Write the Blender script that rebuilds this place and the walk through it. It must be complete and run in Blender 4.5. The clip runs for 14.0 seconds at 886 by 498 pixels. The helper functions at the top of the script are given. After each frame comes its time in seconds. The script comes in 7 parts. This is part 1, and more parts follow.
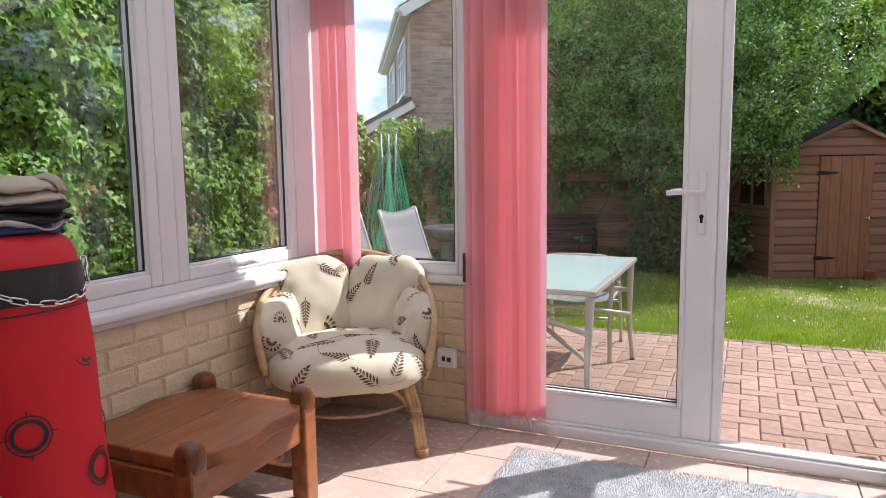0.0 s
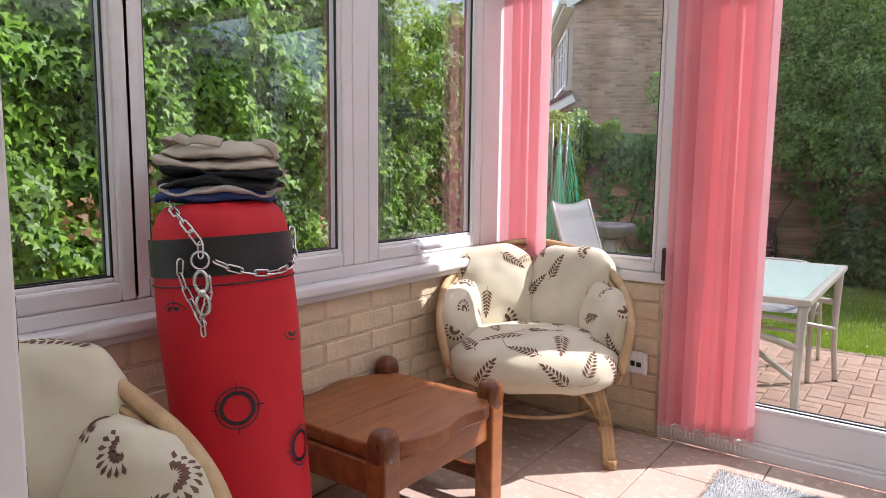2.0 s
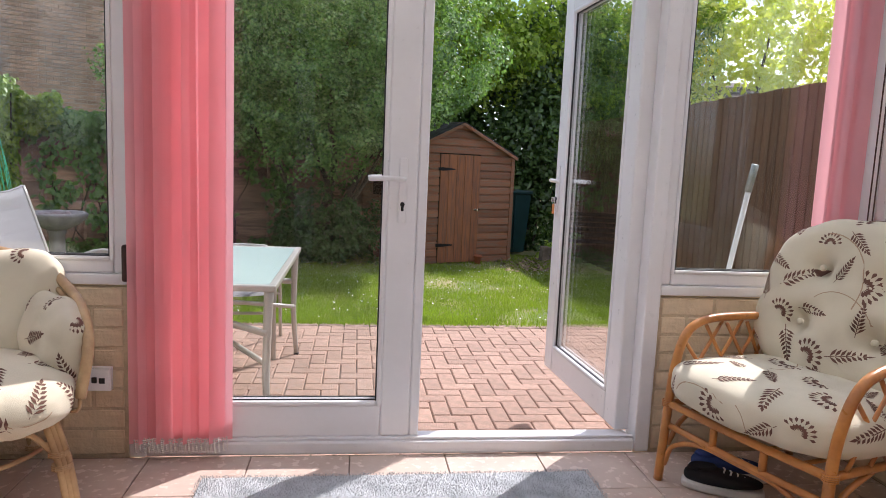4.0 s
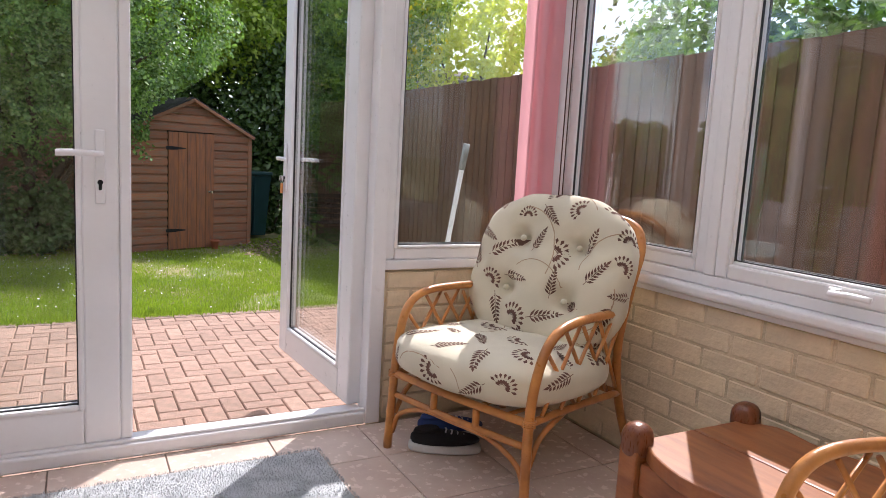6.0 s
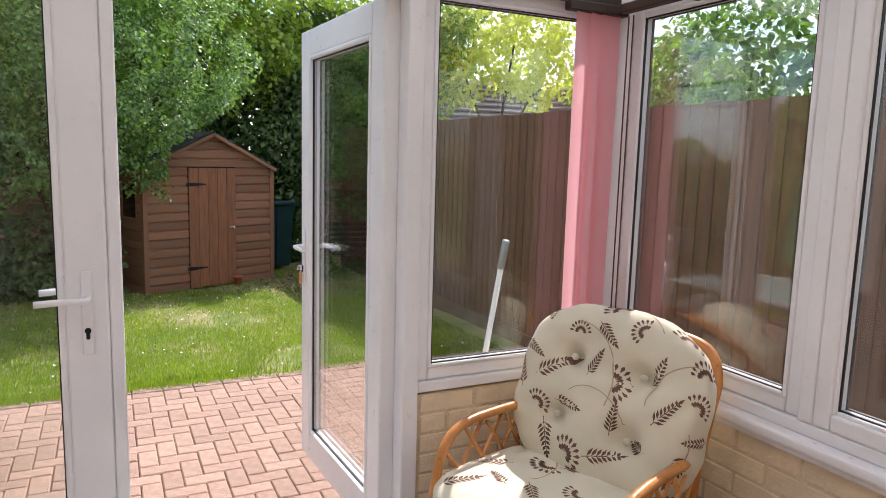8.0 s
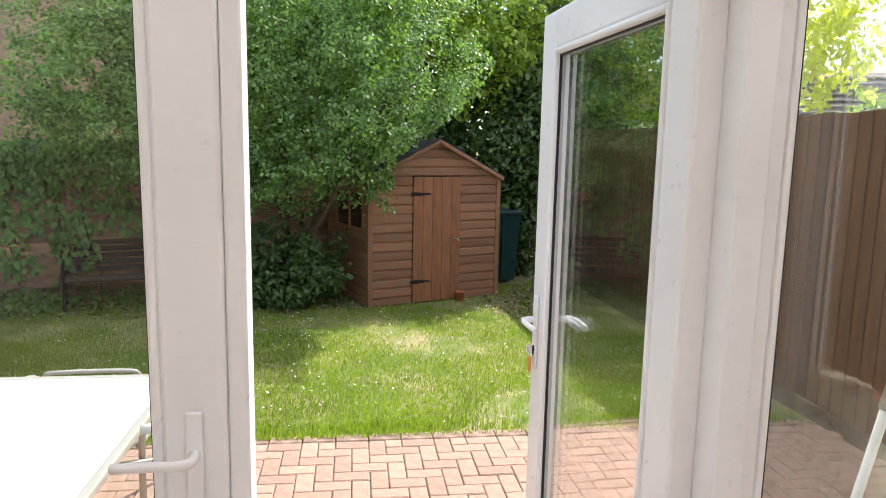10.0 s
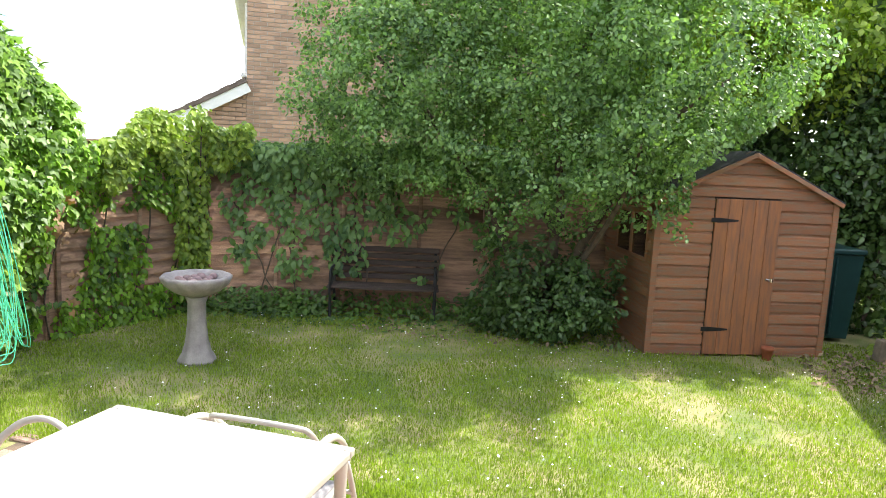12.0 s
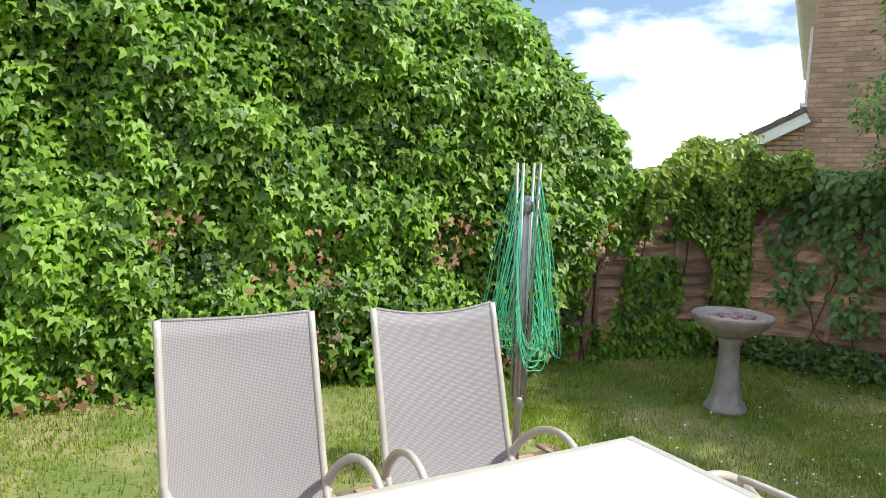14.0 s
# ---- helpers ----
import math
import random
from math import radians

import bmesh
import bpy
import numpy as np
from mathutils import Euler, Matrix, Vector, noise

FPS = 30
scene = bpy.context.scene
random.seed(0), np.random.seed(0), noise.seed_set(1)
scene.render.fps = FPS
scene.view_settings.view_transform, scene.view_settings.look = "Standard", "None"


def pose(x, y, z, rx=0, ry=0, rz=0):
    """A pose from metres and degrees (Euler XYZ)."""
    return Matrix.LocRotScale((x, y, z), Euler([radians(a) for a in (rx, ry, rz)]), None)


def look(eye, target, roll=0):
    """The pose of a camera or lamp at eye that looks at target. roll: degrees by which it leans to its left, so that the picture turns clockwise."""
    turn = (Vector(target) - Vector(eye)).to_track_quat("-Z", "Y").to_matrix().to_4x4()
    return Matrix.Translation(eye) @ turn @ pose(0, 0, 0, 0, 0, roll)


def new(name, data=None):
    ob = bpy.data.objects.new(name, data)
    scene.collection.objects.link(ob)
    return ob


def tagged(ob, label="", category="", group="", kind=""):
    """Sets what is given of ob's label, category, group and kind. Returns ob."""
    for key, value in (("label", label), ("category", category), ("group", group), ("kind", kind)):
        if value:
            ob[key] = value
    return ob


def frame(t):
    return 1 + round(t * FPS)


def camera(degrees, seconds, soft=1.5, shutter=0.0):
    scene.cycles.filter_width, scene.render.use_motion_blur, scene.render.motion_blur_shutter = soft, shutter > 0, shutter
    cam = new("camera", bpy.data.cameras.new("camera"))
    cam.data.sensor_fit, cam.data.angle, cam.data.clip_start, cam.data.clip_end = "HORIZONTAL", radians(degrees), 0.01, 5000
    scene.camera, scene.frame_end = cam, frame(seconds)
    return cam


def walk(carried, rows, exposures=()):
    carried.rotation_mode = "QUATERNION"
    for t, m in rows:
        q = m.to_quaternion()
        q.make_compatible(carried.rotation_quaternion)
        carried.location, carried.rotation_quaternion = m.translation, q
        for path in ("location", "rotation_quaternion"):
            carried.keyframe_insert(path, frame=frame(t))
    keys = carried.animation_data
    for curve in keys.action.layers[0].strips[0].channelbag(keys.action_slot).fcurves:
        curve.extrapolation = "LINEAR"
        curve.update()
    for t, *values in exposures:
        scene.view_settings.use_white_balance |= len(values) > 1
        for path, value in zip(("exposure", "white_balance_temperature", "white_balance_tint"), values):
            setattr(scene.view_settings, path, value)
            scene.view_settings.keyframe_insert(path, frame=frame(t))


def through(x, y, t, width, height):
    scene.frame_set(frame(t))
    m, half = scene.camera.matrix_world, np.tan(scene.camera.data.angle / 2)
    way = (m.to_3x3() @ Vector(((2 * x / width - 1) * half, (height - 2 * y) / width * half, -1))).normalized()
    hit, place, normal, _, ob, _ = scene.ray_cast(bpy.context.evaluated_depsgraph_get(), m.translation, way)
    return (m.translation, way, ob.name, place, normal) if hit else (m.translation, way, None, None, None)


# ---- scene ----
cam = camera(66.2, 14.0, soft=0.7)
PATH = [
    (0, (0.199, -2.758, 1.15), (-0.614, -0.946, 0.915), -0.8),
    (0.5, (0.166, -2.74, 1.151), (-0.886, -1.057, 0.911), -0.1),
    (1, (0.147, -2.729, 1.153), (-1.013, -1.117, 0.911), 0.0),
    (1.5, (0.073, -2.718, 1.13), (-1.12, -1.13, 0.898), 0.4),
    (2, (-0.054, -2.692, 1.094), (-1.227, -1.09, 0.852), 0.6),
    (2.5, (-0.143, -2.632, 1.084), (-0.999, -0.841, 0.839), 1.8),
    (3, (-0.167, -2.585, 1.101), (-0.684, -0.67, 0.846), 2.1),
    (3.5, (-0.142, -2.525, 1.108), (-0.264, -0.545, 0.855), 2.2),
    (4, (-0.123, -2.487, 1.112), (0.131, -0.519, 0.861), 2.5),
    (4.2, (-0.121, -2.48, 1.11), (0.261, -0.533, 0.856), 2.5),
    (6.3, (0.002, -2.481, 1.088), (0.982, -0.758, 0.82), 3.2),
    (6.5, (0.015, -2.491, 1.077), (1.013, -0.779, 0.808), 3.1),
    (7, (-0.006, -2.425, 1.139), (1.031, -0.736, 0.873), 2.1),
    (7.5, (0.025, -2.298, 1.308), (1.126, -0.649, 1.045), 2.0),
    (8, (0.105, -2.106, 1.47), (0.984, -0.33, 1.199), 1.6),
    (8.5, (0.179, -1.939, 1.561), (0.846, -0.074, 1.282), 1.7),
    (9, (0.19, -1.709, 1.588), (0.752, 0.19, 1.308), 1.9),
    (9.2, (0.205, -1.616, 1.592), (0.702, 0.3, 1.303), 1.8),
    (11.3, (0.459, -0.338, 1.542), (0.394, 1.641, 1.261), 1.2),
    (11.5, (0.451, -0.234, 1.534), (0.318, 1.742, 1.256), 1.5),
    (12, (0.409, -0.021, 1.524), (-0.162, 1.876, 1.25), 2.7),
    (12.5, (0.302, 0.149, 1.495), (-0.659, 1.883, 1.231), 2.6),
    (13, (0.308, 0.18, 1.476), (-0.946, 1.72, 1.239), 1.7),
    (13.5, (0.192, 0.243, 1.426), (-1.35, 1.498, 1.206), 2.0),
    (14, (0.112, 0.35, 1.347), (-1.615, 1.338, 1.144), 2.3),
]
walk(cam, [(t, look(eye, target, roll)) for t, eye, target, roll in PATH],
     [(0, 0.46, 6000, 20), (1.5, 0.60, 6050, 20), (2.6, 0.60, 6050, 20), (3.5, 0.42, 6000, 20), (4.2, 0.48, 6050, 20), (6.4, 0.54, 6100, 20), (8.0, 0.56, 6200, 18), (9.2, 0.64, 6350, 16), (11.3, 1.30, 6450, 10), (12.7, 1.34, 6450, 10), (14.0, 0.46, 6350, 9)])
from mathutils.bvhtree import BVHTree

# ---- world, sun, exposure ----
SUN = Vector((0.70, 0.70, 1.06)).normalized()
world = bpy.data.worlds.new("sky")
scene.world = world
world.use_nodes = True
wn, wl = world.node_tree.nodes, world.node_tree.links
sky = wn.new("ShaderNodeTexSky")
sky.sky_type = "NISHITA"
sky.sun_disc = False
sky.sun_elevation, sky.sun_rotation = radians(47), radians(45)
sky.air_density, sky.dust_density = 1.0, 0.6
coord = wn.new("ShaderNodeTexCoord")
cloud = wn.new("ShaderNodeTexNoise")
cloud.inputs["Scale"].default_value = 2.6
cloud.inputs["Detail"].default_value = 7
cloud.inputs["Roughness"].default_value = 0.55
stretch = wn.new("ShaderNodeMapping")
stretch.inputs["Scale"].default_value = (1, 1, 2.4)
stretch.inputs["Location"].default_value = (0.35, 0.1, 0.0)
ramp = wn.new("ShaderNodeValToRGB")
ramp.color_ramp.elements[0].position, ramp.color_ramp.elements[1].position = 0.46, 0.58
white = wn.new("ShaderNodeMix")
white.data_type = "RGBA"
white.inputs["B"].default_value = (11.0, 11.2, 11.6, 1)
wl.new(coord.outputs["Generated"], stretch.inputs["Vector"])
wl.new(stretch.outputs["Vector"], cloud.inputs["Vector"])
wl.new(cloud.outputs["Fac"], ramp.inputs["Fac"])
wl.new(ramp.outputs["Color"], white.inputs["Factor"])
wl.new(sky.outputs["Color"], white.inputs["A"])
wl.new(white.outputs["Result"], wn["Background"].inputs["Color"])
wn["Background"].inputs["Strength"].default_value = 0.135

sun = new("sun", bpy.data.lights.new("sun", "SUN"))
sun.data.energy, sun.data.angle, sun.data.color = 4.6, radians(0.6), (1.0, 0.95, 0.86)
sun.matrix_world = look(SUN * 40, (0, 0, 0))


# ---- materials ----
def material(name, base, rough=0.6, vary=0.15, scale=8.0, fine=90.0, bump=0.1, metal=0.0, other=None, spec=0.5, stretch=(1, 1, 1), island=0.0, per_object=0.0, sheen=0.0):
    """A surface with colour variation at two scales and fine relief, in metres."""
    m = bpy.data.materials.new(name)
    m.use_nodes = True
    n, l = m.node_tree.nodes, m.node_tree.links
    b = n["Principled BSDF"]
    b.inputs["Metallic"].default_value = metal
    b.inputs["Specular IOR Level"].default_value = spec
    if sheen:
        b.inputs["Sheen Weight"].default_value = sheen
    tc = n.new("ShaderNodeTexCoord")
    mp = n.new("ShaderNodeMapping")
    mp.inputs["Scale"].default_value = stretch
    l.new(tc.outputs["Object"], mp.inputs["Vector"])
    big, small = n.new("ShaderNodeTexNoise"), n.new("ShaderNodeTexNoise")
    big.inputs["Scale"].default_value, big.inputs["Detail"].default_value = scale, 6
    small.inputs["Scale"].default_value, small.inputs["Detail"].default_value = fine, 4
    for t in (big, small):
        l.new(mp.outputs["Vector"], t.inputs["Vector"])
    dark = other or tuple(c * (1 - 2.2 * vary) for c in base)
    mix = n.new("ShaderNodeMix")
    mix.data_type = "RGBA"
    mix.inputs["A"].default_value, mix.inputs["B"].default_value = (*dark, 1), (*base, 1)
    r = n.new("ShaderNodeValToRGB")
    r.color_ramp.elements[0].position, r.color_ramp.elements[1].position = 0.32, 0.62
    l.new(big.outputs["Fac"], r.inputs["Fac"])
    l.new(r.outputs["Color"], mix.inputs["Factor"])
    hsv = n.new("ShaderNodeHueSaturation")
    l.new(mix.outputs["Result"], hsv.inputs["Color"])
    val = n.new("ShaderNodeMath")
    val.operation = "MULTIPLY_ADD"
    val.inputs[1].default_value, val.inputs[2].default_value = vary * 1.6, 1 - vary * 0.8
    l.new(small.outputs["Fac"], val.inputs[0])
    out = val.outputs[0]
    for amount, node, socket in ((island, "ShaderNodeNewGeometry", "Random Per Island"), (per_object, "ShaderNodeObjectInfo", "Random")):
        if amount:
            g = n.new(node)
            k = n.new("ShaderNodeMath")
            k.operation = "MULTIPLY_ADD"
            k.inputs[1].default_value, k.inputs[2].default_value = amount, 1 - amount / 2
            l.new(g.outputs[socket], k.inputs[0])
            x = n.new("ShaderNodeMath")
            x.operation = "MULTIPLY"
            l.new(out, x.inputs[0])
            l.new(k.outputs[0], x.inputs[1])
            out = x.outputs[0]
    l.new(out, hsv.inputs["Value"])
    l.new(hsv.outputs["Color"], b.inputs["Base Color"])
    rr = n.new("ShaderNodeMapRange")
    rr.inputs["To Min"].default_value, rr.inputs["To Max"].default_value = max(rough - 0.12, 0.03), min(rough + 0.12, 1)
    l.new(small.outputs["Fac"], rr.inputs["Value"])
    l.new(rr.outputs["Result"], b.inputs["Roughness"])
    if bump:
        bp = n.new("ShaderNodeBump")
        bp.inputs["Strength"].default_value, bp.inputs["Distance"].default_value = bump, 0.01
        l.new(small.outputs["Fac"], bp.inputs["Height"])
        l.new(bp.outputs["Normal"], b.inputs["Normal"])
    return m


def leaf_material(name, base, other, rough=0.42, through=0.35):
    """Foliage: colour by leaf, some light through the blade."""
    m = bpy.data.materials.new(name)
    m.use_nodes = True
    n, l = m.node_tree.nodes, m.node_tree.links
    b, out = n["Principled BSDF"], n["Material Output"]
    g, tc, big = n.new("ShaderNodeNewGeometry"), n.new("ShaderNodeTexCoord"), n.new("ShaderNodeTexNoise")
    big.inputs["Scale"].default_value = 1.6
    l.new(tc.outputs["Object"], big.inputs["Vector"])
    add = n.new("ShaderNodeMath")
    add.operation = "MULTIPLY_ADD"
    add.inputs[1].default_value = 0.7
    l.new(g.outputs["Random Per Island"], add.inputs[0])
    l.new(big.outputs["Fac"], add.inputs[2])
    r = n.new("ShaderNodeMapRange")
    r.inputs["From Min"].default_value, r.inputs["From Max"].default_value = 0.35, 1.2
    l.new(add.outputs[0], r.inputs["Value"])
    mix = n.new("ShaderNodeMix")
    mix.data_type = "RGBA"
    mix.inputs["A"].default_value, mix.inputs["B"].default_value = (*other, 1), (*base, 1)
    l.new(r.outputs["Result"], mix.inputs["Factor"])
    l.new(mix.outputs["Result"], b.inputs["Base Color"])
    b.inputs["Roughness"].default_value = rough
    tr = n.new("ShaderNodeBsdfTranslucent")
    warm = n.new("ShaderNodeMix")
    warm.data_type, warm.blend_type = "RGBA", "MULTIPLY"
    warm.inputs["Factor"].default_value = 1
    warm.inputs["B"].default_value = (1.45, 1.7, 0.52, 1)
    l.new(mix.outputs["Result"], warm.inputs["A"])
    l.new(warm.outputs["Result"], tr.inputs["Color"])
    ms = n.new("ShaderNodeMixShader")
    ms.inputs["Fac"].default_value = through
    l.new(b.outputs[0], ms.inputs[1])
    l.new(tr.outputs[0], ms.inputs[2])
    l.new(ms.outputs[0], out.inputs["Surface"])
    return m


def glass_material(name, tint=(0.94, 0.96, 0.95), low=0.04, high=0.85):
    m = bpy.data.materials.new(name)
    m.use_nodes = True
    n, l = m.node_tree.nodes, m.node_tree.links
    lw = n.new("ShaderNodeLayerWeight")
    lw.inputs["Blend"].default_value = 0.5
    p = n.new("ShaderNodeMath")
    p.operation = "POWER"
    p.inputs[1].default_value = 1.9
    l.new(lw.outputs["Facing"], p.inputs[0])
    k = n.new("ShaderNodeMath")
    k.operation = "MULTIPLY_ADD"
    k.use_clamp = True
    k.inputs[1].default_value, k.inputs[2].default_value = high, low
    l.new(p.outputs[0], k.inputs[0])
    t, g, ms = n.new("ShaderNodeBsdfTransparent"), n.new("ShaderNodeBsdfGlossy"), n.new("ShaderNodeMixShader")
    t.inputs["Color"].default_value = (*tint, 1)
    g.inputs["Roughness"].default_value = 0.01
    l.new(k.outputs[0], ms.inputs["Fac"])
    l.new(t.outputs[0], ms.inputs[1])
    l.new(g.outputs[0], ms.inputs[2])
    l.new(ms.outputs[0], n["Material Output"].inputs["Surface"])
    return m


def cloth_through(name, base, through, rough=0.9, fine=400.0, bump=0.15, stripes=0.0):
    """Thin fabric that lets light through."""
    m = material(name, base, rough, 0.06, 5, fine, bump)
    n, l = m.node_tree.nodes, m.node_tree.links
    b = n["Principled BSDF"]
    t, ms = n.new("ShaderNodeBsdfTranslucent"), n.new("ShaderNodeMixShader")
    t.inputs["Color"].default_value = (*base, 1)
    ms.inputs["Fac"].default_value = through
    l.new(b.outputs[0], ms.inputs[1])
    l.new(t.outputs[0], ms.inputs[2])
    l.new(ms.outputs[0], n["Material Output"].inputs["Surface"])
    return m


UPVC = material("white_upvc", (0.80, 0.79, 0.80), 0.32, 0.03, 3, 40, 0.02)
CREAM = material("cream_masonry_paint", (0.80, 0.655, 0.455), 0.7, 0.08, 6, 55, 0.5, per_object=0.08)
MORTAR = material("painted_mortar", (0.70, 0.57, 0.39), 0.85, 0.12, 10, 70, 0.6)
TILE = material("pinkish_ceramic_tile", (0.62, 0.50, 0.42), 0.25, 0.10, 5, 30, 0.03, other=(0.55, 0.42, 0.35), per_object=0.06)
GROUT = material("brown_grout", (0.24, 0.17, 0.13), 0.9, 0.15, 12, 120, 0.3)
GLASS = glass_material("window_glass")
GASKET = material("black_rubber", (0.015, 0.015, 0.016), 0.5, 0.1, 10, 60, 0.05)
CHROME = material("polished_steel", (0.72, 0.72, 0.73), 0.2, 0.06, 20, 120, 0.03, metal=1.0)
PINK = cloth_through("pink_blind_fabric", (0.95, 0.49, 0.525), 0.58)
BROWN_RAIL = material("dark_brown_timber", (0.05, 0.028, 0.018), 0.55, 0.2, 5, 60, 0.2)
PAVER = material("red_concrete_paver", (0.47, 0.295, 0.22), 0.88, 0.32, 18, 110, 1.0, other=(0.34, 0.235, 0.175), per_object=0.26, island=0.12)
SAND = material("joint_sand", (0.20, 0.145, 0.10), 0.95, 0.2, 12, 200, 0.6)
HOUSE_BRICK = material("buff_brown_brick", (0.45, 0.29, 0.20), 0.85, 0.14, 3, 60, 0.5, island=0.5)
HOUSE_MORTAR = material("grey_mortar", (0.42, 0.36, 0.30), 0.9, 0.1, 4, 90, 0.4)
WHITE_PAINT = material("white_painted_board", (0.80, 0.80, 0.79), 0.5, 0.05, 3, 40, 0.05)
ROOF_TILE = material("brown_grey_roof_tile", (0.17, 0.13, 0.11), 0.85, 0.2, 4, 60, 0.4, island=0.4)
SHED_BOARD = material("red_brown_stained_shiplap", (0.315, 0.125, 0.058), 0.7, 0.3, 5, 34, 0.5, other=(0.24, 0.155, 0.10), stretch=(1, 1, 9), per_object=0.4)
SHED_DOOR = material("worn_orange_brown_boards", (0.35, 0.135, 0.055), 0.7, 0.22, 4, 40, 0.3, other=(0.20, 0.10, 0.06), stretch=(9, 9, 1), per_object=0.15)
FENCE_BROWN = material("brown_fence_board", (0.19, 0.098, 0.050), 0.8, 0.2, 3, 40, 0.3, other=(0.11, 0.066, 0.043), stretch=(6, 6, 0.7), per_object=0.3, island=0.3)
LAP_BOARD = material("weathered_lap_board", (0.36, 0.215, 0.14), 0.85, 0.32, 4, 30, 0.6, other=(0.19, 0.115, 0.08), stretch=(1, 1, 8), per_object=0.8, island=0.25)
FELT = material("black_roof_felt", (0.04, 0.04, 0.042), 0.9, 0.2, 10, 200, 0.5)
GRASS_SOIL = material("lawn_soil_and_moss", (0.14, 0.185, 0.045), 0.95, 0.3, 2.4, 45, 0.9, other=(0.33, 0.28, 0.135))
BARK = material("grey_brown_bark", (0.11, 0.08, 0.055), 0.9, 0.25, 14, 90, 0.8)
IRON = material("black_iron", (0.02, 0.02, 0.022), 0.5, 0.2, 12, 90, 0.2, metal=0.3)
POLY = cloth_through("opal_polycarbonate", (0.90, 0.90, 0.89), 0.62, 0.4, 60, 0.02)


# ---- mesh helpers ----
def part(name, bm, mat, parent=None, label="", smooth=False):
    me = bpy.data.meshes.new(name)
    bmesh.ops.recalc_face_normals(bm, faces=bm.faces)
    bm.to_mesh(me)
    bm.free()
    me.materials.append(mat)
    if smooth:
        me.shade_smooth()
    ob = new(name, me)
    if parent:
        ob.parent = parent
    if label:
        ob["label"] = label
    return ob


def share(name, me, m, parent=None):
    """Another object on mesh data that exists already."""
    ob = new(name, me)
    ob.parent = parent
    ob.matrix_basis = m
    return ob


def thing(name, label, category, m=None, group="", kind=""):
    ob = new(name)
    ob.empty_display_size = 0.05
    if m is not None:
        ob.matrix_basis = m
    return tagged(ob, label, category, group, kind)


def box(bm, a, b, bevel=0.0, seg=1, m=None):
    """A box between two corners, its edges bevelled."""
    vs = bmesh.ops.create_cube(bm, size=1.0)["verts"]
    c = [(p + q) / 2 for p, q in zip(a, b)]
    d = [abs(q - p) for p, q in zip(a, b)]
    for v in vs:
        v.co = Vector((c[0] + v.co.x * d[0], c[1] + v.co.y * d[1], c[2] + v.co.z * d[2]))
    if bevel:
        es = {e for v in vs for e in v.link_edges}
        r = bmesh.ops.bevel(bm, geom=list(es), offset=min(bevel, 0.45 * min(d)), segments=seg, affect="EDGES", profile=0.5)
        vs = list({v for f in r["faces"] for v in f.verts} | {v for v in vs if v.is_valid})
    if m is not None:
        for v in vs:
            v.co = m @ v.co
    return vs


def boxed(a, b, bevel=0.0, seg=1, m=None):
    bm = bmesh.new()
    box(bm, a, b, bevel, seg, m)
    return bm


def prism(bm, outline, depth_vec):
    """A plane outline swept along a vector."""
    d = Vector(depth_vec)
    lo = [bm.verts.new(Vector(p)) for p in outline]
    hi = [bm.verts.new(Vector(p) + d) for p in outline]
    bm.faces.new(lo)
    bm.faces.new(hi[::-1])
    for i in range(len(lo)):
        j = (i + 1) % len(lo)
        bm.faces.new((lo[i], hi[i], hi[j], lo[j]))


def tube(bm, pts, r, seg=8, closed=False, flat=1.0):
    """A round bar along points; r may be one radius or one for each point."""
    pts = [Vector(p) for p in pts]
    n = len(pts)
    rs = r if isinstance(r, (list, tuple)) else [r] * n
    rings, side = [], None
    for i, p in enumerate(pts):
        a = pts[(i - 1) % n] if closed or i else p
        b = pts[(i + 1) % n] if closed or i < n - 1 else p
        t = (b - a).normalized()
        if side is None:
            side = t.orthogonal().normalized()
        side = (side - t * side.dot(t)).normalized()
        up = t.cross(side)
        rings.append([bm.verts.new(p + rs[i] * (math.cos(w) * side + flat * math.sin(w) * up)) for w in (2 * math.pi * k / seg for k in range(seg))])
    for i in range(n if closed else n - 1):
        a, b = rings[i], rings[(i + 1) % n]
        for k in range(seg):
            bm.faces.new((a[k], a[(k + 1) % seg], b[(k + 1) % seg], b[k]))
    if not closed:
        bm.faces.new(rings[0][::-1])
        bm.faces.new(rings[-1])


def smooth_path(pts, steps=6):
    """Points of a smooth curve through the given ones."""
    p = [Vector(q) for q in pts]
    p = [2 * p[0] - p[1]] + p + [2 * p[-1] - p[-2]]
    out = []
    for i in range(1, len(p) - 2):
        for k in range(steps):
            t = k / steps
            a, b, c, d = p[i - 1 : i + 3]
            out.append(0.5 * (2 * b + (c - a) * t + (2 * a - 5 * b + 4 * c - d) * t * t + (3 * b - a - 3 * c + d) * t**3))
    return out + [p[-2]]


def lathe(bm, profile, seg=24, at=(0, 0, 0), wob=None):
    """A turned body from (radius, height) pairs."""
    rings = []
    for r, z in profile:
        ring = []
        for k in range(seg):
            w = 2 * math.pi * k / seg
            q = r * (wob(w, z) if wob else 1)
            ring.append(bm.verts.new((at[0] + q * math.cos(w), at[1] + q * math.sin(w), at[2] + z)))
        rings.append(ring)
    for a, b in zip(rings, rings[1:]):
        for k in range(seg):
            bm.faces.new((a[k], a[(k + 1) % seg], b[(k + 1) % seg], b[k]))
    bm.faces.new(rings[0][::-1])
    bm.faces.new(rings[-1])


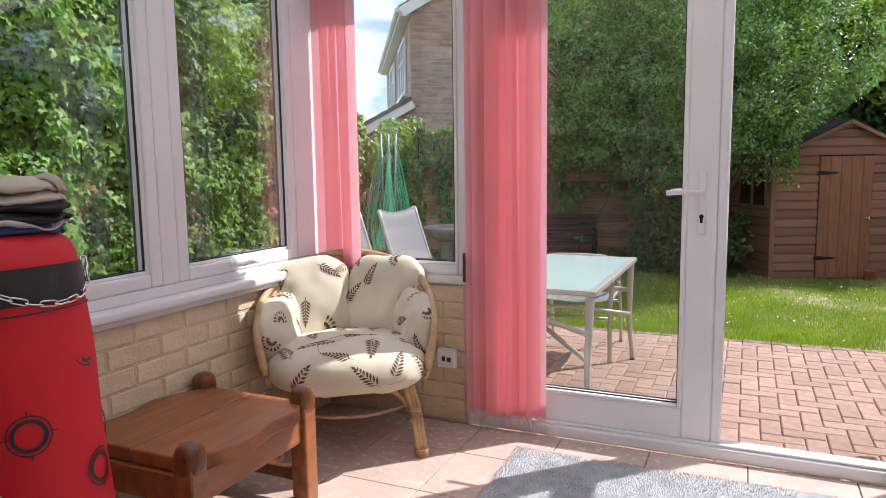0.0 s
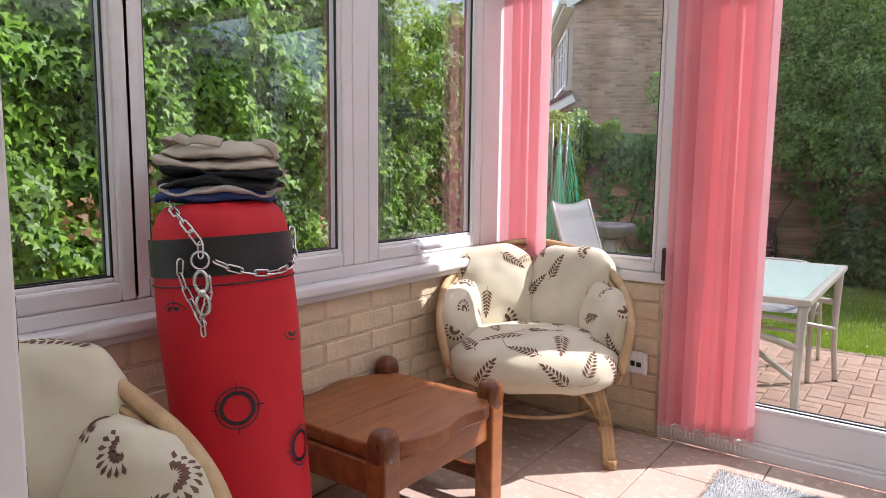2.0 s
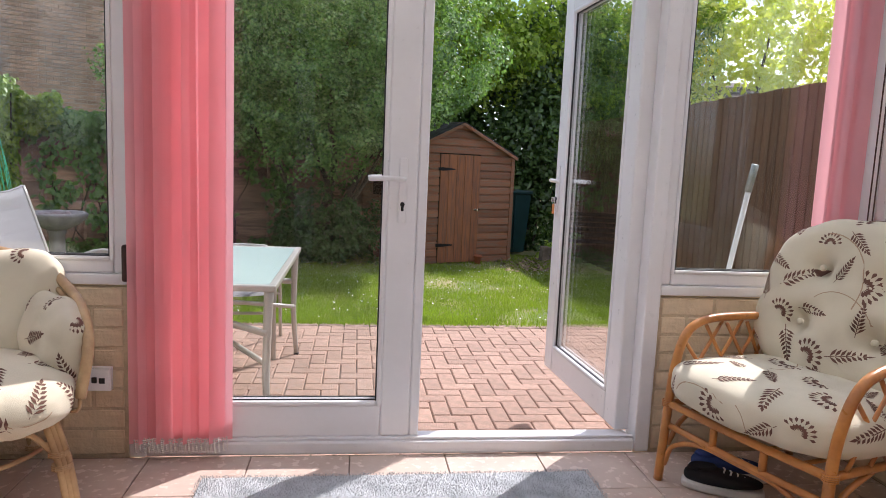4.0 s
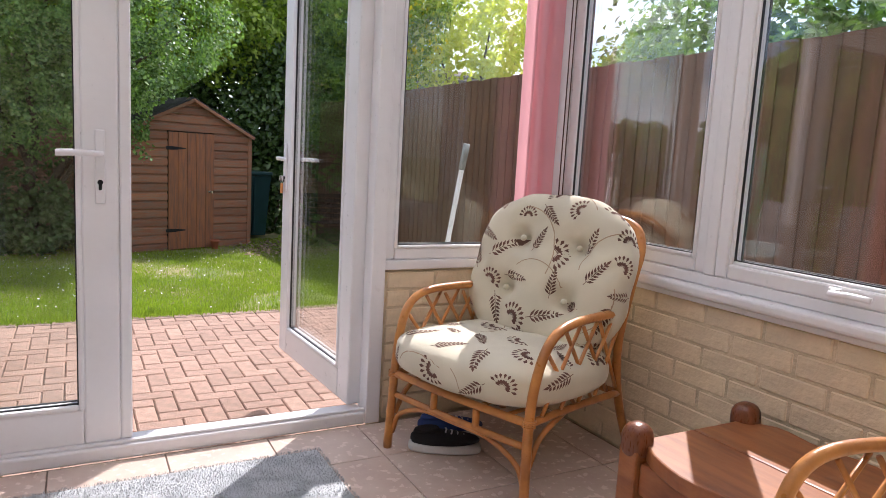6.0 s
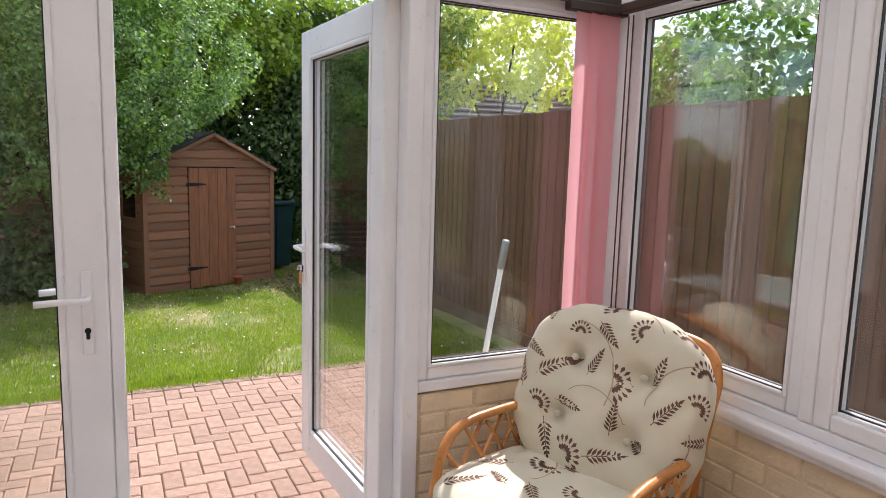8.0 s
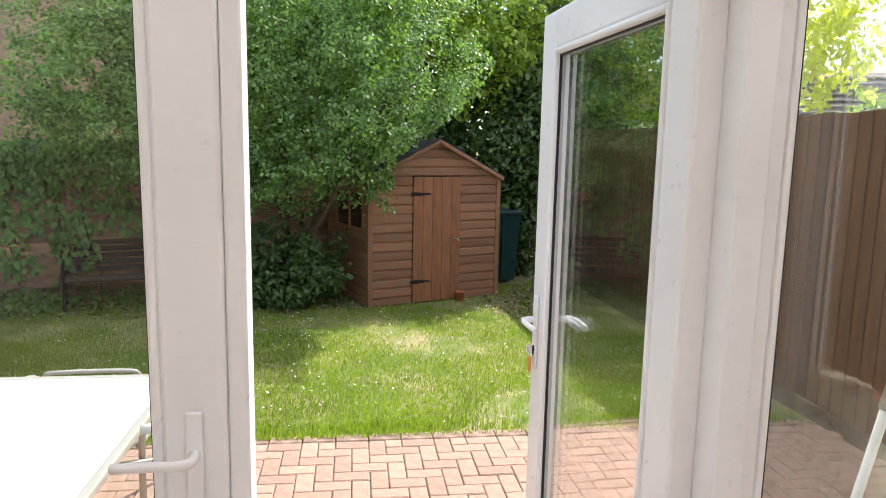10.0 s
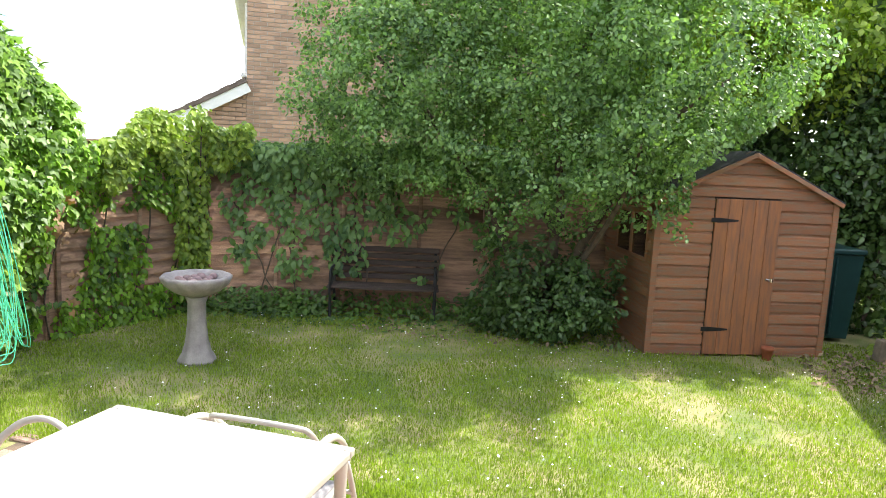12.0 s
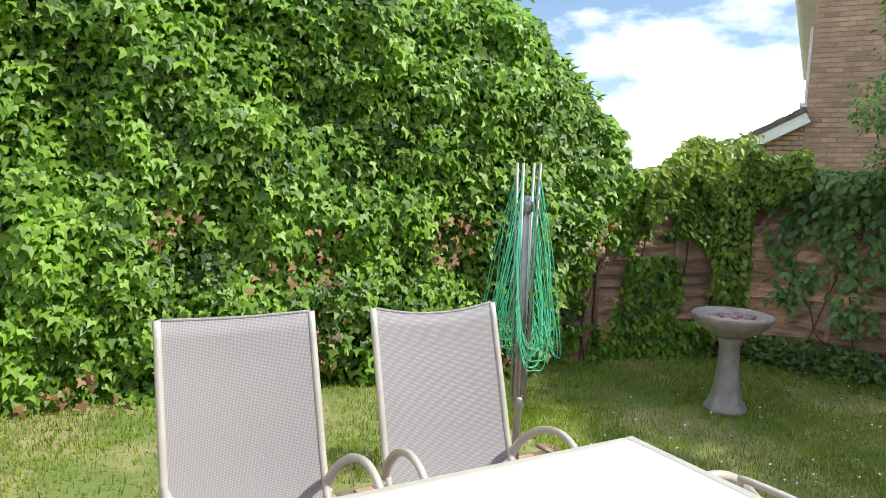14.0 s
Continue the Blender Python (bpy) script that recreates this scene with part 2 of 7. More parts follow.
def scatter(name, shape, faces, P, N, S, mat, parent=None, spin=None, up=None, label=""):
    """Many small copies of one flat shape, joined into one mesh: places P, directions N that they face, sizes S."""
    P, N, S = np.asarray(P, float), np.asarray(N, float), np.asarray(S, float)
    k = len(P)
    N = N / np.linalg.norm(N, axis=1, keepdims=True)
    ref = np.tile((0.0, 0.0, 1.0), (k, 1)) if up is None else np.asarray(up, float)
    ref = np.where(np.abs((ref * N).sum(1, keepdims=True)) > 0.97, np.array([[1.0, 0.03, 0.0]]), ref)
    U = np.cross(ref, N)
    U /= np.linalg.norm(U, axis=1, keepdims=True)
    V = np.cross(N, U)
    w = np.zeros(k) if spin is None else np.asarray(spin)
    c, s = np.cos(w)[:, None], np.sin(w)[:, None]
    U, V = c * U + s * V, c * V - s * U
    sh = np.asarray(shape, float)
    co = P[:, None] + S[:, None, None] * (sh[None, :, 0:1] * U[:, None] + sh[None, :, 1:2] * V[:, None] + sh[None, :, 2:3] * N[:, None])
    m = len(sh)
    loops = np.concatenate([np.array(f) for f in faces])
    sizes = np.array([len(f) for f in faces])
    me = bpy.data.meshes.new(name)
    me.vertices.add(k * m)
    me.vertices.foreach_set("co", co.ravel())
    me.loops.add(k * len(loops))
    me.loops.foreach_set("vertex_index", (loops[None] + m * np.arange(k)[:, None]).ravel().astype(np.int32))
    me.polygons.add(k * len(sizes))
    starts = np.concatenate(([0], np.cumsum(sizes)[:-1]))
    me.polygons.foreach_set("loop_start", (starts[None] + len(loops) * np.arange(k)[:, None]).ravel().astype(np.int32))
    me.update(calc_edges=True)
    me.materials.append(mat)
    ob = new(name, me)
    ob.parent = parent
    if label:
        ob["label"] = label
    return ob


LEAF = ([(0, 0, 0), (0.28, 0.35, 0.06), (0.22, 0.7, 0.05), (0, 1, -0.08), (-0.22, 0.7, 0.05), (-0.28, 0.35, 0.06), (0, 0.5, -0.02)],
        [(0, 1, 6), (1, 2, 6), (2, 3, 6), (3, 4, 6), (4, 5, 6), (5, 0, 6)])
OVAL_LEAF = ([(0, 0, 0), (0.30, 0.28, 0.05), (0.30, 0.70, 0.04), (0, 1, -0.06), (-0.30, 0.70, 0.04), (-0.30, 0.28, 0.05)], [(0, 1, 2, 3), (0, 3, 4, 5)])
SIMPLE_LEAF = ([(0, 0, 0), (0.3, 0.5, 0.08), (0, 1, -0.05), (-0.3, 0.5, 0.08)], [(0, 1, 2), (0, 2, 3)])
IVY_LEAF = ([(0, 0.1, 0), (0.34, -0.12, -0.04), (0.55, 0.28, -0.05), (0.24, 0.42, 0.05), (0, 1.0, -0.12), (-0.24, 0.42, 0.05), (-0.55, 0.28, -0.05), (-0.34, -0.12, -0.04)],
            [(0, 1, 2, 3), (0, 3, 4), (0, 4, 5), (0, 5, 6, 7)])
rng = np.random.default_rng(7)

# ---- conservatory shell ----
XL, XR, YB = -1.66, 1.84, -3.4      # inner faces of the side dwarf walls, back wall
GROUND = -0.20                      # patio level

floor = thing("floor", "pinkish beige ceramic tile floor with brown grout", "floor", kind="structure")
part("floor_bed", boxed((XL - 0.1, YB, -0.14), (XR + 0.1, 0.0, -0.006)), GROUT, floor)


def ceiling_z(y):
    return 2.12 - 0.17 * y


bm = bmesh.new()
prism(bm, [(XL - 0.2, 0.14, ceiling_z(0.14)), (XL - 0.2, YB - 0.1, ceiling_z(YB - 0.1)), (XL - 0.2, YB - 0.1, ceiling_z(YB - 0.1) + 0.03), (XL - 0.2, 0.14, ceiling_z(0.14) + 0.03)], (XR - XL + 0.4, 0, 0))
for i in range(7):
    x = XL - 0.05 + i * (XR - XL + 0.1) / 6
    prism(bm, [(x - 0.03, 0.12, ceiling_z(0.12) - 0.06), (x - 0.03, YB, ceiling_z(YB) - 0.06), (x - 0.03, YB, ceiling_z(YB) - 0.005), (x - 0.03, 0.12, ceiling_z(0.12) - 0.005)], (0.06, 0, 0))
tagged(part("ceiling", bm, POLY), "sloping opal polycarbonate conservatory roof with white bars", "ceiling", kind="structure")
bm = bmesh.new()
box(bm, (XL - 0.2, 0.004, 2.06), (XR + 0.2, 0.12, 2.125), 0.004)
box(bm, (XL - 0.10, -0.03, 2.035), (XR + 0.1, 0.0, 2.085), 0.004)
tagged(part("wall_plate", bm, BROWN_RAIL), "dark brown timber beam above the garden doors", "beam", kind="structure")

def ring(bm, u0, u1, z0, z1, w, d0, d1, put, bevel=0.006, wb=None, wt=None):
    """A rectangular frame of four bars; put maps (u, depth, z) to a place."""
    wb, wt = wb or w, wt or w
    for (a, c, e, f) in ((u0, u0 + w, z0, z1), (u1 - w, u1, z0, z1), (u0 + w, u1 - w, z0, z0 + wb), (u0 + w, u1 - w, z1 - wt, z1)):
        p, q = put(a, d0, e), put(c, d1, f)
        box(bm, p, q, bevel, 2)


# house wall behind
bm = bmesh.new()
box(bm, (XL - 0.3, YB - 0.25, -0.2), (-0.5, YB, 2.95))
box(bm, (0.5, YB - 0.25, -0.2), (XR + 0.3, YB, 2.95))
box(bm, (-0.5, YB - 0.25, 2.1), (0.5, YB, 2.95))
# Added panel, never in view: keeps outside light from entering by the doorway.
box(bm, (-0.5, YB - 0.25, -0.2), (0.5, YB - 0.20, 2.1))
tagged(part("wall_south", bm, CREAM), "cream painted house wall with a closed-off doorway", "wall", kind="structure")
# the house door, standing open into the room
door_1 = thing("door_1", "white panelled house door standing open into the conservatory", "door", pose(-0.50, YB + 0.004, 0, 0, 0, 92.5), kind="structure")
bm = bmesh.new()
ring(bm, 0.0, 0.894, 0.008, 2.05, 0.11, 0.0, 0.040, lambda u, d, z: (u, d, z), 0.003, wb=0.20)
box(bm, (0.11, 0.0, 0.92), (0.784, 0.040, 1.05), 0.003)
part("stiles_and_rails", bm, UPVC, door_1)
for z0, z1 in ((0.208, 0.92), (1.05, 1.94)):
    part("panel", boxed((0.108, 0.012, z0 - 0.002), (0.786, 0.028, z1 + 0.002), 0.002), UPVC, door_1)
part("latch", boxed((0.8935, 0.010, 0.965), (0.898, 0.030, 1.005), 0.001), IRON, door_1)
part("bolt", boxed((0.8935, 0.010, 0.855), (0.898, 0.030, 0.885), 0.001), IRON, door_1)
for side, d in ((-1, 0.0), (1, 0.040)):
    plate = part("handle_plate", boxed((0.812, d, 0.85), (0.848, d + side * 0.006, 1.03), 0.002), IRON, door_1, "black lever handle plate")
    bm = bmesh.new()
    tube(bm, smooth_path([(0.83, d + side * 0.004, 0.985), (0.83, d + side * 0.035, 0.985), (0.81, d + side * 0.045, 0.985), (0.73, d + side * 0.045, 0.985)], 4), 0.008, 8)
    part("lever", bm, IRON, plate, smooth=True)


def dwarf_wall(name, along, a, b, face, outer, top, label):
    """Low brick wall core; the bricks are laid on its inner face later."""
    w = thing(name, label, "wall", kind="structure")
    lo, hi = sorted((face, outer))
    bm = bmesh.new()
    if along == "y":
        box(bm, (lo, a, -0.25), (hi, b, top))
    else:
        box(bm, (a, lo, -0.25), (b, hi, top))
    part("core", bm, MORTAR, w)
    return w


wall_west = dwarf_wall("wall_west", "y", YB, 0.0, XL - 0.012, XL - 0.20, 0.665, "cream painted low brick wall under the windows")
wall_east = dwarf_wall("wall_east", "y", YB, 0.0, XR + 0.012, XR + 0.20, 0.665, "cream painted low brick wall under the windows")
wall_nw = dwarf_wall("wall_north_west", "x", XL - 0.19, -0.925, 0.012, 0.14, 0.625, "cream painted low brick panel beside the garden doors")
wall_ne = dwarf_wall("wall_north_east", "x", 1.062, XR + 0.19, 0.012, 0.14, 0.625, "cream painted low brick panel beside the garden doors")


def glazing(win, u0, u1, z0, z1, depth, put):
    pane = part("pane", boxed(put(u0 - 0.008, depth - 0.011, z0 - 0.008), put(u1 + 0.008, depth + 0.011, z1 + 0.008)), GLASS, win)
    pane.visible_shadow = False
    for side in (-1, 1):
        bm = bmesh.new()
        d = depth + side * 0.016
        ring(bm, u0 - 0.002, u1 + 0.002, z0 - 0.002, z1 + 0.002, 0.006, d - 0.004, d + 0.004, put, 0.0)
        part("gasket", bm, GASKET, win)


def casement(win, u0, u1, z0, z1, put, depth=0.035, opening=True):
    """One light: outer frame, sash, beads, glass. u0..z1 bound the glass."""
    bm = bmesh.new()
    ring(bm, u0 - 0.062, u1 + 0.062, z0 - 0.062, z1 + 0.062, 0.05, depth - 0.035 if opening else depth - 0.02, depth + 0.03, put, 0.008)
    part("sash", bm, UPVC, win)
    bm = bmesh.new()
    ring(bm, u0 - 0.016, u1 + 0.016, z0 - 0.016, z1 + 0.016, 0.016, depth - 0.026, depth + 0.024, put, 0.006)
    part("bead", bm, UPVC, win)
    glazing(win, u0, u1, z0, z1, depth, put)


def wall_windows(name, panes, put, z0, z1, ends, sill_at, label, opening):
    win = thing(name, label, "window", kind="structure")
    bm = bmesh.new()
    edges = [ends[0]] + [v for p in panes for v in p] + [ends[1]]
    for a, b in zip(edges[0::2], edges[1::2]):
        lo, hi = a + (0.062 if a != ends[0] else 0), b - (0.062 if b != ends[1] else 0)
        if hi - lo > 0.004:
            box(bm, put(lo, 0.0, z0 - 0.062), put(hi, 0.07, z1 + 0.062), 0.006, 2)
    box(bm, put(ends[0], 0.0, z0 - 0.10), put(ends[1], 0.07, z0 - 0.062), 0.005, 2)
    box(bm, put(ends[0], 0.0, z1 + 0.062), put(ends[1], 0.07, z1 + 0.10), 0.005, 2)
    part("window_frame", bm, UPVC, win)
    for (u0, u1), o in zip(panes, opening):
        casement(win, u0, u1, z0, z1, put, opening=o)
    if sill_at:
        bm = bmesh.new()
        box(bm, put(ends[0], -0.045, z0 - 0.138), put(ends[1], 0.10, z0 - 0.100), 0.012, 3)
        box(bm, put(ends[0], -0.022, z0 - 0.160), put(ends[1], 0.02, z0 - 0.138), 0.006, 2)
        part("window_sill", bm, UPVC, win)
    return win


WEST = lambda u, d, z: (XL - 0.005 - d, u, z)
EAST = lambda u, d, z: (XR + 0.005 + d, u, z)
NORTH = lambda u, d, z: (u, d, z)
win_w = wall_windows("window_west", [(-3.28, -2.80), (-2.66, -1.84), (-1.74, -1.07), (-0.87, -0.28)], WEST, 0.815, 1.98, (YB, -0.002), True, "white upvc windows of the conservatory over a low wall", (True, True, True, True))
win_e = wall_windows("window_east", [(-3.28, -2.85), (-2.72, -2.02), (-1.88, -1.00), (-0.83, -0.15)], EAST, 0.815, 1.98, (YB, -0.002), True, "white upvc windows of the conservatory over a low wall", (False, False, True, False))
win_nw = wall_windows("window_north_west", [(-1.60, -0.985)], NORTH, 0.735, 1.985, (XL - 0.02, -0.925), False, "white upvc side window beside the garden doors", (False,))
win_ne = wall_windows("window_north_east", [(1.118, 1.785)], NORTH, 0.735, 1.985, (1.062, XR + 0.02), False, "white upvc side window beside the garden doors", (False,))
for name, x0, x1 in (("wall_west_top", XL - 0.16, XL - 0.005), ("wall_east_top", XR + 0.005, XR + 0.16)):
    bm = bmesh.new()
    prism(bm, [(x0, 0.10, 2.083), (x0, YB, 2.083), (x0, YB, ceiling_z(YB) - 0.01), (x0, 0.10, ceiling_z(0.10) - 0.01)], (x1 - x0, 0, 0))
    tagged(part(name, bm, UPVC), "white panel between the windows and the roof", "wall", kind="structure")

# French doors: frame, closed leaf, open leaf
frame_doors = thing("door_frame", "white upvc frame of the garden doors", "door frame", kind="structure")
bm = bmesh.new()
box(bm, (-0.922, -0.012, 0.0), (-0.862, 0.085, 2.058), 0.006, 2)
box(bm, (0.998, -0.012, 0.0), (1.060, 0.085, 2.058), 0.006, 2)
box(bm, (-0.862, -0.010, 1.995), (0.998, 0.083, 2.058), 0.006, 2)
part("jamb", bm, UPVC, frame_doors)
bm = bmesh.new()
box(bm, (-0.862, -0.012, 0.001), (0.998, 0.10, 0.052), 0.008, 2)
box(bm, (-0.862, 0.0, 0.052), (0.998, 0.02, 0.064), 0.004, 2)
part("threshold", bm, UPVC, frame_doors)


def door_leaf(name, width, m, label, keys):
    """A glazed leaf: u runs from the hinge, depth from the room side outwards."""
    d = thing(name, label, "door", m, kind="structure")
    put = lambda u, dd, z: (u, dd, z)
    bm = bmesh.new()
    ring(bm, 0, width, 0.062, 1.99, 0.112, 0.0, 0.062, put, 0.008, wb=0.125)
    part("stiles_and_rails", bm, UPVC, d)
    u0, u1, z0, z1 = 0.128, width - 0.128, 0.203, 1.862
    bm = bmesh.new()
    ring(bm, u0 - 0.018, u1 + 0.018, z0 - 0.018, z1 + 0.018, 0.018, -0.005, 0.067, put, 0.007)
    part("bead", bm, UPVC, d)
    glazing(d, u0, u1, z0, z1, 0.031, put)
    bm = bmesh.new()
    box(bm, (width - 0.004, 0.012, 0.07), (width + 0.003, 0.05, 1.985), 0.002)
    part("lock_strip", bm, CHROME, d)
    uh = width - 0.056
    for side, dd in ((-1, 0.0), (1, 0.062)):
        plate = part("handle_plate", boxed((uh - 0.015, dd, 0.885), (uh + 0.015, dd + side * 0.010, 1.125), 0.006, 3), UPVC, d, "white lock plate with key cylinder", True)
        bm = bmesh.new()
        tube(bm, smooth_path([(uh, dd + side * 0.006, 1.048), (uh, dd + side * 0.04, 1.048), (uh - 0.02, dd + side * 0.052, 1.048), (uh - 0.06, dd + side * 0.054, 1.049), (uh - 0.125, dd + side * 0.05, 1.046)], 4), 0.0105, 10, flat=0.8)
        part("lever", bm, UPVC, plate, smooth=True)
        bm = bmesh.new()
        tube(bm, [(uh, dd + side * 0.008, 0.955), (uh, dd + side * 0.014, 0.955)], 0.0085, 14)
        box(bm, (uh - 0.005, dd + side * 0.009, 0.930), (uh + 0.005, dd + side * 0.014, 0.955), 0.003)
        part("key_cylinder", bm, IRON, plate)
    bm = bmesh.new()
    for z in (0.28, 1.05, 1.80):
        tube(bm, [(-0.008, -0.006, z - 0.055), (-0.008, -0.006, z + 0.055)], 0.011, 12)
    part("hinge", bm, UPVC, d)
    return d


leaf_1 = door_leaf("door_2", 0.955, pose(-0.858, 0.012, 0), "white upvc glazed garden door leaf, closed", False)
bm = bmesh.new()
box(bm, (0.955, 0.004, 0.060), (0.992, 0.070, 1.992), 0.008, 3)
part("meeting_strip", bm, UPVC, leaf_1)
leaf_2 = door_leaf("door_3", 0.90, pose(1.003, 0.062, 0, 0, 0, 93), "white upvc glazed garden door leaf, standing open outwards", True)

# ---- ground ----
def ground_z(x, y):
    """Patio level by the house, the lawn falling a little away from it."""
    t = min(max((y - 2.8) / 4.0, 0), 1)
    return GROUND - 0.015 - 0.09 * t


bm = bmesh.new()
xs = [-900, -200, -60, -25, -12] + [-8 + 0.4 * i for i in range(41)] + [12, 25, 60, 200, 900]
ys = [-900, -200, -60, -25, -10, -5] + [-4 + 0.4 * i for i in range(41)] + [16, 25, 60, 200, 900]
grid = [[bm.verts.new((x, y, ground_z(x, y) + (0.02 * noise.noise((x * 0.9, y * 0.9, 0)) if -8 <= x <= 8 and 3.2 < y < 12 else 0))) for x in xs] for y in ys]
for j in range(len(ys) - 1):
    for i in range(len(xs) - 1):
        if -1.9 < xs[i] < 1.8 and -3.9 < ys[j] < -0.4:
            continue
        bm.faces.new((grid[j][i], grid[j][i + 1], grid[j + 1][i + 1], grid[j + 1][i]))
tagged(part("ground", bm, GRASS_SOIL, smooth=True), "green lawn ground with bare dry patches", "ground", kind="structure")

LAWN = leaf_material("grass_blade", (0.285, 0.365, 0.05), (0.145, 0.20, 0.035), 0.85, 0.4)
n = 340000
gx, gy = rng.uniform(-5.0, 3.2, n), 2.86 + 5.2 * rng.random(n) ** 1.35
left = rng.random(n) < 0.06
gx = np.where(left, rng.uniform(-5.2, -2.95, n), gx)
gy = np.where(left, rng.uniform(-0.5, 3.0, n), gy)
dry = np.array([noise.noise((a * 0.9, b * 0.9, 3)) for a, b in zip(gx, gy)])
keep = rng.random(n) < np.clip(0.88 - 2.1 * np.maximum(dry - 0.0, 0) - 0.15 * (gy > 5.5), 0.25, 1)
gx, gy = gx[keep], gy[keep]
gz = np.array([ground_z(a, b) for a, b in zip(gx, gy)])
k = len(gx)
N = np.stack([rng.normal(0, 1, k), rng.normal(0, 1, k), rng.normal(0.65, 0.3, k)], 1)
blade = scatter("grass", [(-0.11, 0, 0), (0.11, 0, 0), (0.07, 0.65, 0.15), (0.0, 1.0, 0.42)], [(0, 1, 2), (0, 2, 3)], np.stack([gx, gy, gz], 1), N, rng.uniform(0.014, 0.034, k) * (1 + 0.35 * (gy < 3.1)), LAWN)
tagged(blade, "short green grass blades of the lawn", "grass", kind="stuff")
DAISY = material("white_daisy", (0.8, 0.8, 0.76), 0.7, 0.05)
k = 420
dx, dy = rng.uniform(-3.5, 3.0, k), rng.uniform(3.0, 6.6, k)
hexagon = [(math.cos(a * math.pi / 3) * 0.5, math.sin(a * math.pi / 3) * 0.5, 0) for a in range(6)]
dz = np.array([ground_z(a, b) for a, b in zip(dx, dy)]) + 0.045
tagged(scatter("daisies", hexagon, [(0, 1, 2, 3, 4, 5)], np.stack([dx, dy, dz], 1), np.stack([rng.normal(0, 0.4, k), rng.normal(-0.3, 0.4, k), np.ones(k)], 1), rng.uniform(0.010, 0.018, k), DAISY), "small white daisies in the lawn", "flowers", kind="stuff")
part("patio_bed", boxed((-2.92, 0.10, -0.30), (3.42, 2.86, GROUND - 0.012)), SAND)
tagged(bpy.data.objects["patio_bed"], "sand bed under the patio pavers", "pavement", kind="structure")

# ---- right fence: upright feather boards on rails over a gravel board ----
FX, FT = 3.45, 1.86
fence_e = thing("board_fence", "tall brown vertical board fence with gravel board", "fence")
bm = bmesh.new()
box(bm, (FX - 0.02, -4.0, -0.34), (FX + 0.03, 8.3, -0.10), 0.004)
part("gravel_board", bm, material("grey_brown_gravel_board", (0.20, 0.15, 0.11), 0.9, 0.2, 5, 60, 0.4), fence_e)
for z in (0.25, 0.95, 1.62):
    part("rail", boxed((FX + 0.02, -4.0, z), (FX + 0.07, 8.3, z + 0.08), 0.004), FENCE_BROWN, fence_e)
for i in range(5):
    part("post", boxed((FX + 0.02, -3.9 + 3.0 * i, -0.34), (FX + 0.12, -3.8 + 3.0 * i, FT + 0.02), 0.005), FENCE_BROWN, fence_e)
bm = bmesh.new()
prism(bm, [(0.0, 0, 0), (-0.018, 0, 0), (-0.006, 0.135, 0), (0.0, 0.135, 0)], (0, 0, FT + 0.10))
feather = part("fence_board", bm, FENCE_BROWN, fence_e)
feather.location = (FX, -4.0, -0.10)
for i in range(1, 105):
    y = -4.0 + 0.117 * i
    share("fence_board", feather.data, pose(FX - 0.003 * rng.random(), y, -0.10 + 0.006 * math.sin(i * 1.7) - (0.02 if i // 26 % 2 else 0), 0, 0, 0.6 * math.sin(i * 2.3)), fence_e)


# ---- lap panel fences: left and back ----
def lap_fence(name, a, b, z0, top, label):
    """Panels of wavy horizontal boards between posts, from plan point a to b."""
    a, b = Vector((*a, 0)), Vector((*b, 0))
    d = b - a
    f = thing(name, label, "fence", Matrix.Translation((a.x, a.y, z0)) @ pose(0, 0, 0, 0, 0, math.degrees(math.atan2(d.y, d.x))))
    h, n = top - z0, max(1, round(d.length / 1.83))
    w = d.length / n
    for i in range(n + 1):
        part("post", boxed((i * w - 0.045, -0.045, 0), (i * w + 0.045, 0.045, h + 0.05), 0.006), LAP_BOARD, f)
    for i in range(n):
        rows = int(h / 0.12)
        for j in range(rows):
            z = 0.02 + j * (h - 0.02) / rows
            bm = bmesh.new()
            seg = 7
            lo, hi, bl, bh = [], [], [], []
            for s in range(seg + 1):
                x = i * w + 0.045 + (w - 0.09) * s / seg
                wv = 0.014 * math.sin(s * 1.3 + j * 2.1 + i) + 0.006 * math.sin(s * 2.9 + j)
                lo.append(bm.verts.new((x, -0.074, z + wv)))
                hi.append(bm.verts.new((x, -0.006, z + 0.138 + wv * 0.6)))
                bl.append(bm.verts.new((x, -0.044, z + wv)))
                bh.append(bm.verts.new((x, 0.002, z + 0.138 + wv * 0.6)))
            for s in range(seg):
                bm.faces.new((lo[s], lo[s + 1], hi[s + 1], hi[s]))
                bm.faces.new((bl[s], bl[s + 1], bh[s + 1], bh[s]))
                bm.faces.new((lo[s], lo[s + 1], bl[s + 1], bl[s]))
                bm.faces.new((hi[s], hi[s + 1], bh[s + 1], bh[s]))
            part("lap_board", bm, LAP_BOARD, f)
        for x in (i * w + 0.06, i * w + w / 2, i * w + w - 0.06):
            part("batten", boxed((x - 0.02, -0.084, 0.02), (x + 0.02, -0.062, h), 0.004), LAP_BOARD, f)
        part("capping", boxed((i * w + 0.04, -0.05, h - 0.005), (i * w + w - 0.04, 0.03, h + 0.02), 0.004), LAP_BOARD, f)
    return f


CORNER = (-4.35, 6.45)
lap_fence("lap_fence", (-5.35, -1.0), CORNER, -0.30, 1.50, "weathered brown lap panel fence overgrown with ivy")
lap_fence("lap_fence", CORNER, (1.6, 8.95), -0.32, 1.42, "weathered brown lap panel fence with climbing creeper")


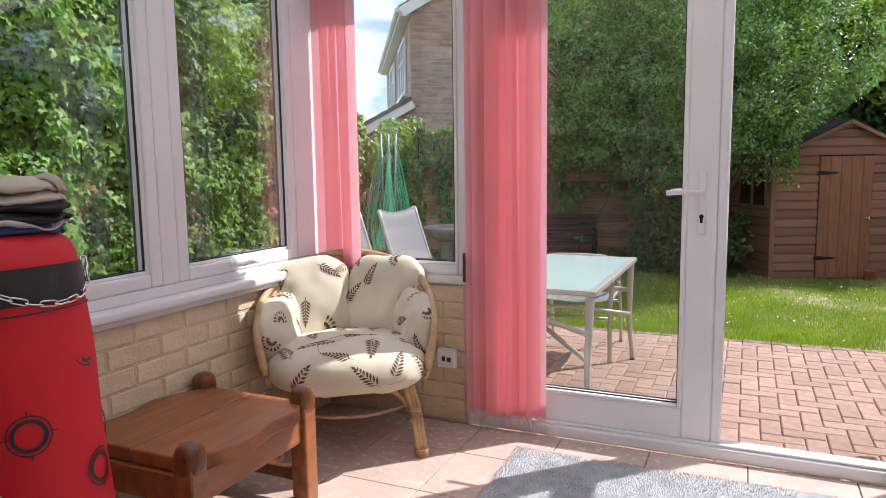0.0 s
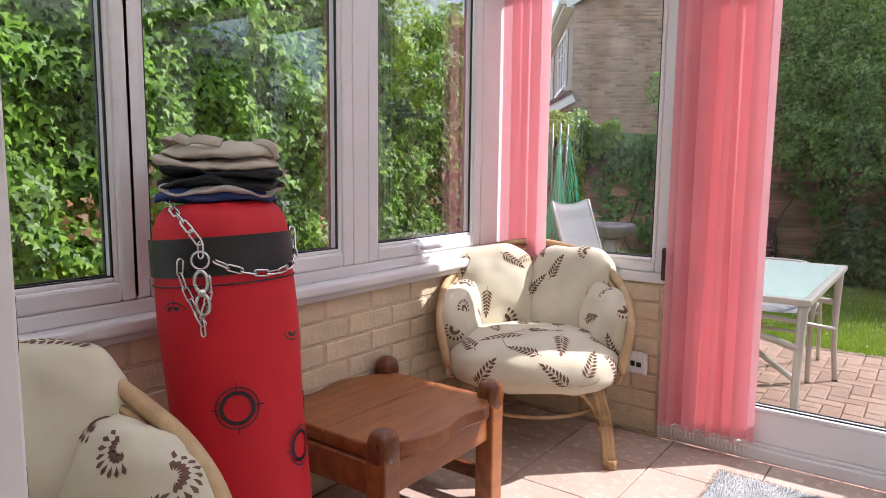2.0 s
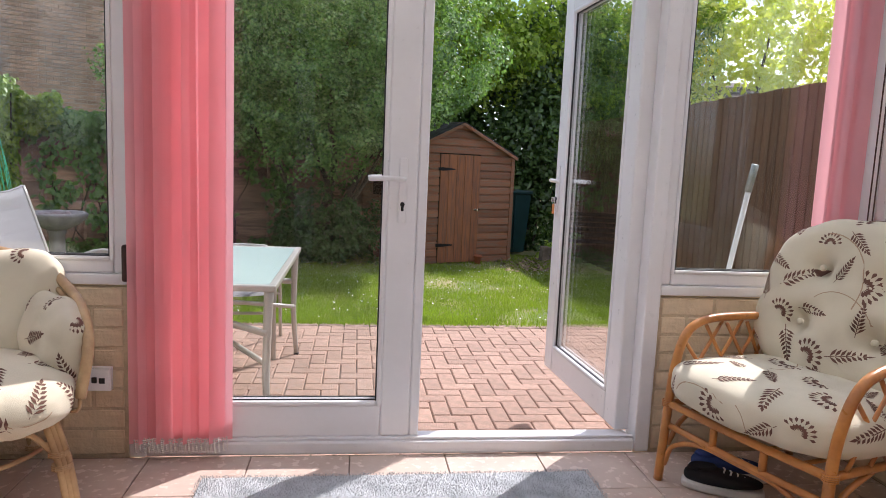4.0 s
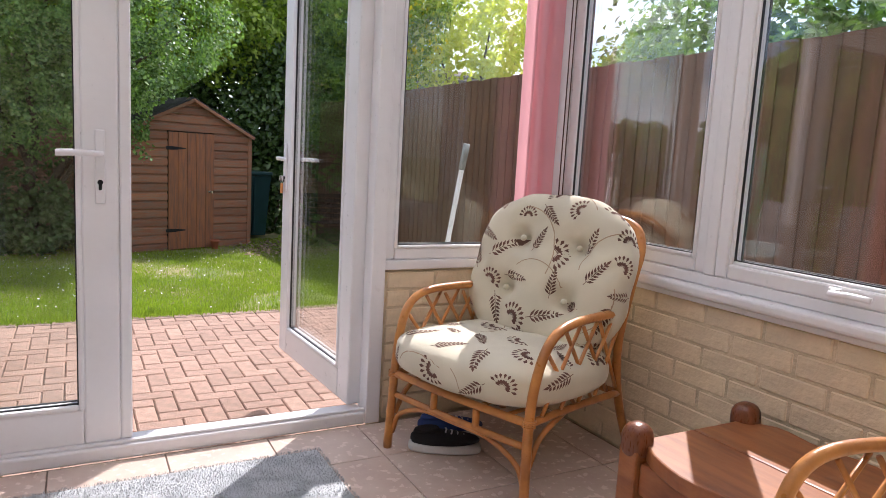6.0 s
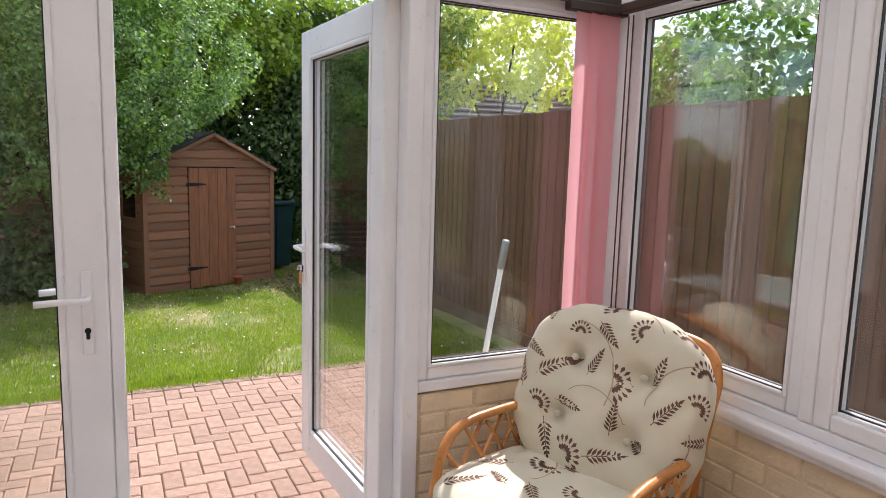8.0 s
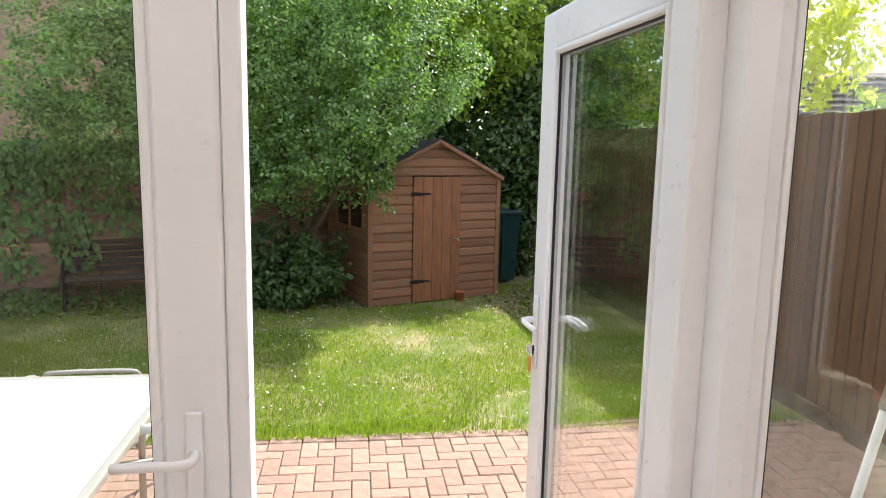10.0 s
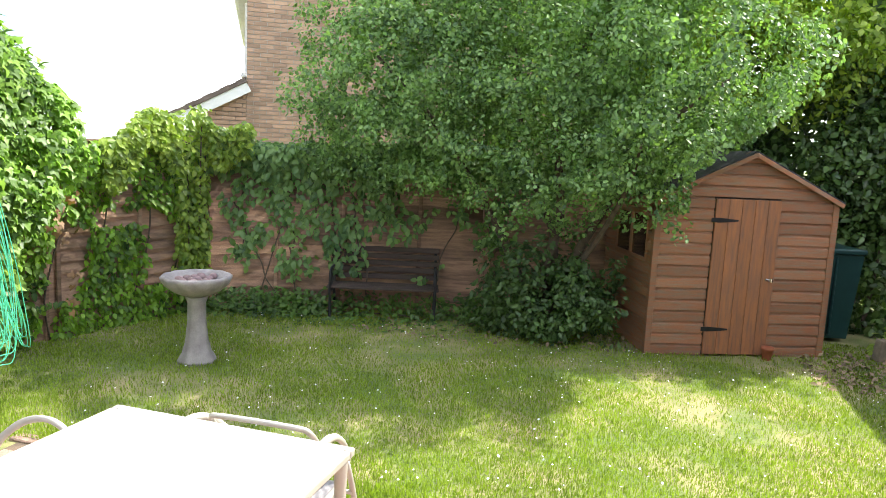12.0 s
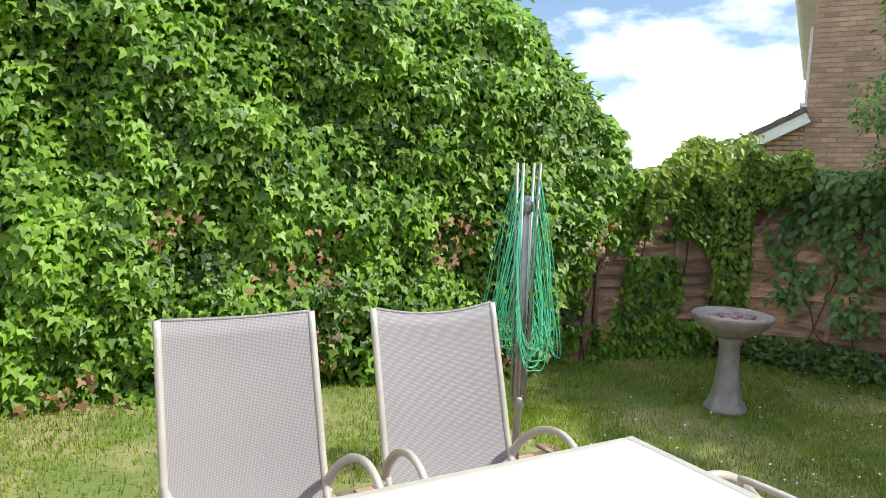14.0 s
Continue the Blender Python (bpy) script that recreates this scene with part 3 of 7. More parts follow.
# ---- garden shed ----
SH = math.degrees(math.atan2(0.68, 1.65))
shed = thing("garden_shed", "small reddish brown wooden shiplap shed with apex roof", "shed", pose(0.487, 6.76, -0.31, 0, 0, SH))
W, D, EAVE, APEX = 1.78, 1.35, 1.56, 1.99
part("shed_core", boxed((0.03, 0.03, 0.0), (W - 0.03, D - 0.03, EAVE - 0.02)), BROWN_RAIL, shed, "dark inner shell")
bm = bmesh.new()
prism(bm, [(0.02, 0, EAVE - 0.02), (W - 0.02, 0, EAVE - 0.02), (W / 2, 0, APEX - 0.03)], (0, D, 0))
bmesh.ops.translate(bm, verts=bm.verts, vec=(0, 0.02, 0))
part("gable_core", bm, BROWN_RAIL, shed, "dark inner gable")
DX0, DX1 = 0.55, 1.22
rows = 16
ph = EAVE / 14
for j in range(19):
    z0, z1 = j * ph, (j + 1) * ph
    if z0 >= APEX - 0.06:
        break
    cut = 0.0 if z0 <= EAVE else (z0 - EAVE) / (APEX - EAVE) * W / 2
    spans = [(0.0 + cut, W - cut)] if z0 > 1.54 else [(0.0, DX0), (DX1, W)]
    for a, b in spans:
        if b - a < 0.08:
            continue
        bm = bmesh.new()
        prism(bm, [(a, 0.0, z0), (a, -0.021, z0 + 0.003), (a, -0.018, z1 - 0.030), (a, -0.002, z1 - 0.012), (a, 0.0, z1)], (b - a, 0, 0))
        if z1 > EAVE:
            for v in bm.verts:
                lim = max(0.0, (v.co.z - EAVE)) / (APEX - EAVE) * W / 2
                v.co.x = min(max(v.co.x, lim), W - lim)
        part("shiplap_board", bm, SHED_BOARD, shed)
    if z1 <= EAVE + 0.01:
        spans = [(0, D)] if not 0.86 < (z0 + z1) / 2 < 1.38 else [(0, 0.16), (1.02, D)]
        for a, b in spans:
            bm = bmesh.new()
            prism(bm, [(0.0, a, z0), (-0.021, a, z0 + 0.003), (-0.018, a, z1 - 0.030), (-0.002, a, z1 - 0.012), (0.0, a, z1)], (0, b - a, 0))
            part("shiplap_board", bm, SHED_BOARD, shed)
for x0, x1, y0, y1 in ((-0.032, 0.03, -0.032, 0.03), (W - 0.03, W + 0.032, -0.032, 0.03)):
    part("corner_trim", boxed((x0, y0, 0), (x1, y1, EAVE), 0.003), SHED_BOARD, shed)
DARK_PANE = glass_material("dim_shed_glass", (0.25, 0.27, 0.28), 0.06, 0.7)
for a, b in ((0.18, 0.57), (0.61, 1.00)):
    w = part("shed_window", boxed((-0.006, a, 0.92), (0.0, b, 1.36)), DARK_PANE, shed, "dark shed window pane")
    bm = bmesh.new()
    ring(bm, a - 0.03, b + 0.03, 0.89, 1.39, 0.035, 0.0, 0.024, lambda u, d, z: (-d, u, z), 0.003)
    part("window_frame", bm, SHED_BOARD, w)
door = part("shed_door", boxed((DX0 + 0.006, -0.018, 0.02), (DX1 - 0.006, 0.004, 1.55)), BROWN_RAIL, shed, "worn shed door of upright boards")
bw = (DX1 - DX0 - 0.012) / 5
for i in range(5):
    part("door_board", boxed((DX0 + 0.006 + i * bw + 0.0015, -0.034, 0.015 + 0.004 * (i % 2)), (DX0 + 0.006 + (i + 1) * bw - 0.0015, -0.018, 1.545), 0.003), SHED_DOOR, door)
for z in (0.27, 1.34):
    bm = bmesh.new()
    prism(bm, [(DX0 - 0.03, -0.039, z - 0.02), (DX0 + 0.04, -0.039, z - 0.024), (DX0 + 0.24, -0.039, z - 0.008), (DX0 + 0.24, -0.039, z + 0.008), (DX0 + 0.04, -0.039, z + 0.024), (DX0 - 0.03, -0.039, z + 0.02)], (0, 0.004, 0))
    part("strap_hinge", bm, IRON, door)
bm = bmesh.new()
box(bm, (DX1 - 0.10, -0.045, 0.76), (DX1 - 0.01, -0.034, 0.785), 0.003)
tube(bm, [(DX1 - 0.04, -0.05, 0.755), (DX1 - 0.04, -0.05, 0.79)], 0.018, 10)
part("padlock_hasp", bm, CHROME, door)
slope = math.atan2(APEX - EAVE, W / 2)
for s in (-1, 1):
    bm = bmesh.new()
    L = (W / 2 + 0.05) / math.cos(slope)
    box(bm, (0, -0.07, 0), (L, D + 0.07, 0.02), 0.003)
    m = Matrix.Translation((W / 2, 0, APEX)) @ Matrix.Rotation(slope if s > 0 else math.pi - slope, 4, "Y")
    if s < 0:
        m = Matrix.Translation((W / 2, 0, APEX)) @ Matrix.Scale(-1, 4, (1, 0, 0)) @ Matrix.Rotation(slope, 4, "Y")
    for v in bm.verts:
        v.co = m @ v.co
    part("roof", bm, FELT, shed, "black felt roof slope")
    bm = bmesh.new()
    box(bm, (0, -0.085, -0.040), (L, -0.07, 0.002), 0.003)
    for v in bm.verts:
        v.co = m @ v.co
    part("barge_board", bm, SHED_BOARD, shed)

# ---- neighbouring brick house ----
HA = 31.8
house = thing("brick_house", "two storey buff brown brick house with gable end", "house", pose(-6.44, 10.48, GROUND, 0, 0, HA))
GW, HL, HE, HR = 7.4, 9.0, 4.75, 6.9     # gable width along x, length along y, eaves, ridge
bm = bmesh.new()
prism(bm, [(0, 0, 0), (GW, 0, 0), (GW, 0, HE), (GW / 2, 0, HR), (0, 0, HE)], (0, HL, 0))
part("wall", bm, HOUSE_MORTAR, house, "brick house wall")


def brick_face(name, parent, x0, x1, z0, z1, inside, mat, skip=0.08):
    """Brick fronts on a plane facing -y, joined in one mesh."""
    V, Fc = [], []
    j = 0
    z = z0
    while z + 0.065 <= z1:
        x = x0 - (0.1125 if j % 2 else 0)
        while x < x1:
            a, b = max(x + 0.005, x0), min(x + 0.220, x1)
            if b - a > 0.03 and inside((a + b) / 2, z + 0.033):
                o = -0.008 - 0.004 * random.random()
                i = len(V)
                V += [(a, 0.02, z), (b, 0.02, z), (b, 0.02, z + 0.065), (a, 0.02, z + 0.065), (a + 0.003, o, z + 0.003), (b - 0.003, o, z + 0.003), (b - 0.003, o, z + 0.062), (a + 0.003, o, z + 0.062)]
                Fc += [(i + 4, i + 5, i + 6, i + 7), (i, i + 1, i + 5, i + 4), (i + 1, i + 2, i + 6, i + 5), (i + 2, i + 3, i + 7, i + 6), (i + 3, i, i + 4, i + 7)]
            x += 0.225
        z += 0.075
        j += 1
    me = bpy.data.meshes.new(name)
    me.from_pydata(V, [], Fc)
    me.materials.append(mat)
    ob = new(name, me)
    ob.parent = parent
    ob["kind"] = "stuff"
    return ob


brick_face("brickwork", house, 0, GW, 1.0, HR, lambda x, z: z < HE + (HR - HE) * (1 - abs(x - GW / 2) / (GW / 2)) - 0.03, HOUSE_BRICK)
rs = math.atan2(HR - HE, GW / 2)
for s in (0, 1):
    bm = bmesh.new()
    L = GW / 2 / math.cos(rs) + 0.35
    box(bm, (-0.24, -0.12, 0), (L - 0.35, HL + 0.2, 0.09), 0.01)
    m = Matrix.Translation((0, 0, HE + 0.02)) @ Matrix.Rotation(-rs, 4, "Y")
    if s:
        m = Matrix.Translation((GW, 0, 0)) @ Matrix.Scale(-1, 4, (1, 0, 0)) @ m
    for v in bm.verts:
        v.co = m @ v.co
    roof = part("roof", bm, ROOF_TILE, house, "brown grey tiled roof slope")
    bm = bmesh.new()
    box(bm, (-0.25, -0.15, -0.16), (L - 0.36, -0.12, 0.05), 0.006)
    for v in bm.verts:
        v.co = m @ v.co
    part("barge_board", bm, WHITE_PAINT, roof, "white gable board")
bm = bmesh.new()
box(bm, (-0.20, -0.1, HE - 0.22), (0.0, HL, HE - 0.19), 0.004)
box(bm, (-0.22, -0.1, HE - 0.22), (-0.19, HL, HE - 0.04), 0.004)
part("eaves_board", bm, WHITE_PAINT, house)
bm = bmesh.new()
tube(bm, [(-0.26, -0.1, HE - 0.10), (-0.26, HL, HE - 0.10)], 0.055, 10)
part("gutter", bm, WHITE_PAINT, house)
for y0, y1 in ((0.9, 2.9), (4.6, 6.6)):
    w = part("window", boxed((-0.02, y0, 3.05), (0.0, y1, 4.3)), glass_material("house_window_glass", (0.3, 0.32, 0.35), 0.1, 0.7), house, "white framed upstairs window")
    bm = bmesh.new()
    put = lambda u, d, z: (-d, u, z)
    ring(bm, y0, y1, 3.05, 4.3, 0.07, 0.0, 0.06, put, 0.005)
    for q in (1 / 3, 2 / 3):
        box(bm, (-0.05, y0 + (y1 - y0) * q - 0.035, 3.1), (-0.0, y0 + (y1 - y0) * q + 0.035, 4.25), 0.004)
    box(bm, (-0.045, y0 + 0.05, 3.85), (-0.0, y1 - 0.05, 3.89), 0.004)
    part("window_frame", bm, UPVC, w)
    part("sill", boxed((-0.12, y0 - 0.05, 2.98), (0.0, y1 + 0.05, 3.05), 0.005), UPVC, w)
# single storey lean-to on its front
bm = bmesh.new()
prism(bm, [(0.0, 0.02, 0), (0.0, 0.02, 2.72), (-2.2, 0.02, 1.53), (-2.2, 0.02, 0)], (0, 5.0, 0))
part("lean_to_wall", bm, HOUSE_MORTAR, house, "brick lean-to wall")
brick_face("brickwork", house, -2.2, 0.0, 0.8, 2.8, lambda x, z: z < 2.66 + x * 0.54, HOUSE_BRICK)
ls = math.atan2(1.19, 2.2)
m = Matrix.Translation((0.0, 0, 2.80)) @ Matrix.Rotation(-ls, 4, "Y")
L = 2.2 / math.cos(ls) + 0.3
for nm, a, b, mt in (("lean_to_roof", (-L, -0.10, 0.0), (0, 5.1, 0.06), ROOF_TILE), ("fascia", (-L, -0.13, -0.17), (0, -0.10, 0.0), WHITE_PAINT)):
    part(nm, boxed(a, b, 0.005, 1, m), mt, house)
bm = bmesh.new()
for i in range(18):
    box(bm, (-L + i * L / 18, -0.16, 0.0), (-L + (i + 1) * L / 18 + 0.02, 0.3, 0.075 + 0.01 * (i % 2)), 0.006, 1, m)
part("edge_tiles", bm, ROOF_TILE, house)

# far bungalow beyond the board fence
bung = thing("bungalow", "pale bungalow with a grey tiled roof beyond the fence", "house", pose(9.6, 14.0, GROUND, 0, 0, -14))
part("wall", boxed((-3.5, 0, 0), (5.5, 6, 2.3)), material("pale_render", (0.62, 0.58, 0.52), 0.9, 0.08, 2, 50, 0.2), bung)
part("fascia", boxed((-3.8, -0.35, 2.25), (5.8, -0.30, 2.45), 0.005), WHITE_PAINT, bung)
for j in range(9):
    bm = bmesh.new()
    for i in range(30):
        box(bm, (-3.8 + i * 0.32, -0.33 + j * 0.34, 2.42 + j * 0.17), (-3.8 + i * 0.32 + 0.31, 0.08 + j * 0.34, 2.46 + j * 0.17 + 0.01 * (i % 2)))
    part("tile_course", bm, material("grey_roof_tile", (0.24, 0.23, 0.23), 0.85, 0.15, 4, 60, 0.4, island=0.3) if j == 0 else bpy.data.materials["grey_roof_tile"], bung)
bm = bmesh.new()
prism(bm, [(-3.8, -0.3, 2.40), (-3.8, 2.9, 4.0), (-3.8, 6.3, 2.40)], (9.6, 0, 0))
part("roof_body", bm, ROOF_TILE, bung)

# ---- foliage ----
def blob_points(n, centre, radii, lumps=0.28, seed=0, shell=0.55, cut=None):
    """Points and outward directions in the outer part of a lumpy mass."""
    r = np.random.default_rng(seed)
    d = r.normal(0, 1, (n, 3))
    d /= np.linalg.norm(d, axis=1, keepdims=True)
    lum = np.array([noise.noise(Vector(v * 2.2) + Vector((seed * 7.1, 0, 0))) + 0.6 * noise.noise(Vector(v * 5.5) + Vector((0, seed * 3.3, 0))) for v in d])
    rad = (shell + (1 - shell) * r.random(n) ** 0.6) * (1 + lumps * lum * 1.6)
    P = np.array(centre) + d * np.array(radii) * rad[:, None]
    if cut is not None:
        k = cut(P)
        P, d = P[k], d[k]
    return P, d


def gaps(P, scale, level, seed):
    """Keeps points where a noise field is dense, which leaves sprays and holes."""
    v = np.array([noise.noise(Vector(p * scale) + Vector((seed, 2 * seed, 0))) for p in P])
    return v > level


def crown(name, parent, n, blobs, size, mat, seed, hole=(2.2, -0.12), droop=0.5, shape=SIMPLE_LEAF, label="", cut=None):
    Ps, Ns = [], []
    total = sum(b[1][0] * b[1][1] + b[1][1] * b[1][2] + b[1][0] * b[1][2] for b in blobs)
    for i, (c, rad) in enumerate(blobs):
        k = int(n * (rad[0] * rad[1] + rad[1] * rad[2] + rad[0] * rad[2]) / total)
        P, d = blob_points(k, c, rad, seed=seed + i, cut=cut)
        keep = gaps(P, hole[0], hole[1], seed + i)
        Ps.append(P[keep])
        Ns.append(d[keep])
    P, N = np.concatenate(Ps), np.concatenate(Ns)
    r = np.random.default_rng(seed)
    k = len(P)
    N = N * 0.6 + r.normal(0, 0.55, (k, 3)) + np.array((0.15, -0.1, 0.35))
    return scatter(name, shape[0], shape[1], P, N, r.uniform(size[0], size[1], k), mat, parent, spin=r.uniform(-1.5, 1.5, k) + math.pi, label=label)


def trunk(parent, pts, r0, r1, name="trunk"):
    bm = bmesh.new()
    path = smooth_path(pts, 5)
    n = len(path)
    tube(bm, path, [r0 + (r1 - r0) * i / (n - 1) for i in range(n)], 8)
    return part(name, bm, BARK, parent, smooth=True)


def tree(name, label, base, stems, n, blobs, size, mat, seed, **kw):
    t = thing(name, label, "tree", Matrix.Translation(base))
    for i, (pts, r0, r1) in enumerate(stems):
        trunk(t, pts, r0, r1, "trunk" if i == 0 else "limb")
    crown("crown", t, n, blobs, size, mat, seed, **kw)
    return t


SHRUB = leaf_material("mid_green_shrub_leaf", (0.25, 0.39, 0.14), (0.035, 0.08, 0.03), 0.55, 0.34)
LIGHT = leaf_material("bright_green_leaf", (0.37, 0.46, 0.08), (0.09, 0.16, 0.03), 0.5, 0.45)
YELLOW = leaf_material("yellow_green_leaf", (0.68, 0.63, 0.25), (0.42, 0.44, 0.16), 0.5, 0.5)
EVERGREEN = leaf_material("dark_evergreen_leaf", (0.12, 0.20, 0.055), (0.025, 0.055, 0.02), 0.35, 0.28)
IVY = leaf_material("ivy_leaf", (0.26, 0.44, 0.045), (0.022, 0.065, 0.014), 0.48, 0.38)
CREEPER = leaf_material("creeper_leaf", (0.21, 0.33, 0.11), (0.06, 0.13, 0.05), 0.45, 0.36)
DRYLEAF = leaf_material("dry_brown_leaf", (0.30, 0.17, 0.07), (0.16, 0.09, 0.05), 0.6, 0.2)

# shrub tree over the bench
tree("shrub_tree", "large spreading green shrub tree beside the shed", (-0.70, 6.95, -0.30),
     [([(0, 0, 0), (0.1, -0.05, 0.6), (0.25, -0.1, 1.3), (0.2, -0.2, 2.2), (0.5, -0.3, 3.2)], 0.07, 0.02),
      ([(0.05, 0, 0), (-0.15, 0.0, 0.6), (-0.5, -0.1, 1.3), (-1.1, -0.3, 2.2), (-1.7, -0.3, 2.8)], 0.06, 0.015),
      ([(0.1, 0.05, 0), (0.35, 0.0, 0.7), (0.7, -0.2, 1.4), (1.1, -0.5, 2.1), (1.7, -0.6, 2.6)], 0.06, 0.015),
      ([(0.0, 0.05, 0), (0.2, 0.1, 0.9), (-0.2, 0.2, 1.9), (-0.4, 0.2, 3.2)], 0.05, 0.015),
      ([(0.1, 0.0, 0.3), (0.6, -0.3, 1.0), (0.9, -0.7, 1.6), (1.0, -1.0, 2.0)], 0.04, 0.01)],
     230000,
     [((-0.2, -0.1, 2.9), (1.7, 1.1, 1.3)), ((-1.45, -0.25, 2.6), (1.25, 0.95, 1.15)), ((1.3, -0.5, 2.7), (1.25, 1.0, 1.2)), ((0.1, -0.55, 1.95), (1.5, 0.7, 0.75)),
      ((0.3, -0.1, 3.7), (1.7, 1.2, 0.9)), ((-1.9, -0.1, 2.05), (0.7, 0.6, 0.6)), ((1.5, -0.7, 1.9), (0.7, 0.5, 0.6)), ((-1.2, 0.2, 3.4), (1.2, 1.0, 0.9))],
     (0.032, 0.056), SHRUB, 11, hole=(3.4, 0.06), shape=OVAL_LEAF, cut=lambda P: ~((P[:, 0] > 1.45) & (P[:, 2] < 1.78 + 0.75 * (P[:, 0] - 1.45))))
# low bush at its foot
b = thing("bush", "dark green leafy bush at the foot of the tree", "bush", Matrix.Translation((-0.62, 6.78, -0.30)))
trunk(b, [(0, 0, 0), (0.05, 0, 0.3), (0.1, 0, 0.7)], 0.03, 0.01, "stem")
crown("leaves", b, 9000, [((0.05, 0, 0.55), (0.62, 0.45, 0.62)), ((0.35, 0.05, 0.3), (0.5, 0.35, 0.4)), ((-0.3, 0.1, 0.3), (0.45, 0.3, 0.35)), ((0.5, 0, 0.6), (0.4, 0.3, 0.4))], (0.05, 0.09), leaf_material("deep_green_bush_leaf", (0.10, 0.18, 0.05), (0.03, 0.06, 0.02), 0.45, 0.25), 31, hole=(2.6, -0.1))
# bright tree rising behind the shrub and shed
tree("tree", "tall bright green tree behind the shed", (2.0, 9.9, -0.3),
     [([(0, 0, 0), (0.1, 0, 1.5), (-0.1, 0, 3.0), (0.1, 0, 4.0)], 0.11, 0.03), ([(0.05, 0, 1.2), (0.7, -0.2, 2.4), (1.2, -0.3, 4.0)], 0.06, 0.02), ([(0, 0, 1.6), (-0.8, -0.2, 2.8), (-1.3, -0.3, 4.0)], 0.06, 0.02)],
     42000, [((-0.4, -0.9, 3.4), (1.4, 0.8, 1.0)), ((0.9, -0.5, 3.8), (1.6, 1.0, 1.1)), ((-1.8, -0.3, 3.9), (1.7, 1.1, 1.0)), ((1.9, -0.2, 2.9), (0.9, 0.8, 1.0)), ((1.6, -0.6, 2.0), (0.6, 0.5, 0.8))], (0.08, 0.14), LIGHT, 51, hole=(1.7, -0.08))
tree("evergreen_tree", "dark glossy evergreen behind the shed", (2.5, 9.4, -0.3),
     [([(0, 0, 0), (0.05, 0, 1.5), (0.0, 0, 3.5)], 0.08, 0.03), ([(0.4, 0.1, 0), (0.5, 0, 1.5), (0.7, 0, 3.0)], 0.05, 0.02)],
     34000, [((0.2, 0, 1.9), (1.3, 0.7, 1.6)), ((-1.8, 0.4, 2.2), (1.6, 0.7, 1.8)), ((0.8, 0.1, 3.2), (1.2, 0.8, 1.2)), ((-3.2, 0.6, 2.6), (1.9, 0.8, 1.6)), ((0.9, 0.6, 1.0), (1.1, 0.5, 1.1))], (0.08, 0.14), EVERGREEN, 71, shape=LEAF, hole=(1.8, -0.6))
tree("yellow_tree", "yellow green leaved tree beyond the board fence", (7.2, 9.8, -0.3),
     [([(0, 0, 0), (0.05, 0, 1.6), (0.0, 0, 2.4), (0.25, 0, 4.0)], 0.07, 0.02), ([(0, 0, 1.7), (-0.5, 0, 2.6), (-0.9, 0.1, 3.6)], 0.045, 0.015), ([(0, 0, 1.9), (0.5, 0, 2.7), (1.0, 0.1, 3.5)], 0.04, 0.015)],
     13000, [((0, 0, 3.9), (1.7, 1.2, 0.8)), ((-0.9, 0, 3.5), (0.9, 0.8, 0.7)), ((1.0, 0, 3.5), (1.0, 0.8, 0.8)), ((0.3, 0, 4.6), (1.6, 1.1, 0.7))], (0.09, 0.16), YELLOW, 91, shape=LEAF, hole=(2.6, 0.06))
tree("tree", "green garden tree beyond the board fence", (10.3, 9.3, -0.3),
     [([(0, 0, 0), (0, 0, 2.0), (0.1, 0, 3.6)], 0.09, 0.03)], 20000, [((0, 0, 2.5), (1.5, 1.2, 0.8)), ((1.2, 0, 3.6), (1.3, 1.2, 1.1)), ((-1.0, 0.4, 2.2), (0.9, 0.8, 0.6))], (0.09, 0.15), LIGHT, 111, hole=(1.8, -0.1))
tree("laburnum_tree", "tree with yellow blossom behind the fence corner", (5.5, 10.2, -0.3),
     [([(0, 0, 0), (0, 0, 2.0), (0.1, 0, 3.6)], 0.07, 0.03)], 12000, [((0, 0, 3.5), (0.9, 0.8, 1.3)), ((0.2, 0, 4.3), (1.0, 0.9, 0.7))], (0.08, 0.13), LIGHT, 131)


# ---- ivy over the left fence ----
def along(t):
    """A place on the line of the left fence; t from 0 at the house to 1 at the corner."""
    return np.stack([-5.35 + 1.0 * t, -1.0 + 7.45 * t], -1)


def hedge_top(y):
    return np.interp(y, [-4, 1.0, 2.6, 3.4, 4.0, 4.5, 5.2], [3.35, 3.3, 3.2, 2.9, 2.42, 1.9, 1.5])


hedge = thing("ivy_hedge", "thick wall of glossy green ivy over the fence", "ivy", Matrix.Identity(4))
n = 80000
y = rng.uniform(-4.5, 4.75, n)
top = hedge_top(y) + 0.10 * np.array([noise.noise((a * 2.1, 0, 9)) for a in y])
q = rng.random(n)
z = -0.28 + (top + 0.28) * q
thin = np.array([noise.noise((a * 0.9, b * 1.2, 1)) for a, b in zip(y, z)])
face = -5.25 + 0.134 * (y + 1.0) + 0.42
lump = np.array([noise.noise((a * 1.2, b * 1.2, 4)) + 0.5 * noise.noise((a * 3.3, b * 3.3, 5)) for a, b in zip(y, z)])
edge = np.clip((top - z) / 0.5, 0, 1)
x = face + 0.26 * lump + 0.10 * (z / 2.5) - 0.35 * (1 - edge) ** 2 - 0.34 * rng.random(n) ** 1.5
keep = (rng.random(n) < np.where((z < 0.35) & (thin > -0.05), 0.45, 1.0)) & (y < 3.75 + 0.75 * np.clip((z - 0.7) / 0.6, 0, 1) + 0.25 * thin)
P = np.stack([x, y, z], 1)[keep]
k = len(P)
Nn = np.stack([np.ones(k), rng.normal(-0.05, 0.6, k), 0.45 + 0.9 * (1 - edge[keep]) + rng.normal(0, 0.35, k)], 1)
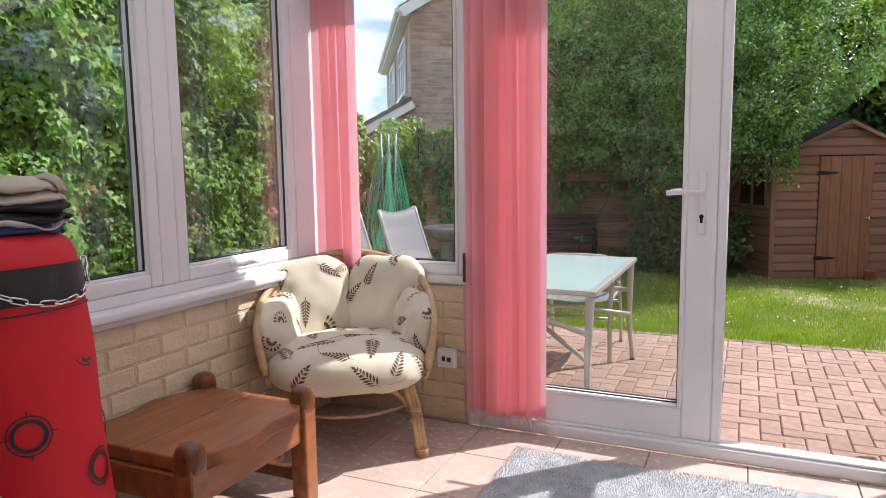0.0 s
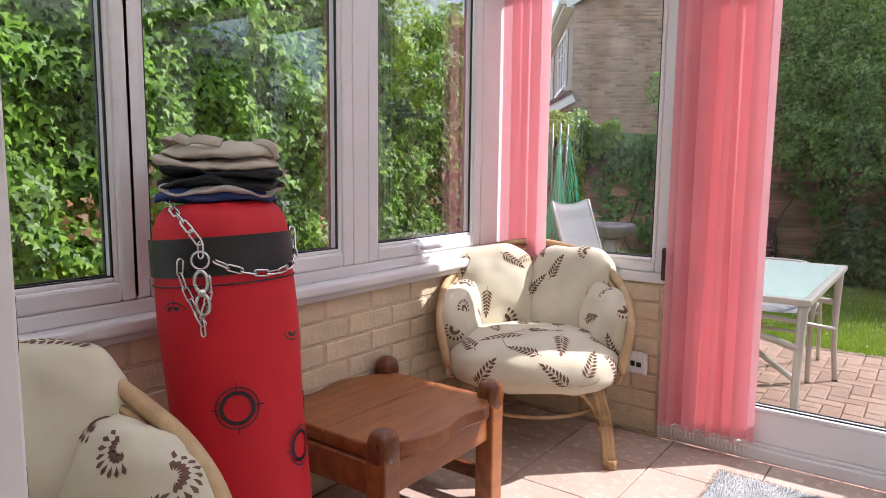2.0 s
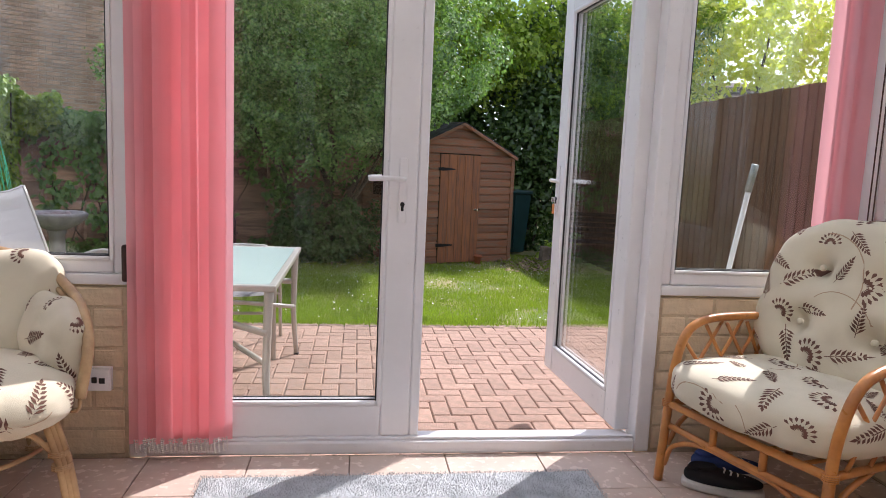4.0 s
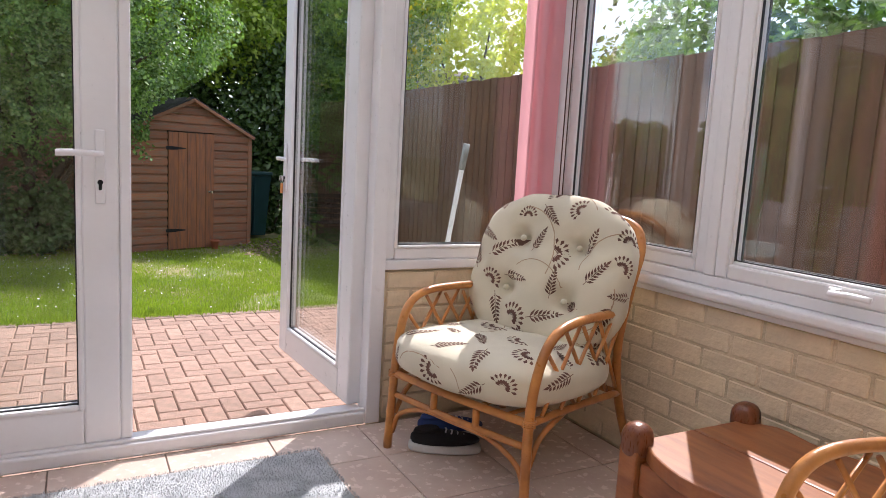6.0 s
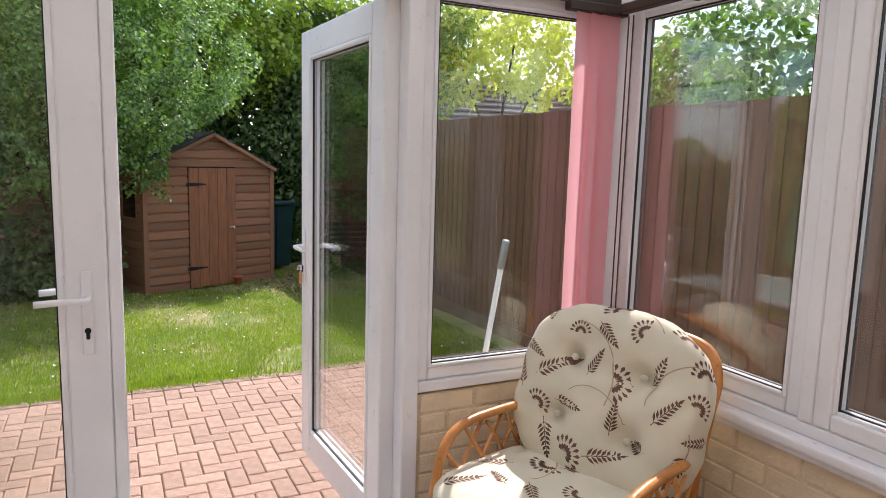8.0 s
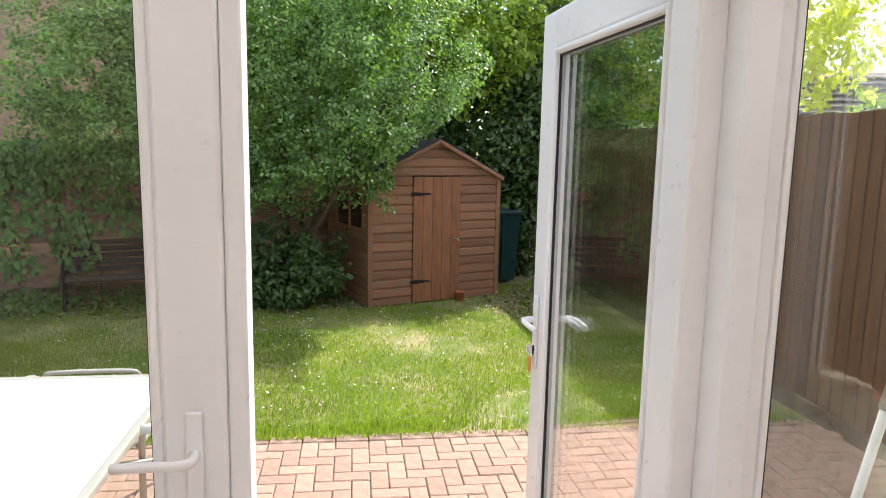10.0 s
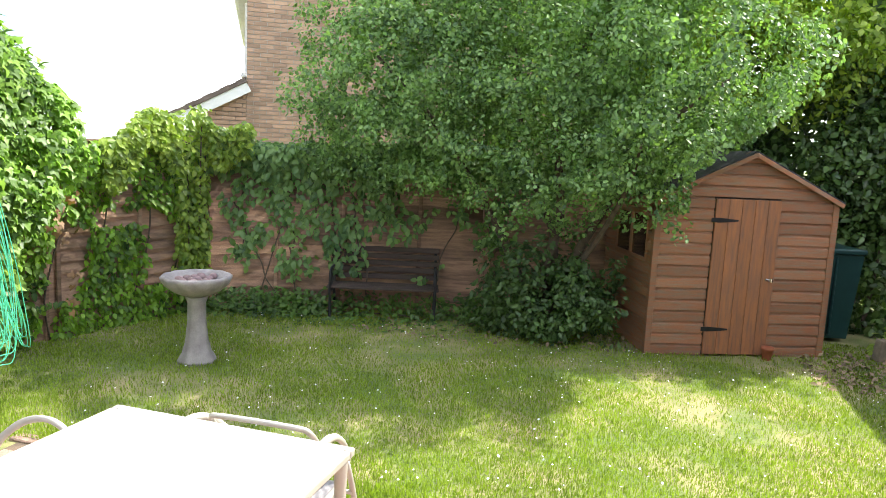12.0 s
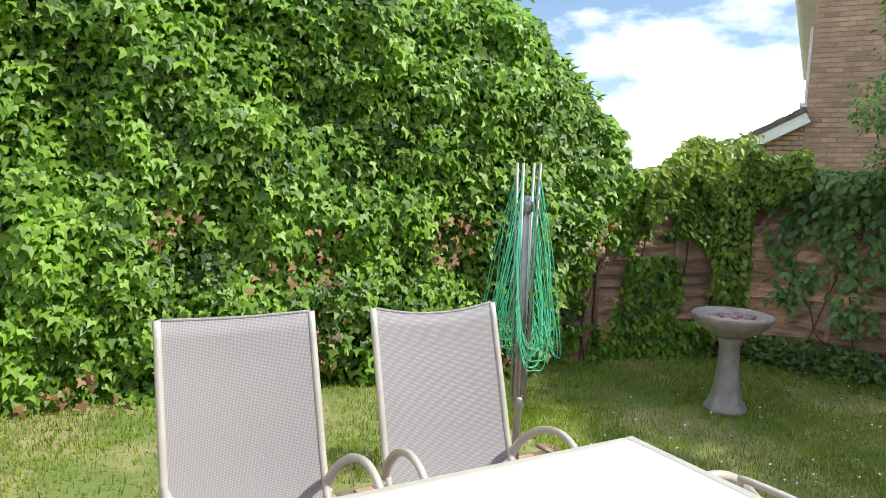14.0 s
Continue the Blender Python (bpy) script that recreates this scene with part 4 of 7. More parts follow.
scatter("ivy_leaves", IVY_LEAF[0], IVY_LEAF[1], P, Nn, rng.uniform(0.042, 0.092, k), IVY, hedge, spin=math.pi + rng.normal(0, 0.5, k))
n2 = 12000
y = rng.uniform(-4.5, 4.6, n2)
top = hedge_top(y)
P = np.stack([-5.25 + 0.134 * (y + 1) + rng.uniform(-0.9, 0.3, n2), y, top - 0.12 + rng.uniform(-0.12, 0.12, n2) + 0.10 * np.array([noise.noise((a * 2.1, 0, 9)) for a in y])], 1)
scatter("ivy_top", IVY_LEAF[0], IVY_LEAF[1], P, np.stack([rng.normal(0.3, 0.5, n2), rng.normal(0, 0.5, n2), np.ones(n2)], 1), rng.uniform(0.06, 0.11, n2), IVY, hedge, spin=rng.uniform(0, 6.28, n2))
# Closed backing body; its dark colour stands in for shade between the leaves.
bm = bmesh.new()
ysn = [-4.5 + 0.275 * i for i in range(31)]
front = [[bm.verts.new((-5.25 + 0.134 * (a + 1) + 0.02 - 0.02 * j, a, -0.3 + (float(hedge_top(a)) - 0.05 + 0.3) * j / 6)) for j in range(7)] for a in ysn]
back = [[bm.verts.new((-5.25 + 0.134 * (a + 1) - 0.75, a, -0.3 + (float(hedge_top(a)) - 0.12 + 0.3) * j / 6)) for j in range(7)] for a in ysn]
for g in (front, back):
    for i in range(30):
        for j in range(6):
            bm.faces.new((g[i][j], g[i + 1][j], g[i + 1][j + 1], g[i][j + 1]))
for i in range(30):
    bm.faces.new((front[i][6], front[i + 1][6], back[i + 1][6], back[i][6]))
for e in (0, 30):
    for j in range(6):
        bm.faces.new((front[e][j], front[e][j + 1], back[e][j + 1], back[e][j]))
part("stem_mass", bm, material("shaded_stem_backing", (0.05, 0.04, 0.025), 0.95, 0.3, 8, 60, 0.8, other=(0.02, 0.022, 0.012)), hedge, "dark backing for stems inside the ivy, shade put into its colour")
k = 1500
y = rng.uniform(-2, 4.4, k)
z = rng.uniform(-0.2, 1.1, k)
g = np.array([noise.noise((a * 1.4, b * 1.6, 6)) for a, b in zip(y, z)]) > 0.12
scatter("dry_leaves", IVY_LEAF[0], IVY_LEAF[1], np.stack([-5.25 + 0.134 * (y + 1) + 0.40 + 0.1 * rng.random(k), y, z], 1)[g], np.stack([np.ones(k), rng.normal(0, 0.6, k), rng.normal(0.2, 0.6, k)], 1)[g], rng.uniform(0.04, 0.08, k)[g], DRYLEAF, hedge, spin=rng.uniform(0, 6, k)[g])

# ---- creepers on the fences and ground ivy ----
BD = Vector((5.95, 2.10, 0)).normalized()
BN = Vector((BD.y, -BD.x, 0))


def creeper(name, label, pts, size, mat, hang, seed, seg_stems=()):
    t = thing(name, label, "creeper", Matrix.Identity(4))
    r = np.random.default_rng(seed)
    P = np.asarray(pts)
    k = len(P)
    N = np.array([hang]) + r.normal(0, 0.45, (k, 3))
    scatter("leaves", LEAF[0], LEAF[1], P, N, r.uniform(size[0], size[1], k), mat, t, spin=math.pi + r.normal(0, 0.7, k))
    for s in seg_stems:
        bm = bmesh.new()
        tube(bm, smooth_path(s, 4), 0.008, 5)
        part("stem", bm, BARK, t)
    return t


# along the top of the back fence, with strands hanging down
pts = []
for i in range(5400):
    s = rng.uniform(0.0, 4.2)
    p = Vector((*CORNER, 0)) + BD * s
    zt = 1.50 + 0.10 * noise.noise((s * 1.7, 0, 2)) - 0.06 * max(0, s - 2.5)
    d = abs(rng.normal(0, 0.145)) * (1.0 + 0.8 * noise.noise((s * 2.2, 5, 2)))
    o = rng.uniform(-0.10, 0.22)
    pts.append((p.x + BN.x * o, p.y + BN.y * o, zt + 0.10 - d - 0.25 * abs(o)))
strands = [(0.45, 1.2), (0.95, 1.35), (1.25, 0.9), (1.45, 1.3), (1.75, 0.6), (2.05, 0.7), (2.9, 0.7), (0.75, 0.6), (3.3, 0.9)]
stems = []
for s0, ln in strands:
    line = []
    for j in range(7):
        s = s0 + 0.13 * noise.noise((s0 * 5, j * 0.6, 0))
        p = Vector((*CORNER, 0)) + BD * s + BN * 0.075
        line.append((p.x, p.y, 1.45 - ln * j / 6))
    stems.append(line)
    for i in range(int(140 * ln)):
        f = rng.random()
        s = s0 + 0.13 * noise.noise((s0 * 5, f * 3.6, 0)) + rng.normal(0, 0.075)
        p = Vector((*CORNER, 0)) + BD * s + BN * rng.uniform(0.07, 0.14)
        pts.append((p.x, p.y, 1.45 - ln * f + rng.normal(0, 0.03)))
for s0, s1, zt in ((0.6, 1.0, 1.2), (1.1, 0.8, 1.35), (1.3, 1.75, 1.0), (1.9, 1.6, 1.3), (2.5, 2.9, 1.1), (0.9, 0.35, 0.9)):
    line = []
    for j in range(8):
        p = Vector((*CORNER, 0)) + BD * (s0 + (s1 - s0) * j / 7 + 0.07 * noise.noise((s0 * 9, j * 0.7, 3))) + BN * 0.088
        line.append((p.x, p.y, -0.28 + (zt + 0.28) * j / 7))
    stems.append(line)
for i in range(1700):
    s, zz = rng.uniform(0.2, 3.4), rng.uniform(0.0, 1.4)
    if noise.noise((s * 2.6, zz * 2.2, 12)) + 0.25 * (zz - 0.7) < 0.16:
        continue
    p = Vector((*CORNER, 0)) + BD * s + BN * rng.uniform(0.06, 0.13)
    pts.append((p.x, p.y, zz))
creeper("creeper", "green creeper trailing over the back fence", pts, (0.06, 0.125), CREEPER, (BN.x, BN.y, 0.5), 3, stems)
# heap over the corner, falling to the ground
pts = []
for i in range(6500):
    f = rng.random()
    a = rng.uniform(-1.3, 0.55)
    c = Vector((CORNER[0], CORNER[1], 0))
    p = c + (BD * a if a > 0 else Vector((0.134, 1, 0)).normalized() * a)
    hgt = 1.92 + 0.22 * noise.noise((a * 2.0, 1, 7)) - 0.25 * abs(a + 0.1)
    drop = 0.42 + 0.25 * noise.noise((a * 3, 3, 1)) if abs(a + 0.22) > 0.22 else 1.9
    zz = hgt - drop * f**0.8
    o = 0.10 + 0.20 * rng.random() + 0.08 * noise.noise((a * 3, zz * 3, 0))
    q = p + Vector((0.75, -0.66, 0)) * o if a < 0 else p + BN * o
    pts.append((q.x, q.y, zz))
creeper("creeper", "bright creeper heaped over the fence corner", pts, (0.05, 0.10), leaf_material("lime_creeper_leaf", (0.34, 0.43, 0.07), (0.07, 0.14, 0.03), 0.4, 0.42), (0.7, -0.6, 0.6), 5, [[(CORNER[0] + 0.14 + dx * z / 1.6, CORNER[1] - 0.30 + dy, z) for z in (-0.28, 0.2, 0.7, 1.2, 1.7)] for dx, dy in ((0.05, 0.0), (-0.04, -0.12), (0.03, 0.1))])
# thin ivy straggling on the left fence near the corner
pts = []
for i in range(7500):
    yy, zz = rng.uniform(3.9, 6.3), rng.uniform(-0.25, 1.5)
    if noise.noise((yy * 1.9, zz * 1.3, 8)) + 0.45 * max(0, 4.6 - yy) - 0.25 * (zz < 0.9) + 0.45 * (zz > 1.15) + 0.3 * (zz < 0.1) < -0.20:
        continue
    pts.append((-4.35 - 0.134 * (6.45 - yy) + rng.uniform(0.06, 0.16), yy, zz))
creeper("ivy", "thin straggling ivy on the lap fence", pts, (0.05, 0.09), IVY, (1, -0.2, 0.4), 6, [[(-4.35 - 0.134 * (6.45 - y0 - 0.12 * math.sin(3 * z + y0)) + 0.095, y0 + 0.12 * math.sin(3 * z + y0), z) for z in (-0.28, 0.1, 0.5, 0.9, 1.3)] for y0 in (4.2, 4.6, 5.0, 5.5, 5.9)])
# ground ivy along the foot of the back fence
pts = []
for i in range(6500):
    s = rng.uniform(-0.2, 6.2)
    o = abs(rng.normal(0, 0.28)) + 0.04
    p = Vector((*CORNER, 0)) + BD * s + BN * o
    if 2.9 > s > 1.35 and o < 0.5 and rng.random() < 0.6:
        continue
    pts.append((p.x, p.y, -0.30 + max(0.02, 0.30 * (1 - o / 0.6)) * rng.random() ** 0.7))
creeper("ground_ivy", "low dark ivy along the foot of the fence", pts, (0.05, 0.09), leaf_material("dark_ground_ivy_leaf", (0.12, 0.22, 0.04), (0.025, 0.06, 0.014), 0.45, 0.3), (0.2, -0.4, 1), 8, [[tuple(Vector((*CORNER, 0)) + BD * s + BN * o + Vector((0, 0, -0.285 + 0.02 * (i % 2)))) for i, (s, o) in enumerate(((s0, 0.1), (s0 + 0.4, 0.22), (s0 + 0.8, 0.16), (s0 + 1.1, 0.34)))] for s0 in (0.1, 1.3, 2.6, 3.9)])

lab = bpy.data.objects["laburnum_tree"]
pts, _ = blob_points(2600, (0, 0, 3.6), (1.0, 0.8, 1.1), seed=140)
pts = pts[gaps(pts, 3.0, 0.08, 5)]
scatter("blossom", LEAF[0], LEAF[1], pts, np.random.default_rng(2).normal(0, 1, (len(pts), 3)) + np.array((0, -0.5, 0)), np.full(len(pts), 0.10), leaf_material("yellow_blossom", (0.80, 0.62, 0.04), (0.55, 0.42, 0.03), 0.6, 0.4), lab, label="hanging yellow blossom")["kind"] = "stuff"
# evergreen undergrowth closing the gap behind shed and fence end
b = thing("laurel_bush", "dark evergreen undergrowth behind the shed", "bush", Matrix.Translation((2.9, 8.9, -0.30)))
trunk(b, [(0, 0, 0), (0.05, 0, 0.5), (0.1, 0, 1.2)], 0.03, 0.01, "stem")
crown("leaves", b, 14000, [((0.2, 0, 0.8), (0.9, 0.45, 1.0)), ((0.1, 0.1, 2.0), (0.9, 0.5, 0.9)), ((-1.6, 0.5, 1.2), (1.3, 0.4, 1.4)), ((0.9, 0.6, 2.4), (0.8, 0.6, 0.9))], (0.08, 0.13), EVERGREEN, 231, shape=LEAF, hole=(1.5, -0.5))

# shrubs in the garden beyond the board fence
for i, (x, y) in enumerate(((6.9, 3.4), (7.3, 0.6), (7.0, -2.2))):
    b = thing("tall_shrub", "tall dark green shrub beyond the board fence", "bush", Matrix.Translation((x, y, -0.30)), group="shrubs beyond the fence")
    trunk(b, [(0, 0, 0), (0.05, 0, 1.0), (0.1, 0, 2.6)], 0.06, 0.02, "stem")
    crown("leaves", b, 9000, [((0, 0, 2.6), (1.0, 1.6, 1.4)), ((0.2, 1.1, 2.2), (0.9, 1.1, 1.1)), ((0.2, -1.1, 2.3), (0.9, 1.1, 1.2))], (0.09, 0.15), SHRUB, 301 + 7 * i, shape=LEAF, hole=(1.6, -0.35))

# ---- soft furnishing and cane helpers ----
CANVAS = material("cream_cotton", (0.67, 0.615, 0.465), 0.92, 0.05, 6, 500, 0.12, sheen=0.2)
PRINT = material("brown_leaf_print", (0.17, 0.085, 0.06), 0.92, 0.15, 9, 300, 0.1)
PRINT_FAINT = material("tan_leaf_print", (0.46, 0.33, 0.22), 0.92, 0.1, 9, 300, 0.1)
CANE = material("honey_cane", (0.58, 0.245, 0.06), 0.32, 0.18, 9, 60, 0.15, other=(0.36, 0.14, 0.04))
PALE_CANE = material("pale_cane", (0.55, 0.38, 0.20), 0.45, 0.18, 9, 60, 0.2, other=(0.36, 0.22, 0.11))
PINE = material("red_brown_pine", (0.34, 0.125, 0.042), 0.36, 0.22, 3, 30, 0.06, other=(0.21, 0.068, 0.026), stretch=(1.5, 10, 6))
DARK_PINE = material("dark_turned_wood", (0.20, 0.066, 0.026), 0.3, 0.2, 6, 40, 0.08, stretch=(6, 6, 1))


def pillow(size, p=3.0, n=14, wrinkle=0.006, seed=0, bend=None, buttons=(), depth=0.03):
    """A stuffed cushion centred on the origin; buttons are (x, z) dents on the -y side."""
    bm = bmesh.new()
    bmesh.ops.create_cube(bm, size=2.0)
    bmesh.ops.subdivide_edges(bm, edges=list(bm.edges), cuts=n, use_grid_fill=True)
    for v in bm.verts:
        c = v.co.normalized()
        r = (abs(c.x) ** p + abs(c.y) ** p + abs(c.z) ** p) ** (-1 / p)
        q = Vector((c.x * r * size[0] / 2, c.y * r * size[1] / 2, c.z * r * size[2] / 2))
        w = noise.noise(q * 7 + Vector((seed, 0, 0))) + 0.6 * noise.noise(q * 17 + Vector((0, seed, 0)))
        q += c * w * wrinkle
        for bx, bz in buttons:
            d2 = (q.x - bx) ** 2 + (q.z - bz) ** 2
            if q.y < 0:
                q.y += depth * math.exp(-d2 / 0.0012) + 0.55 * depth * math.exp(-d2 / 0.010)
        v.co = bend(q) if bend else q
    return bm


def motif(kind, s):
    """Flat outline pieces of one printed sprig, as quads in its own plane."""
    out = []
    if kind == 0:
        for i in range(7):
            y = s * (-0.45 + 0.14 * i)
            ln = s * (0.30 - 0.026 * i)
            for side in (-1, 1):
                a = Vector((0, y))
                tip = a + Vector((side * ln * 0.8, ln * 0.75))
                nrm = Vector((-(tip - a).y, (tip - a).x)).normalized() * s * 0.045
                mid = (a + tip) / 2
                out.append((a, mid + nrm, tip, mid - nrm))
        out.append((Vector((-s * 0.012, -s * 0.6)), Vector((s * 0.012, -s * 0.6)), Vector((s * 0.012, s * 0.5)), Vector((-s * 0.012, s * 0.5))))
        out.append((Vector((0, s * 0.42)), Vector((s * 0.05, s * 0.55)), Vector((0, s * 0.7)), Vector((-s * 0.05, s * 0.55))))
    elif kind == 2:
        for i in range(18):
            a0, a1 = 0.12 * i, 0.12 * (i + 1)
            p, q = [Vector((2.2 * s * (1 - math.cos(a)) * 0.6, 1.1 * s * math.sin(a))) for a in (a0, a1)]
            nrm = Vector((-(q - p).y, (q - p).x)).normalized() * s * 0.016
            out.append((p - nrm, q - nrm, q + nrm, p + nrm))
    else:
        for i in range(9):
            w = math.radians(-80 + 20 * i)
            d = Vector((math.sin(w), math.cos(w)))
            nrm = Vector((d.y, -d.x)) * s * 0.055
            for r0, r1 in ((0.10, 0.30), (0.33, 0.55)):
                a, b = d * s * r0 - Vector((0, s * 0.2)), d * s * r1 - Vector((0, s * 0.2))
                m = a * 0.35 + b * 0.65
                out.append((a, m + nrm, b, m - nrm))
    return out


def prints(ob, count, seed, want, scale=0.085, apart=0.10, mat=None, name="leaf_print"):
    """Printed sprigs laid on a cushion's surface. want tells which way the printed side faces."""
    me = ob.data
    tree = BVHTree.FromPolygons([v.co for v in me.vertices], [p.vertices[:] for p in me.polygons])
    r = random.Random(seed)
    polys = [p for p in me.polygons if p.normal.dot(want) > 0.15]
    chosen, bm = [], bmesh.new()
    for _ in range(count * 60):
        if len(chosen) >= count:
            break
        p = r.choice(polys)
        c = p.center
        if any((c - q).length < apart for q in chosen):
            continue
        chosen.append(c.copy())
        n = p.normal
        u = n.orthogonal().normalized()
        v = n.cross(u)
        w = r.uniform(0, 6.283)
        u, v = u * math.cos(w) + v * math.sin(w), v * math.cos(w) - u * math.sin(w)
        s = scale * r.uniform(0.8, 1.2)
        for quad in motif(2 if name == "vine_print" else r.choice((0, 0, 1)), s):
            ring_pts, ok = [], True
            fine = []
            for a, b in zip(quad, quad[1:] + quad[:1]):
                fine += [a, (a + b) / 2]
            for q in fine:
                g = c + u * q.x + v * q.y
                hit, nn, _, dist = tree.find_nearest(g)
                if hit is None or dist > 0.06 or nn.dot(n) < 0.1:
                    ok = False
                    break
                ring_pts.append(hit + nn * 0.0012)
            if ok:
                mid = Vector(sum((q for q in quad), Vector((0, 0))) / 4)
                hit, nn, _, _ = tree.find_nearest(c + u * mid.x + v * mid.y)
                centre = bm.verts.new(hit + nn * 0.0014)
                vs = [bm.verts.new(q) for q in ring_pts]
                for i in range(len(vs)):
                    bm.faces.new((centre, vs[i], vs[(i + 1) % len(vs)]))
    pr = part(name, bm, mat or PRINT, ob)
    pr["kind"] = "stuff"
    return pr


def soft(name, bm, mat, parent, m=None, label=""):
    ob = part(name, bm, mat, parent, label, smooth=True)
    if m is not None:
        ob.matrix_basis = m
    return ob


def cane(parent, pts, r, name, mat=CANE, steps=5, seg=8):
    bm = bmesh.new()
    tube(bm, smooth_path(pts, steps) if len(pts) > 2 else pts, r, seg)
    return part(name, bm, mat, parent, smooth=True)


def binding(parent, at, axis, r, mat, n=3):
    """A few turns of cane wrapped round a joint."""
    bm = bmesh.new()
    ax = Vector(axis).normalized()
    u = ax.orthogonal().normalized()
    v = ax.cross(u)
    pts = [Vector(at) + ax * (0.006 * k / 10 - 0.006 * n / 2) + r * (math.cos(k * 0.628) * u + math.sin(k * 0.628) * v) for k in range(10 * n + 1)]
    tube(bm, pts, 0.003, 5)
    part("binding", bm, mat, parent)


# ---- high-backed cane armchair ----
def cane_armchair(m, label):
    c = thing("cane_armchair", label, "armchair", m, group="cane armchairs")
    for s in (-1, 1):
        x = 0.295 * s
        cane(c, [(x, 0.0, 0.0), (x * 0.97, 0.01, 0.28), (x * 0.98, 0.03, 0.43), (x, 0.075, 0.53), (x * 1.01, 0.16, 0.572), (x * 1.0, 0.32, 0.578), (x * 0.98, 0.50, 0.570)], 0.0155, "arm_and_leg")
        cane(c, [(x * 0.97, 0.66, 0.0), (x * 0.93, 0.56, 0.25), (x * 0.93, 0.53, 0.45), (x * 0.98, 0.56, 0.66), (x * 0.97, 0.61, 0.80), (x * 0.72, 0.65, 0.875), (0, 0.66, 0.892)], 0.0155, "back_post")
        cane(c, [(x * 0.97, 0.01, 0.285), (x * 0.94, 0.30, 0.275), (x * 0.93, 0.56, 0.26)], 0.013, "side_rail")
        cane(c, [(x * 0.97, 0.02, 0.13), (x * 0.96, 0.08, 0.22), (x * 0.95, 0.20, 0.27)], 0.009, "brace")
        for a, b in ((0.06, 0.24), (0.16, 0.34), (0.26, 0.44), (0.36, 0.50)):
            cane(c, [(x, a, 0.30), (x, b, 0.565)], 0.0065, "lattice", steps=2, seg=6)
            cane(c, [(x * 0.99, b, 0.30), (x * 0.99, a, 0.555 if a > 0.1 else 0.51)], 0.0065, "lattice", steps=2, seg=6)
        binding(c, (x * 0.97, 0.01, 0.285), (0, 0, 1), 0.019, CANE, 4)
        binding(c, (x * 0.98, 0.50, 0.570), (0, 1, 0), 0.019, CANE, 4)
    cane(c, [(-0.287, 0.01, 0.285), (0, 0.0, 0.285), (0.287, 0.01, 0.285)], 0.014, "front_rail")
    cane(c, [(-0.287, 0.015, 0.205), (0, 0.005, 0.205), (0.287, 0.015, 0.205)], 0.012, "front_rail")
    cane(c, [(-0.285, 0.012, 0.06), (-0.25, 0.01, 0.14), (-0.14, 0.008, 0.19), (0, 0.006, 0.195), (0.14, 0.008, 0.19), (0.25, 0.01, 0.14), (0.285, 0.012, 0.06)], 0.009, "brace")
    cane(c, [(-0.09, 0.008, 0.205), (-0.09, 0.008, 0.285)], 0.012, "spindle")
    cane(c, [(0.09, 0.008, 0.205), (0.09, 0.008, 0.285)], 0.012, "spindle")
    cane(c, [(-0.27, 0.56, 0.26), (0, 0.57, 0.26), (0.27, 0.56, 0.26)], 0.013, "rear_rail")
    for i in range(5):
        cane(c, [(-0.2 + 0.1 * i, 0.02, 0.285), (-0.2 + 0.1 * i, 0.56, 0.262)], 0.007, "slat", steps=2, seg=6)
    seat = soft("seat_cushion", pillow((0.64, 0.64, 0.18), 3.2, 14, 0.007, 3), CANVAS, c, pose(0, 0.245, 0.375, -2))
    prints(seat, 28, 5, Vector((0, -0.5, 0.85)), 0.10, 0.10)
    spots = [(-0.13, -0.09), (0.12, -0.10), (-0.11, 0.11), (0.13, 0.10)]
    back = soft("back_cushion", pillow((0.64, 0.19, 0.60), 2.9, 26, 0.010, 8, buttons=spots, depth=0.058), CANVAS, c, pose(0, 0.49, 0.665, -17))
    prints(back, 30, 12, Vector((0, -1, 0.1)), 0.10, 0.095)
    prints(back, 7, 3, Vector((0, -1, 0.1)), 0.11, 0.14, PRINT_FAINT, "vine_print")
    prints(seat, 4, 13, Vector((0, -0.5, 0.85)), 0.11, 0.15, PRINT_FAINT, "vine_print")
    for bx, bz in spots:
        bm = bmesh.new()
        lathe(bm, [(0.002, -0.006), (0.011, -0.004), (0.012, 0.002), (0.006, 0.006), (0.001, 0.007)], 12)
        soft("button", bm, CANVAS, back, pose(bx, -0.050, bz, 90, 0, 0))
    return c


FACE_R = math.degrees(math.atan2(0.47, -0.36)) + 180
cane_armchair(pose(1.095, -0.55, 0, 0, 0, -72) @ Matrix.Diagonal((1.09, 1.04, 1.02, 1)), "honey cane armchair with cream leaf-print cushions in the corner")
cane_armchair(pose(1.05, -1.99, 0, 0, 0, -104), "honey cane armchair with cream leaf-print cushions beside a low table")


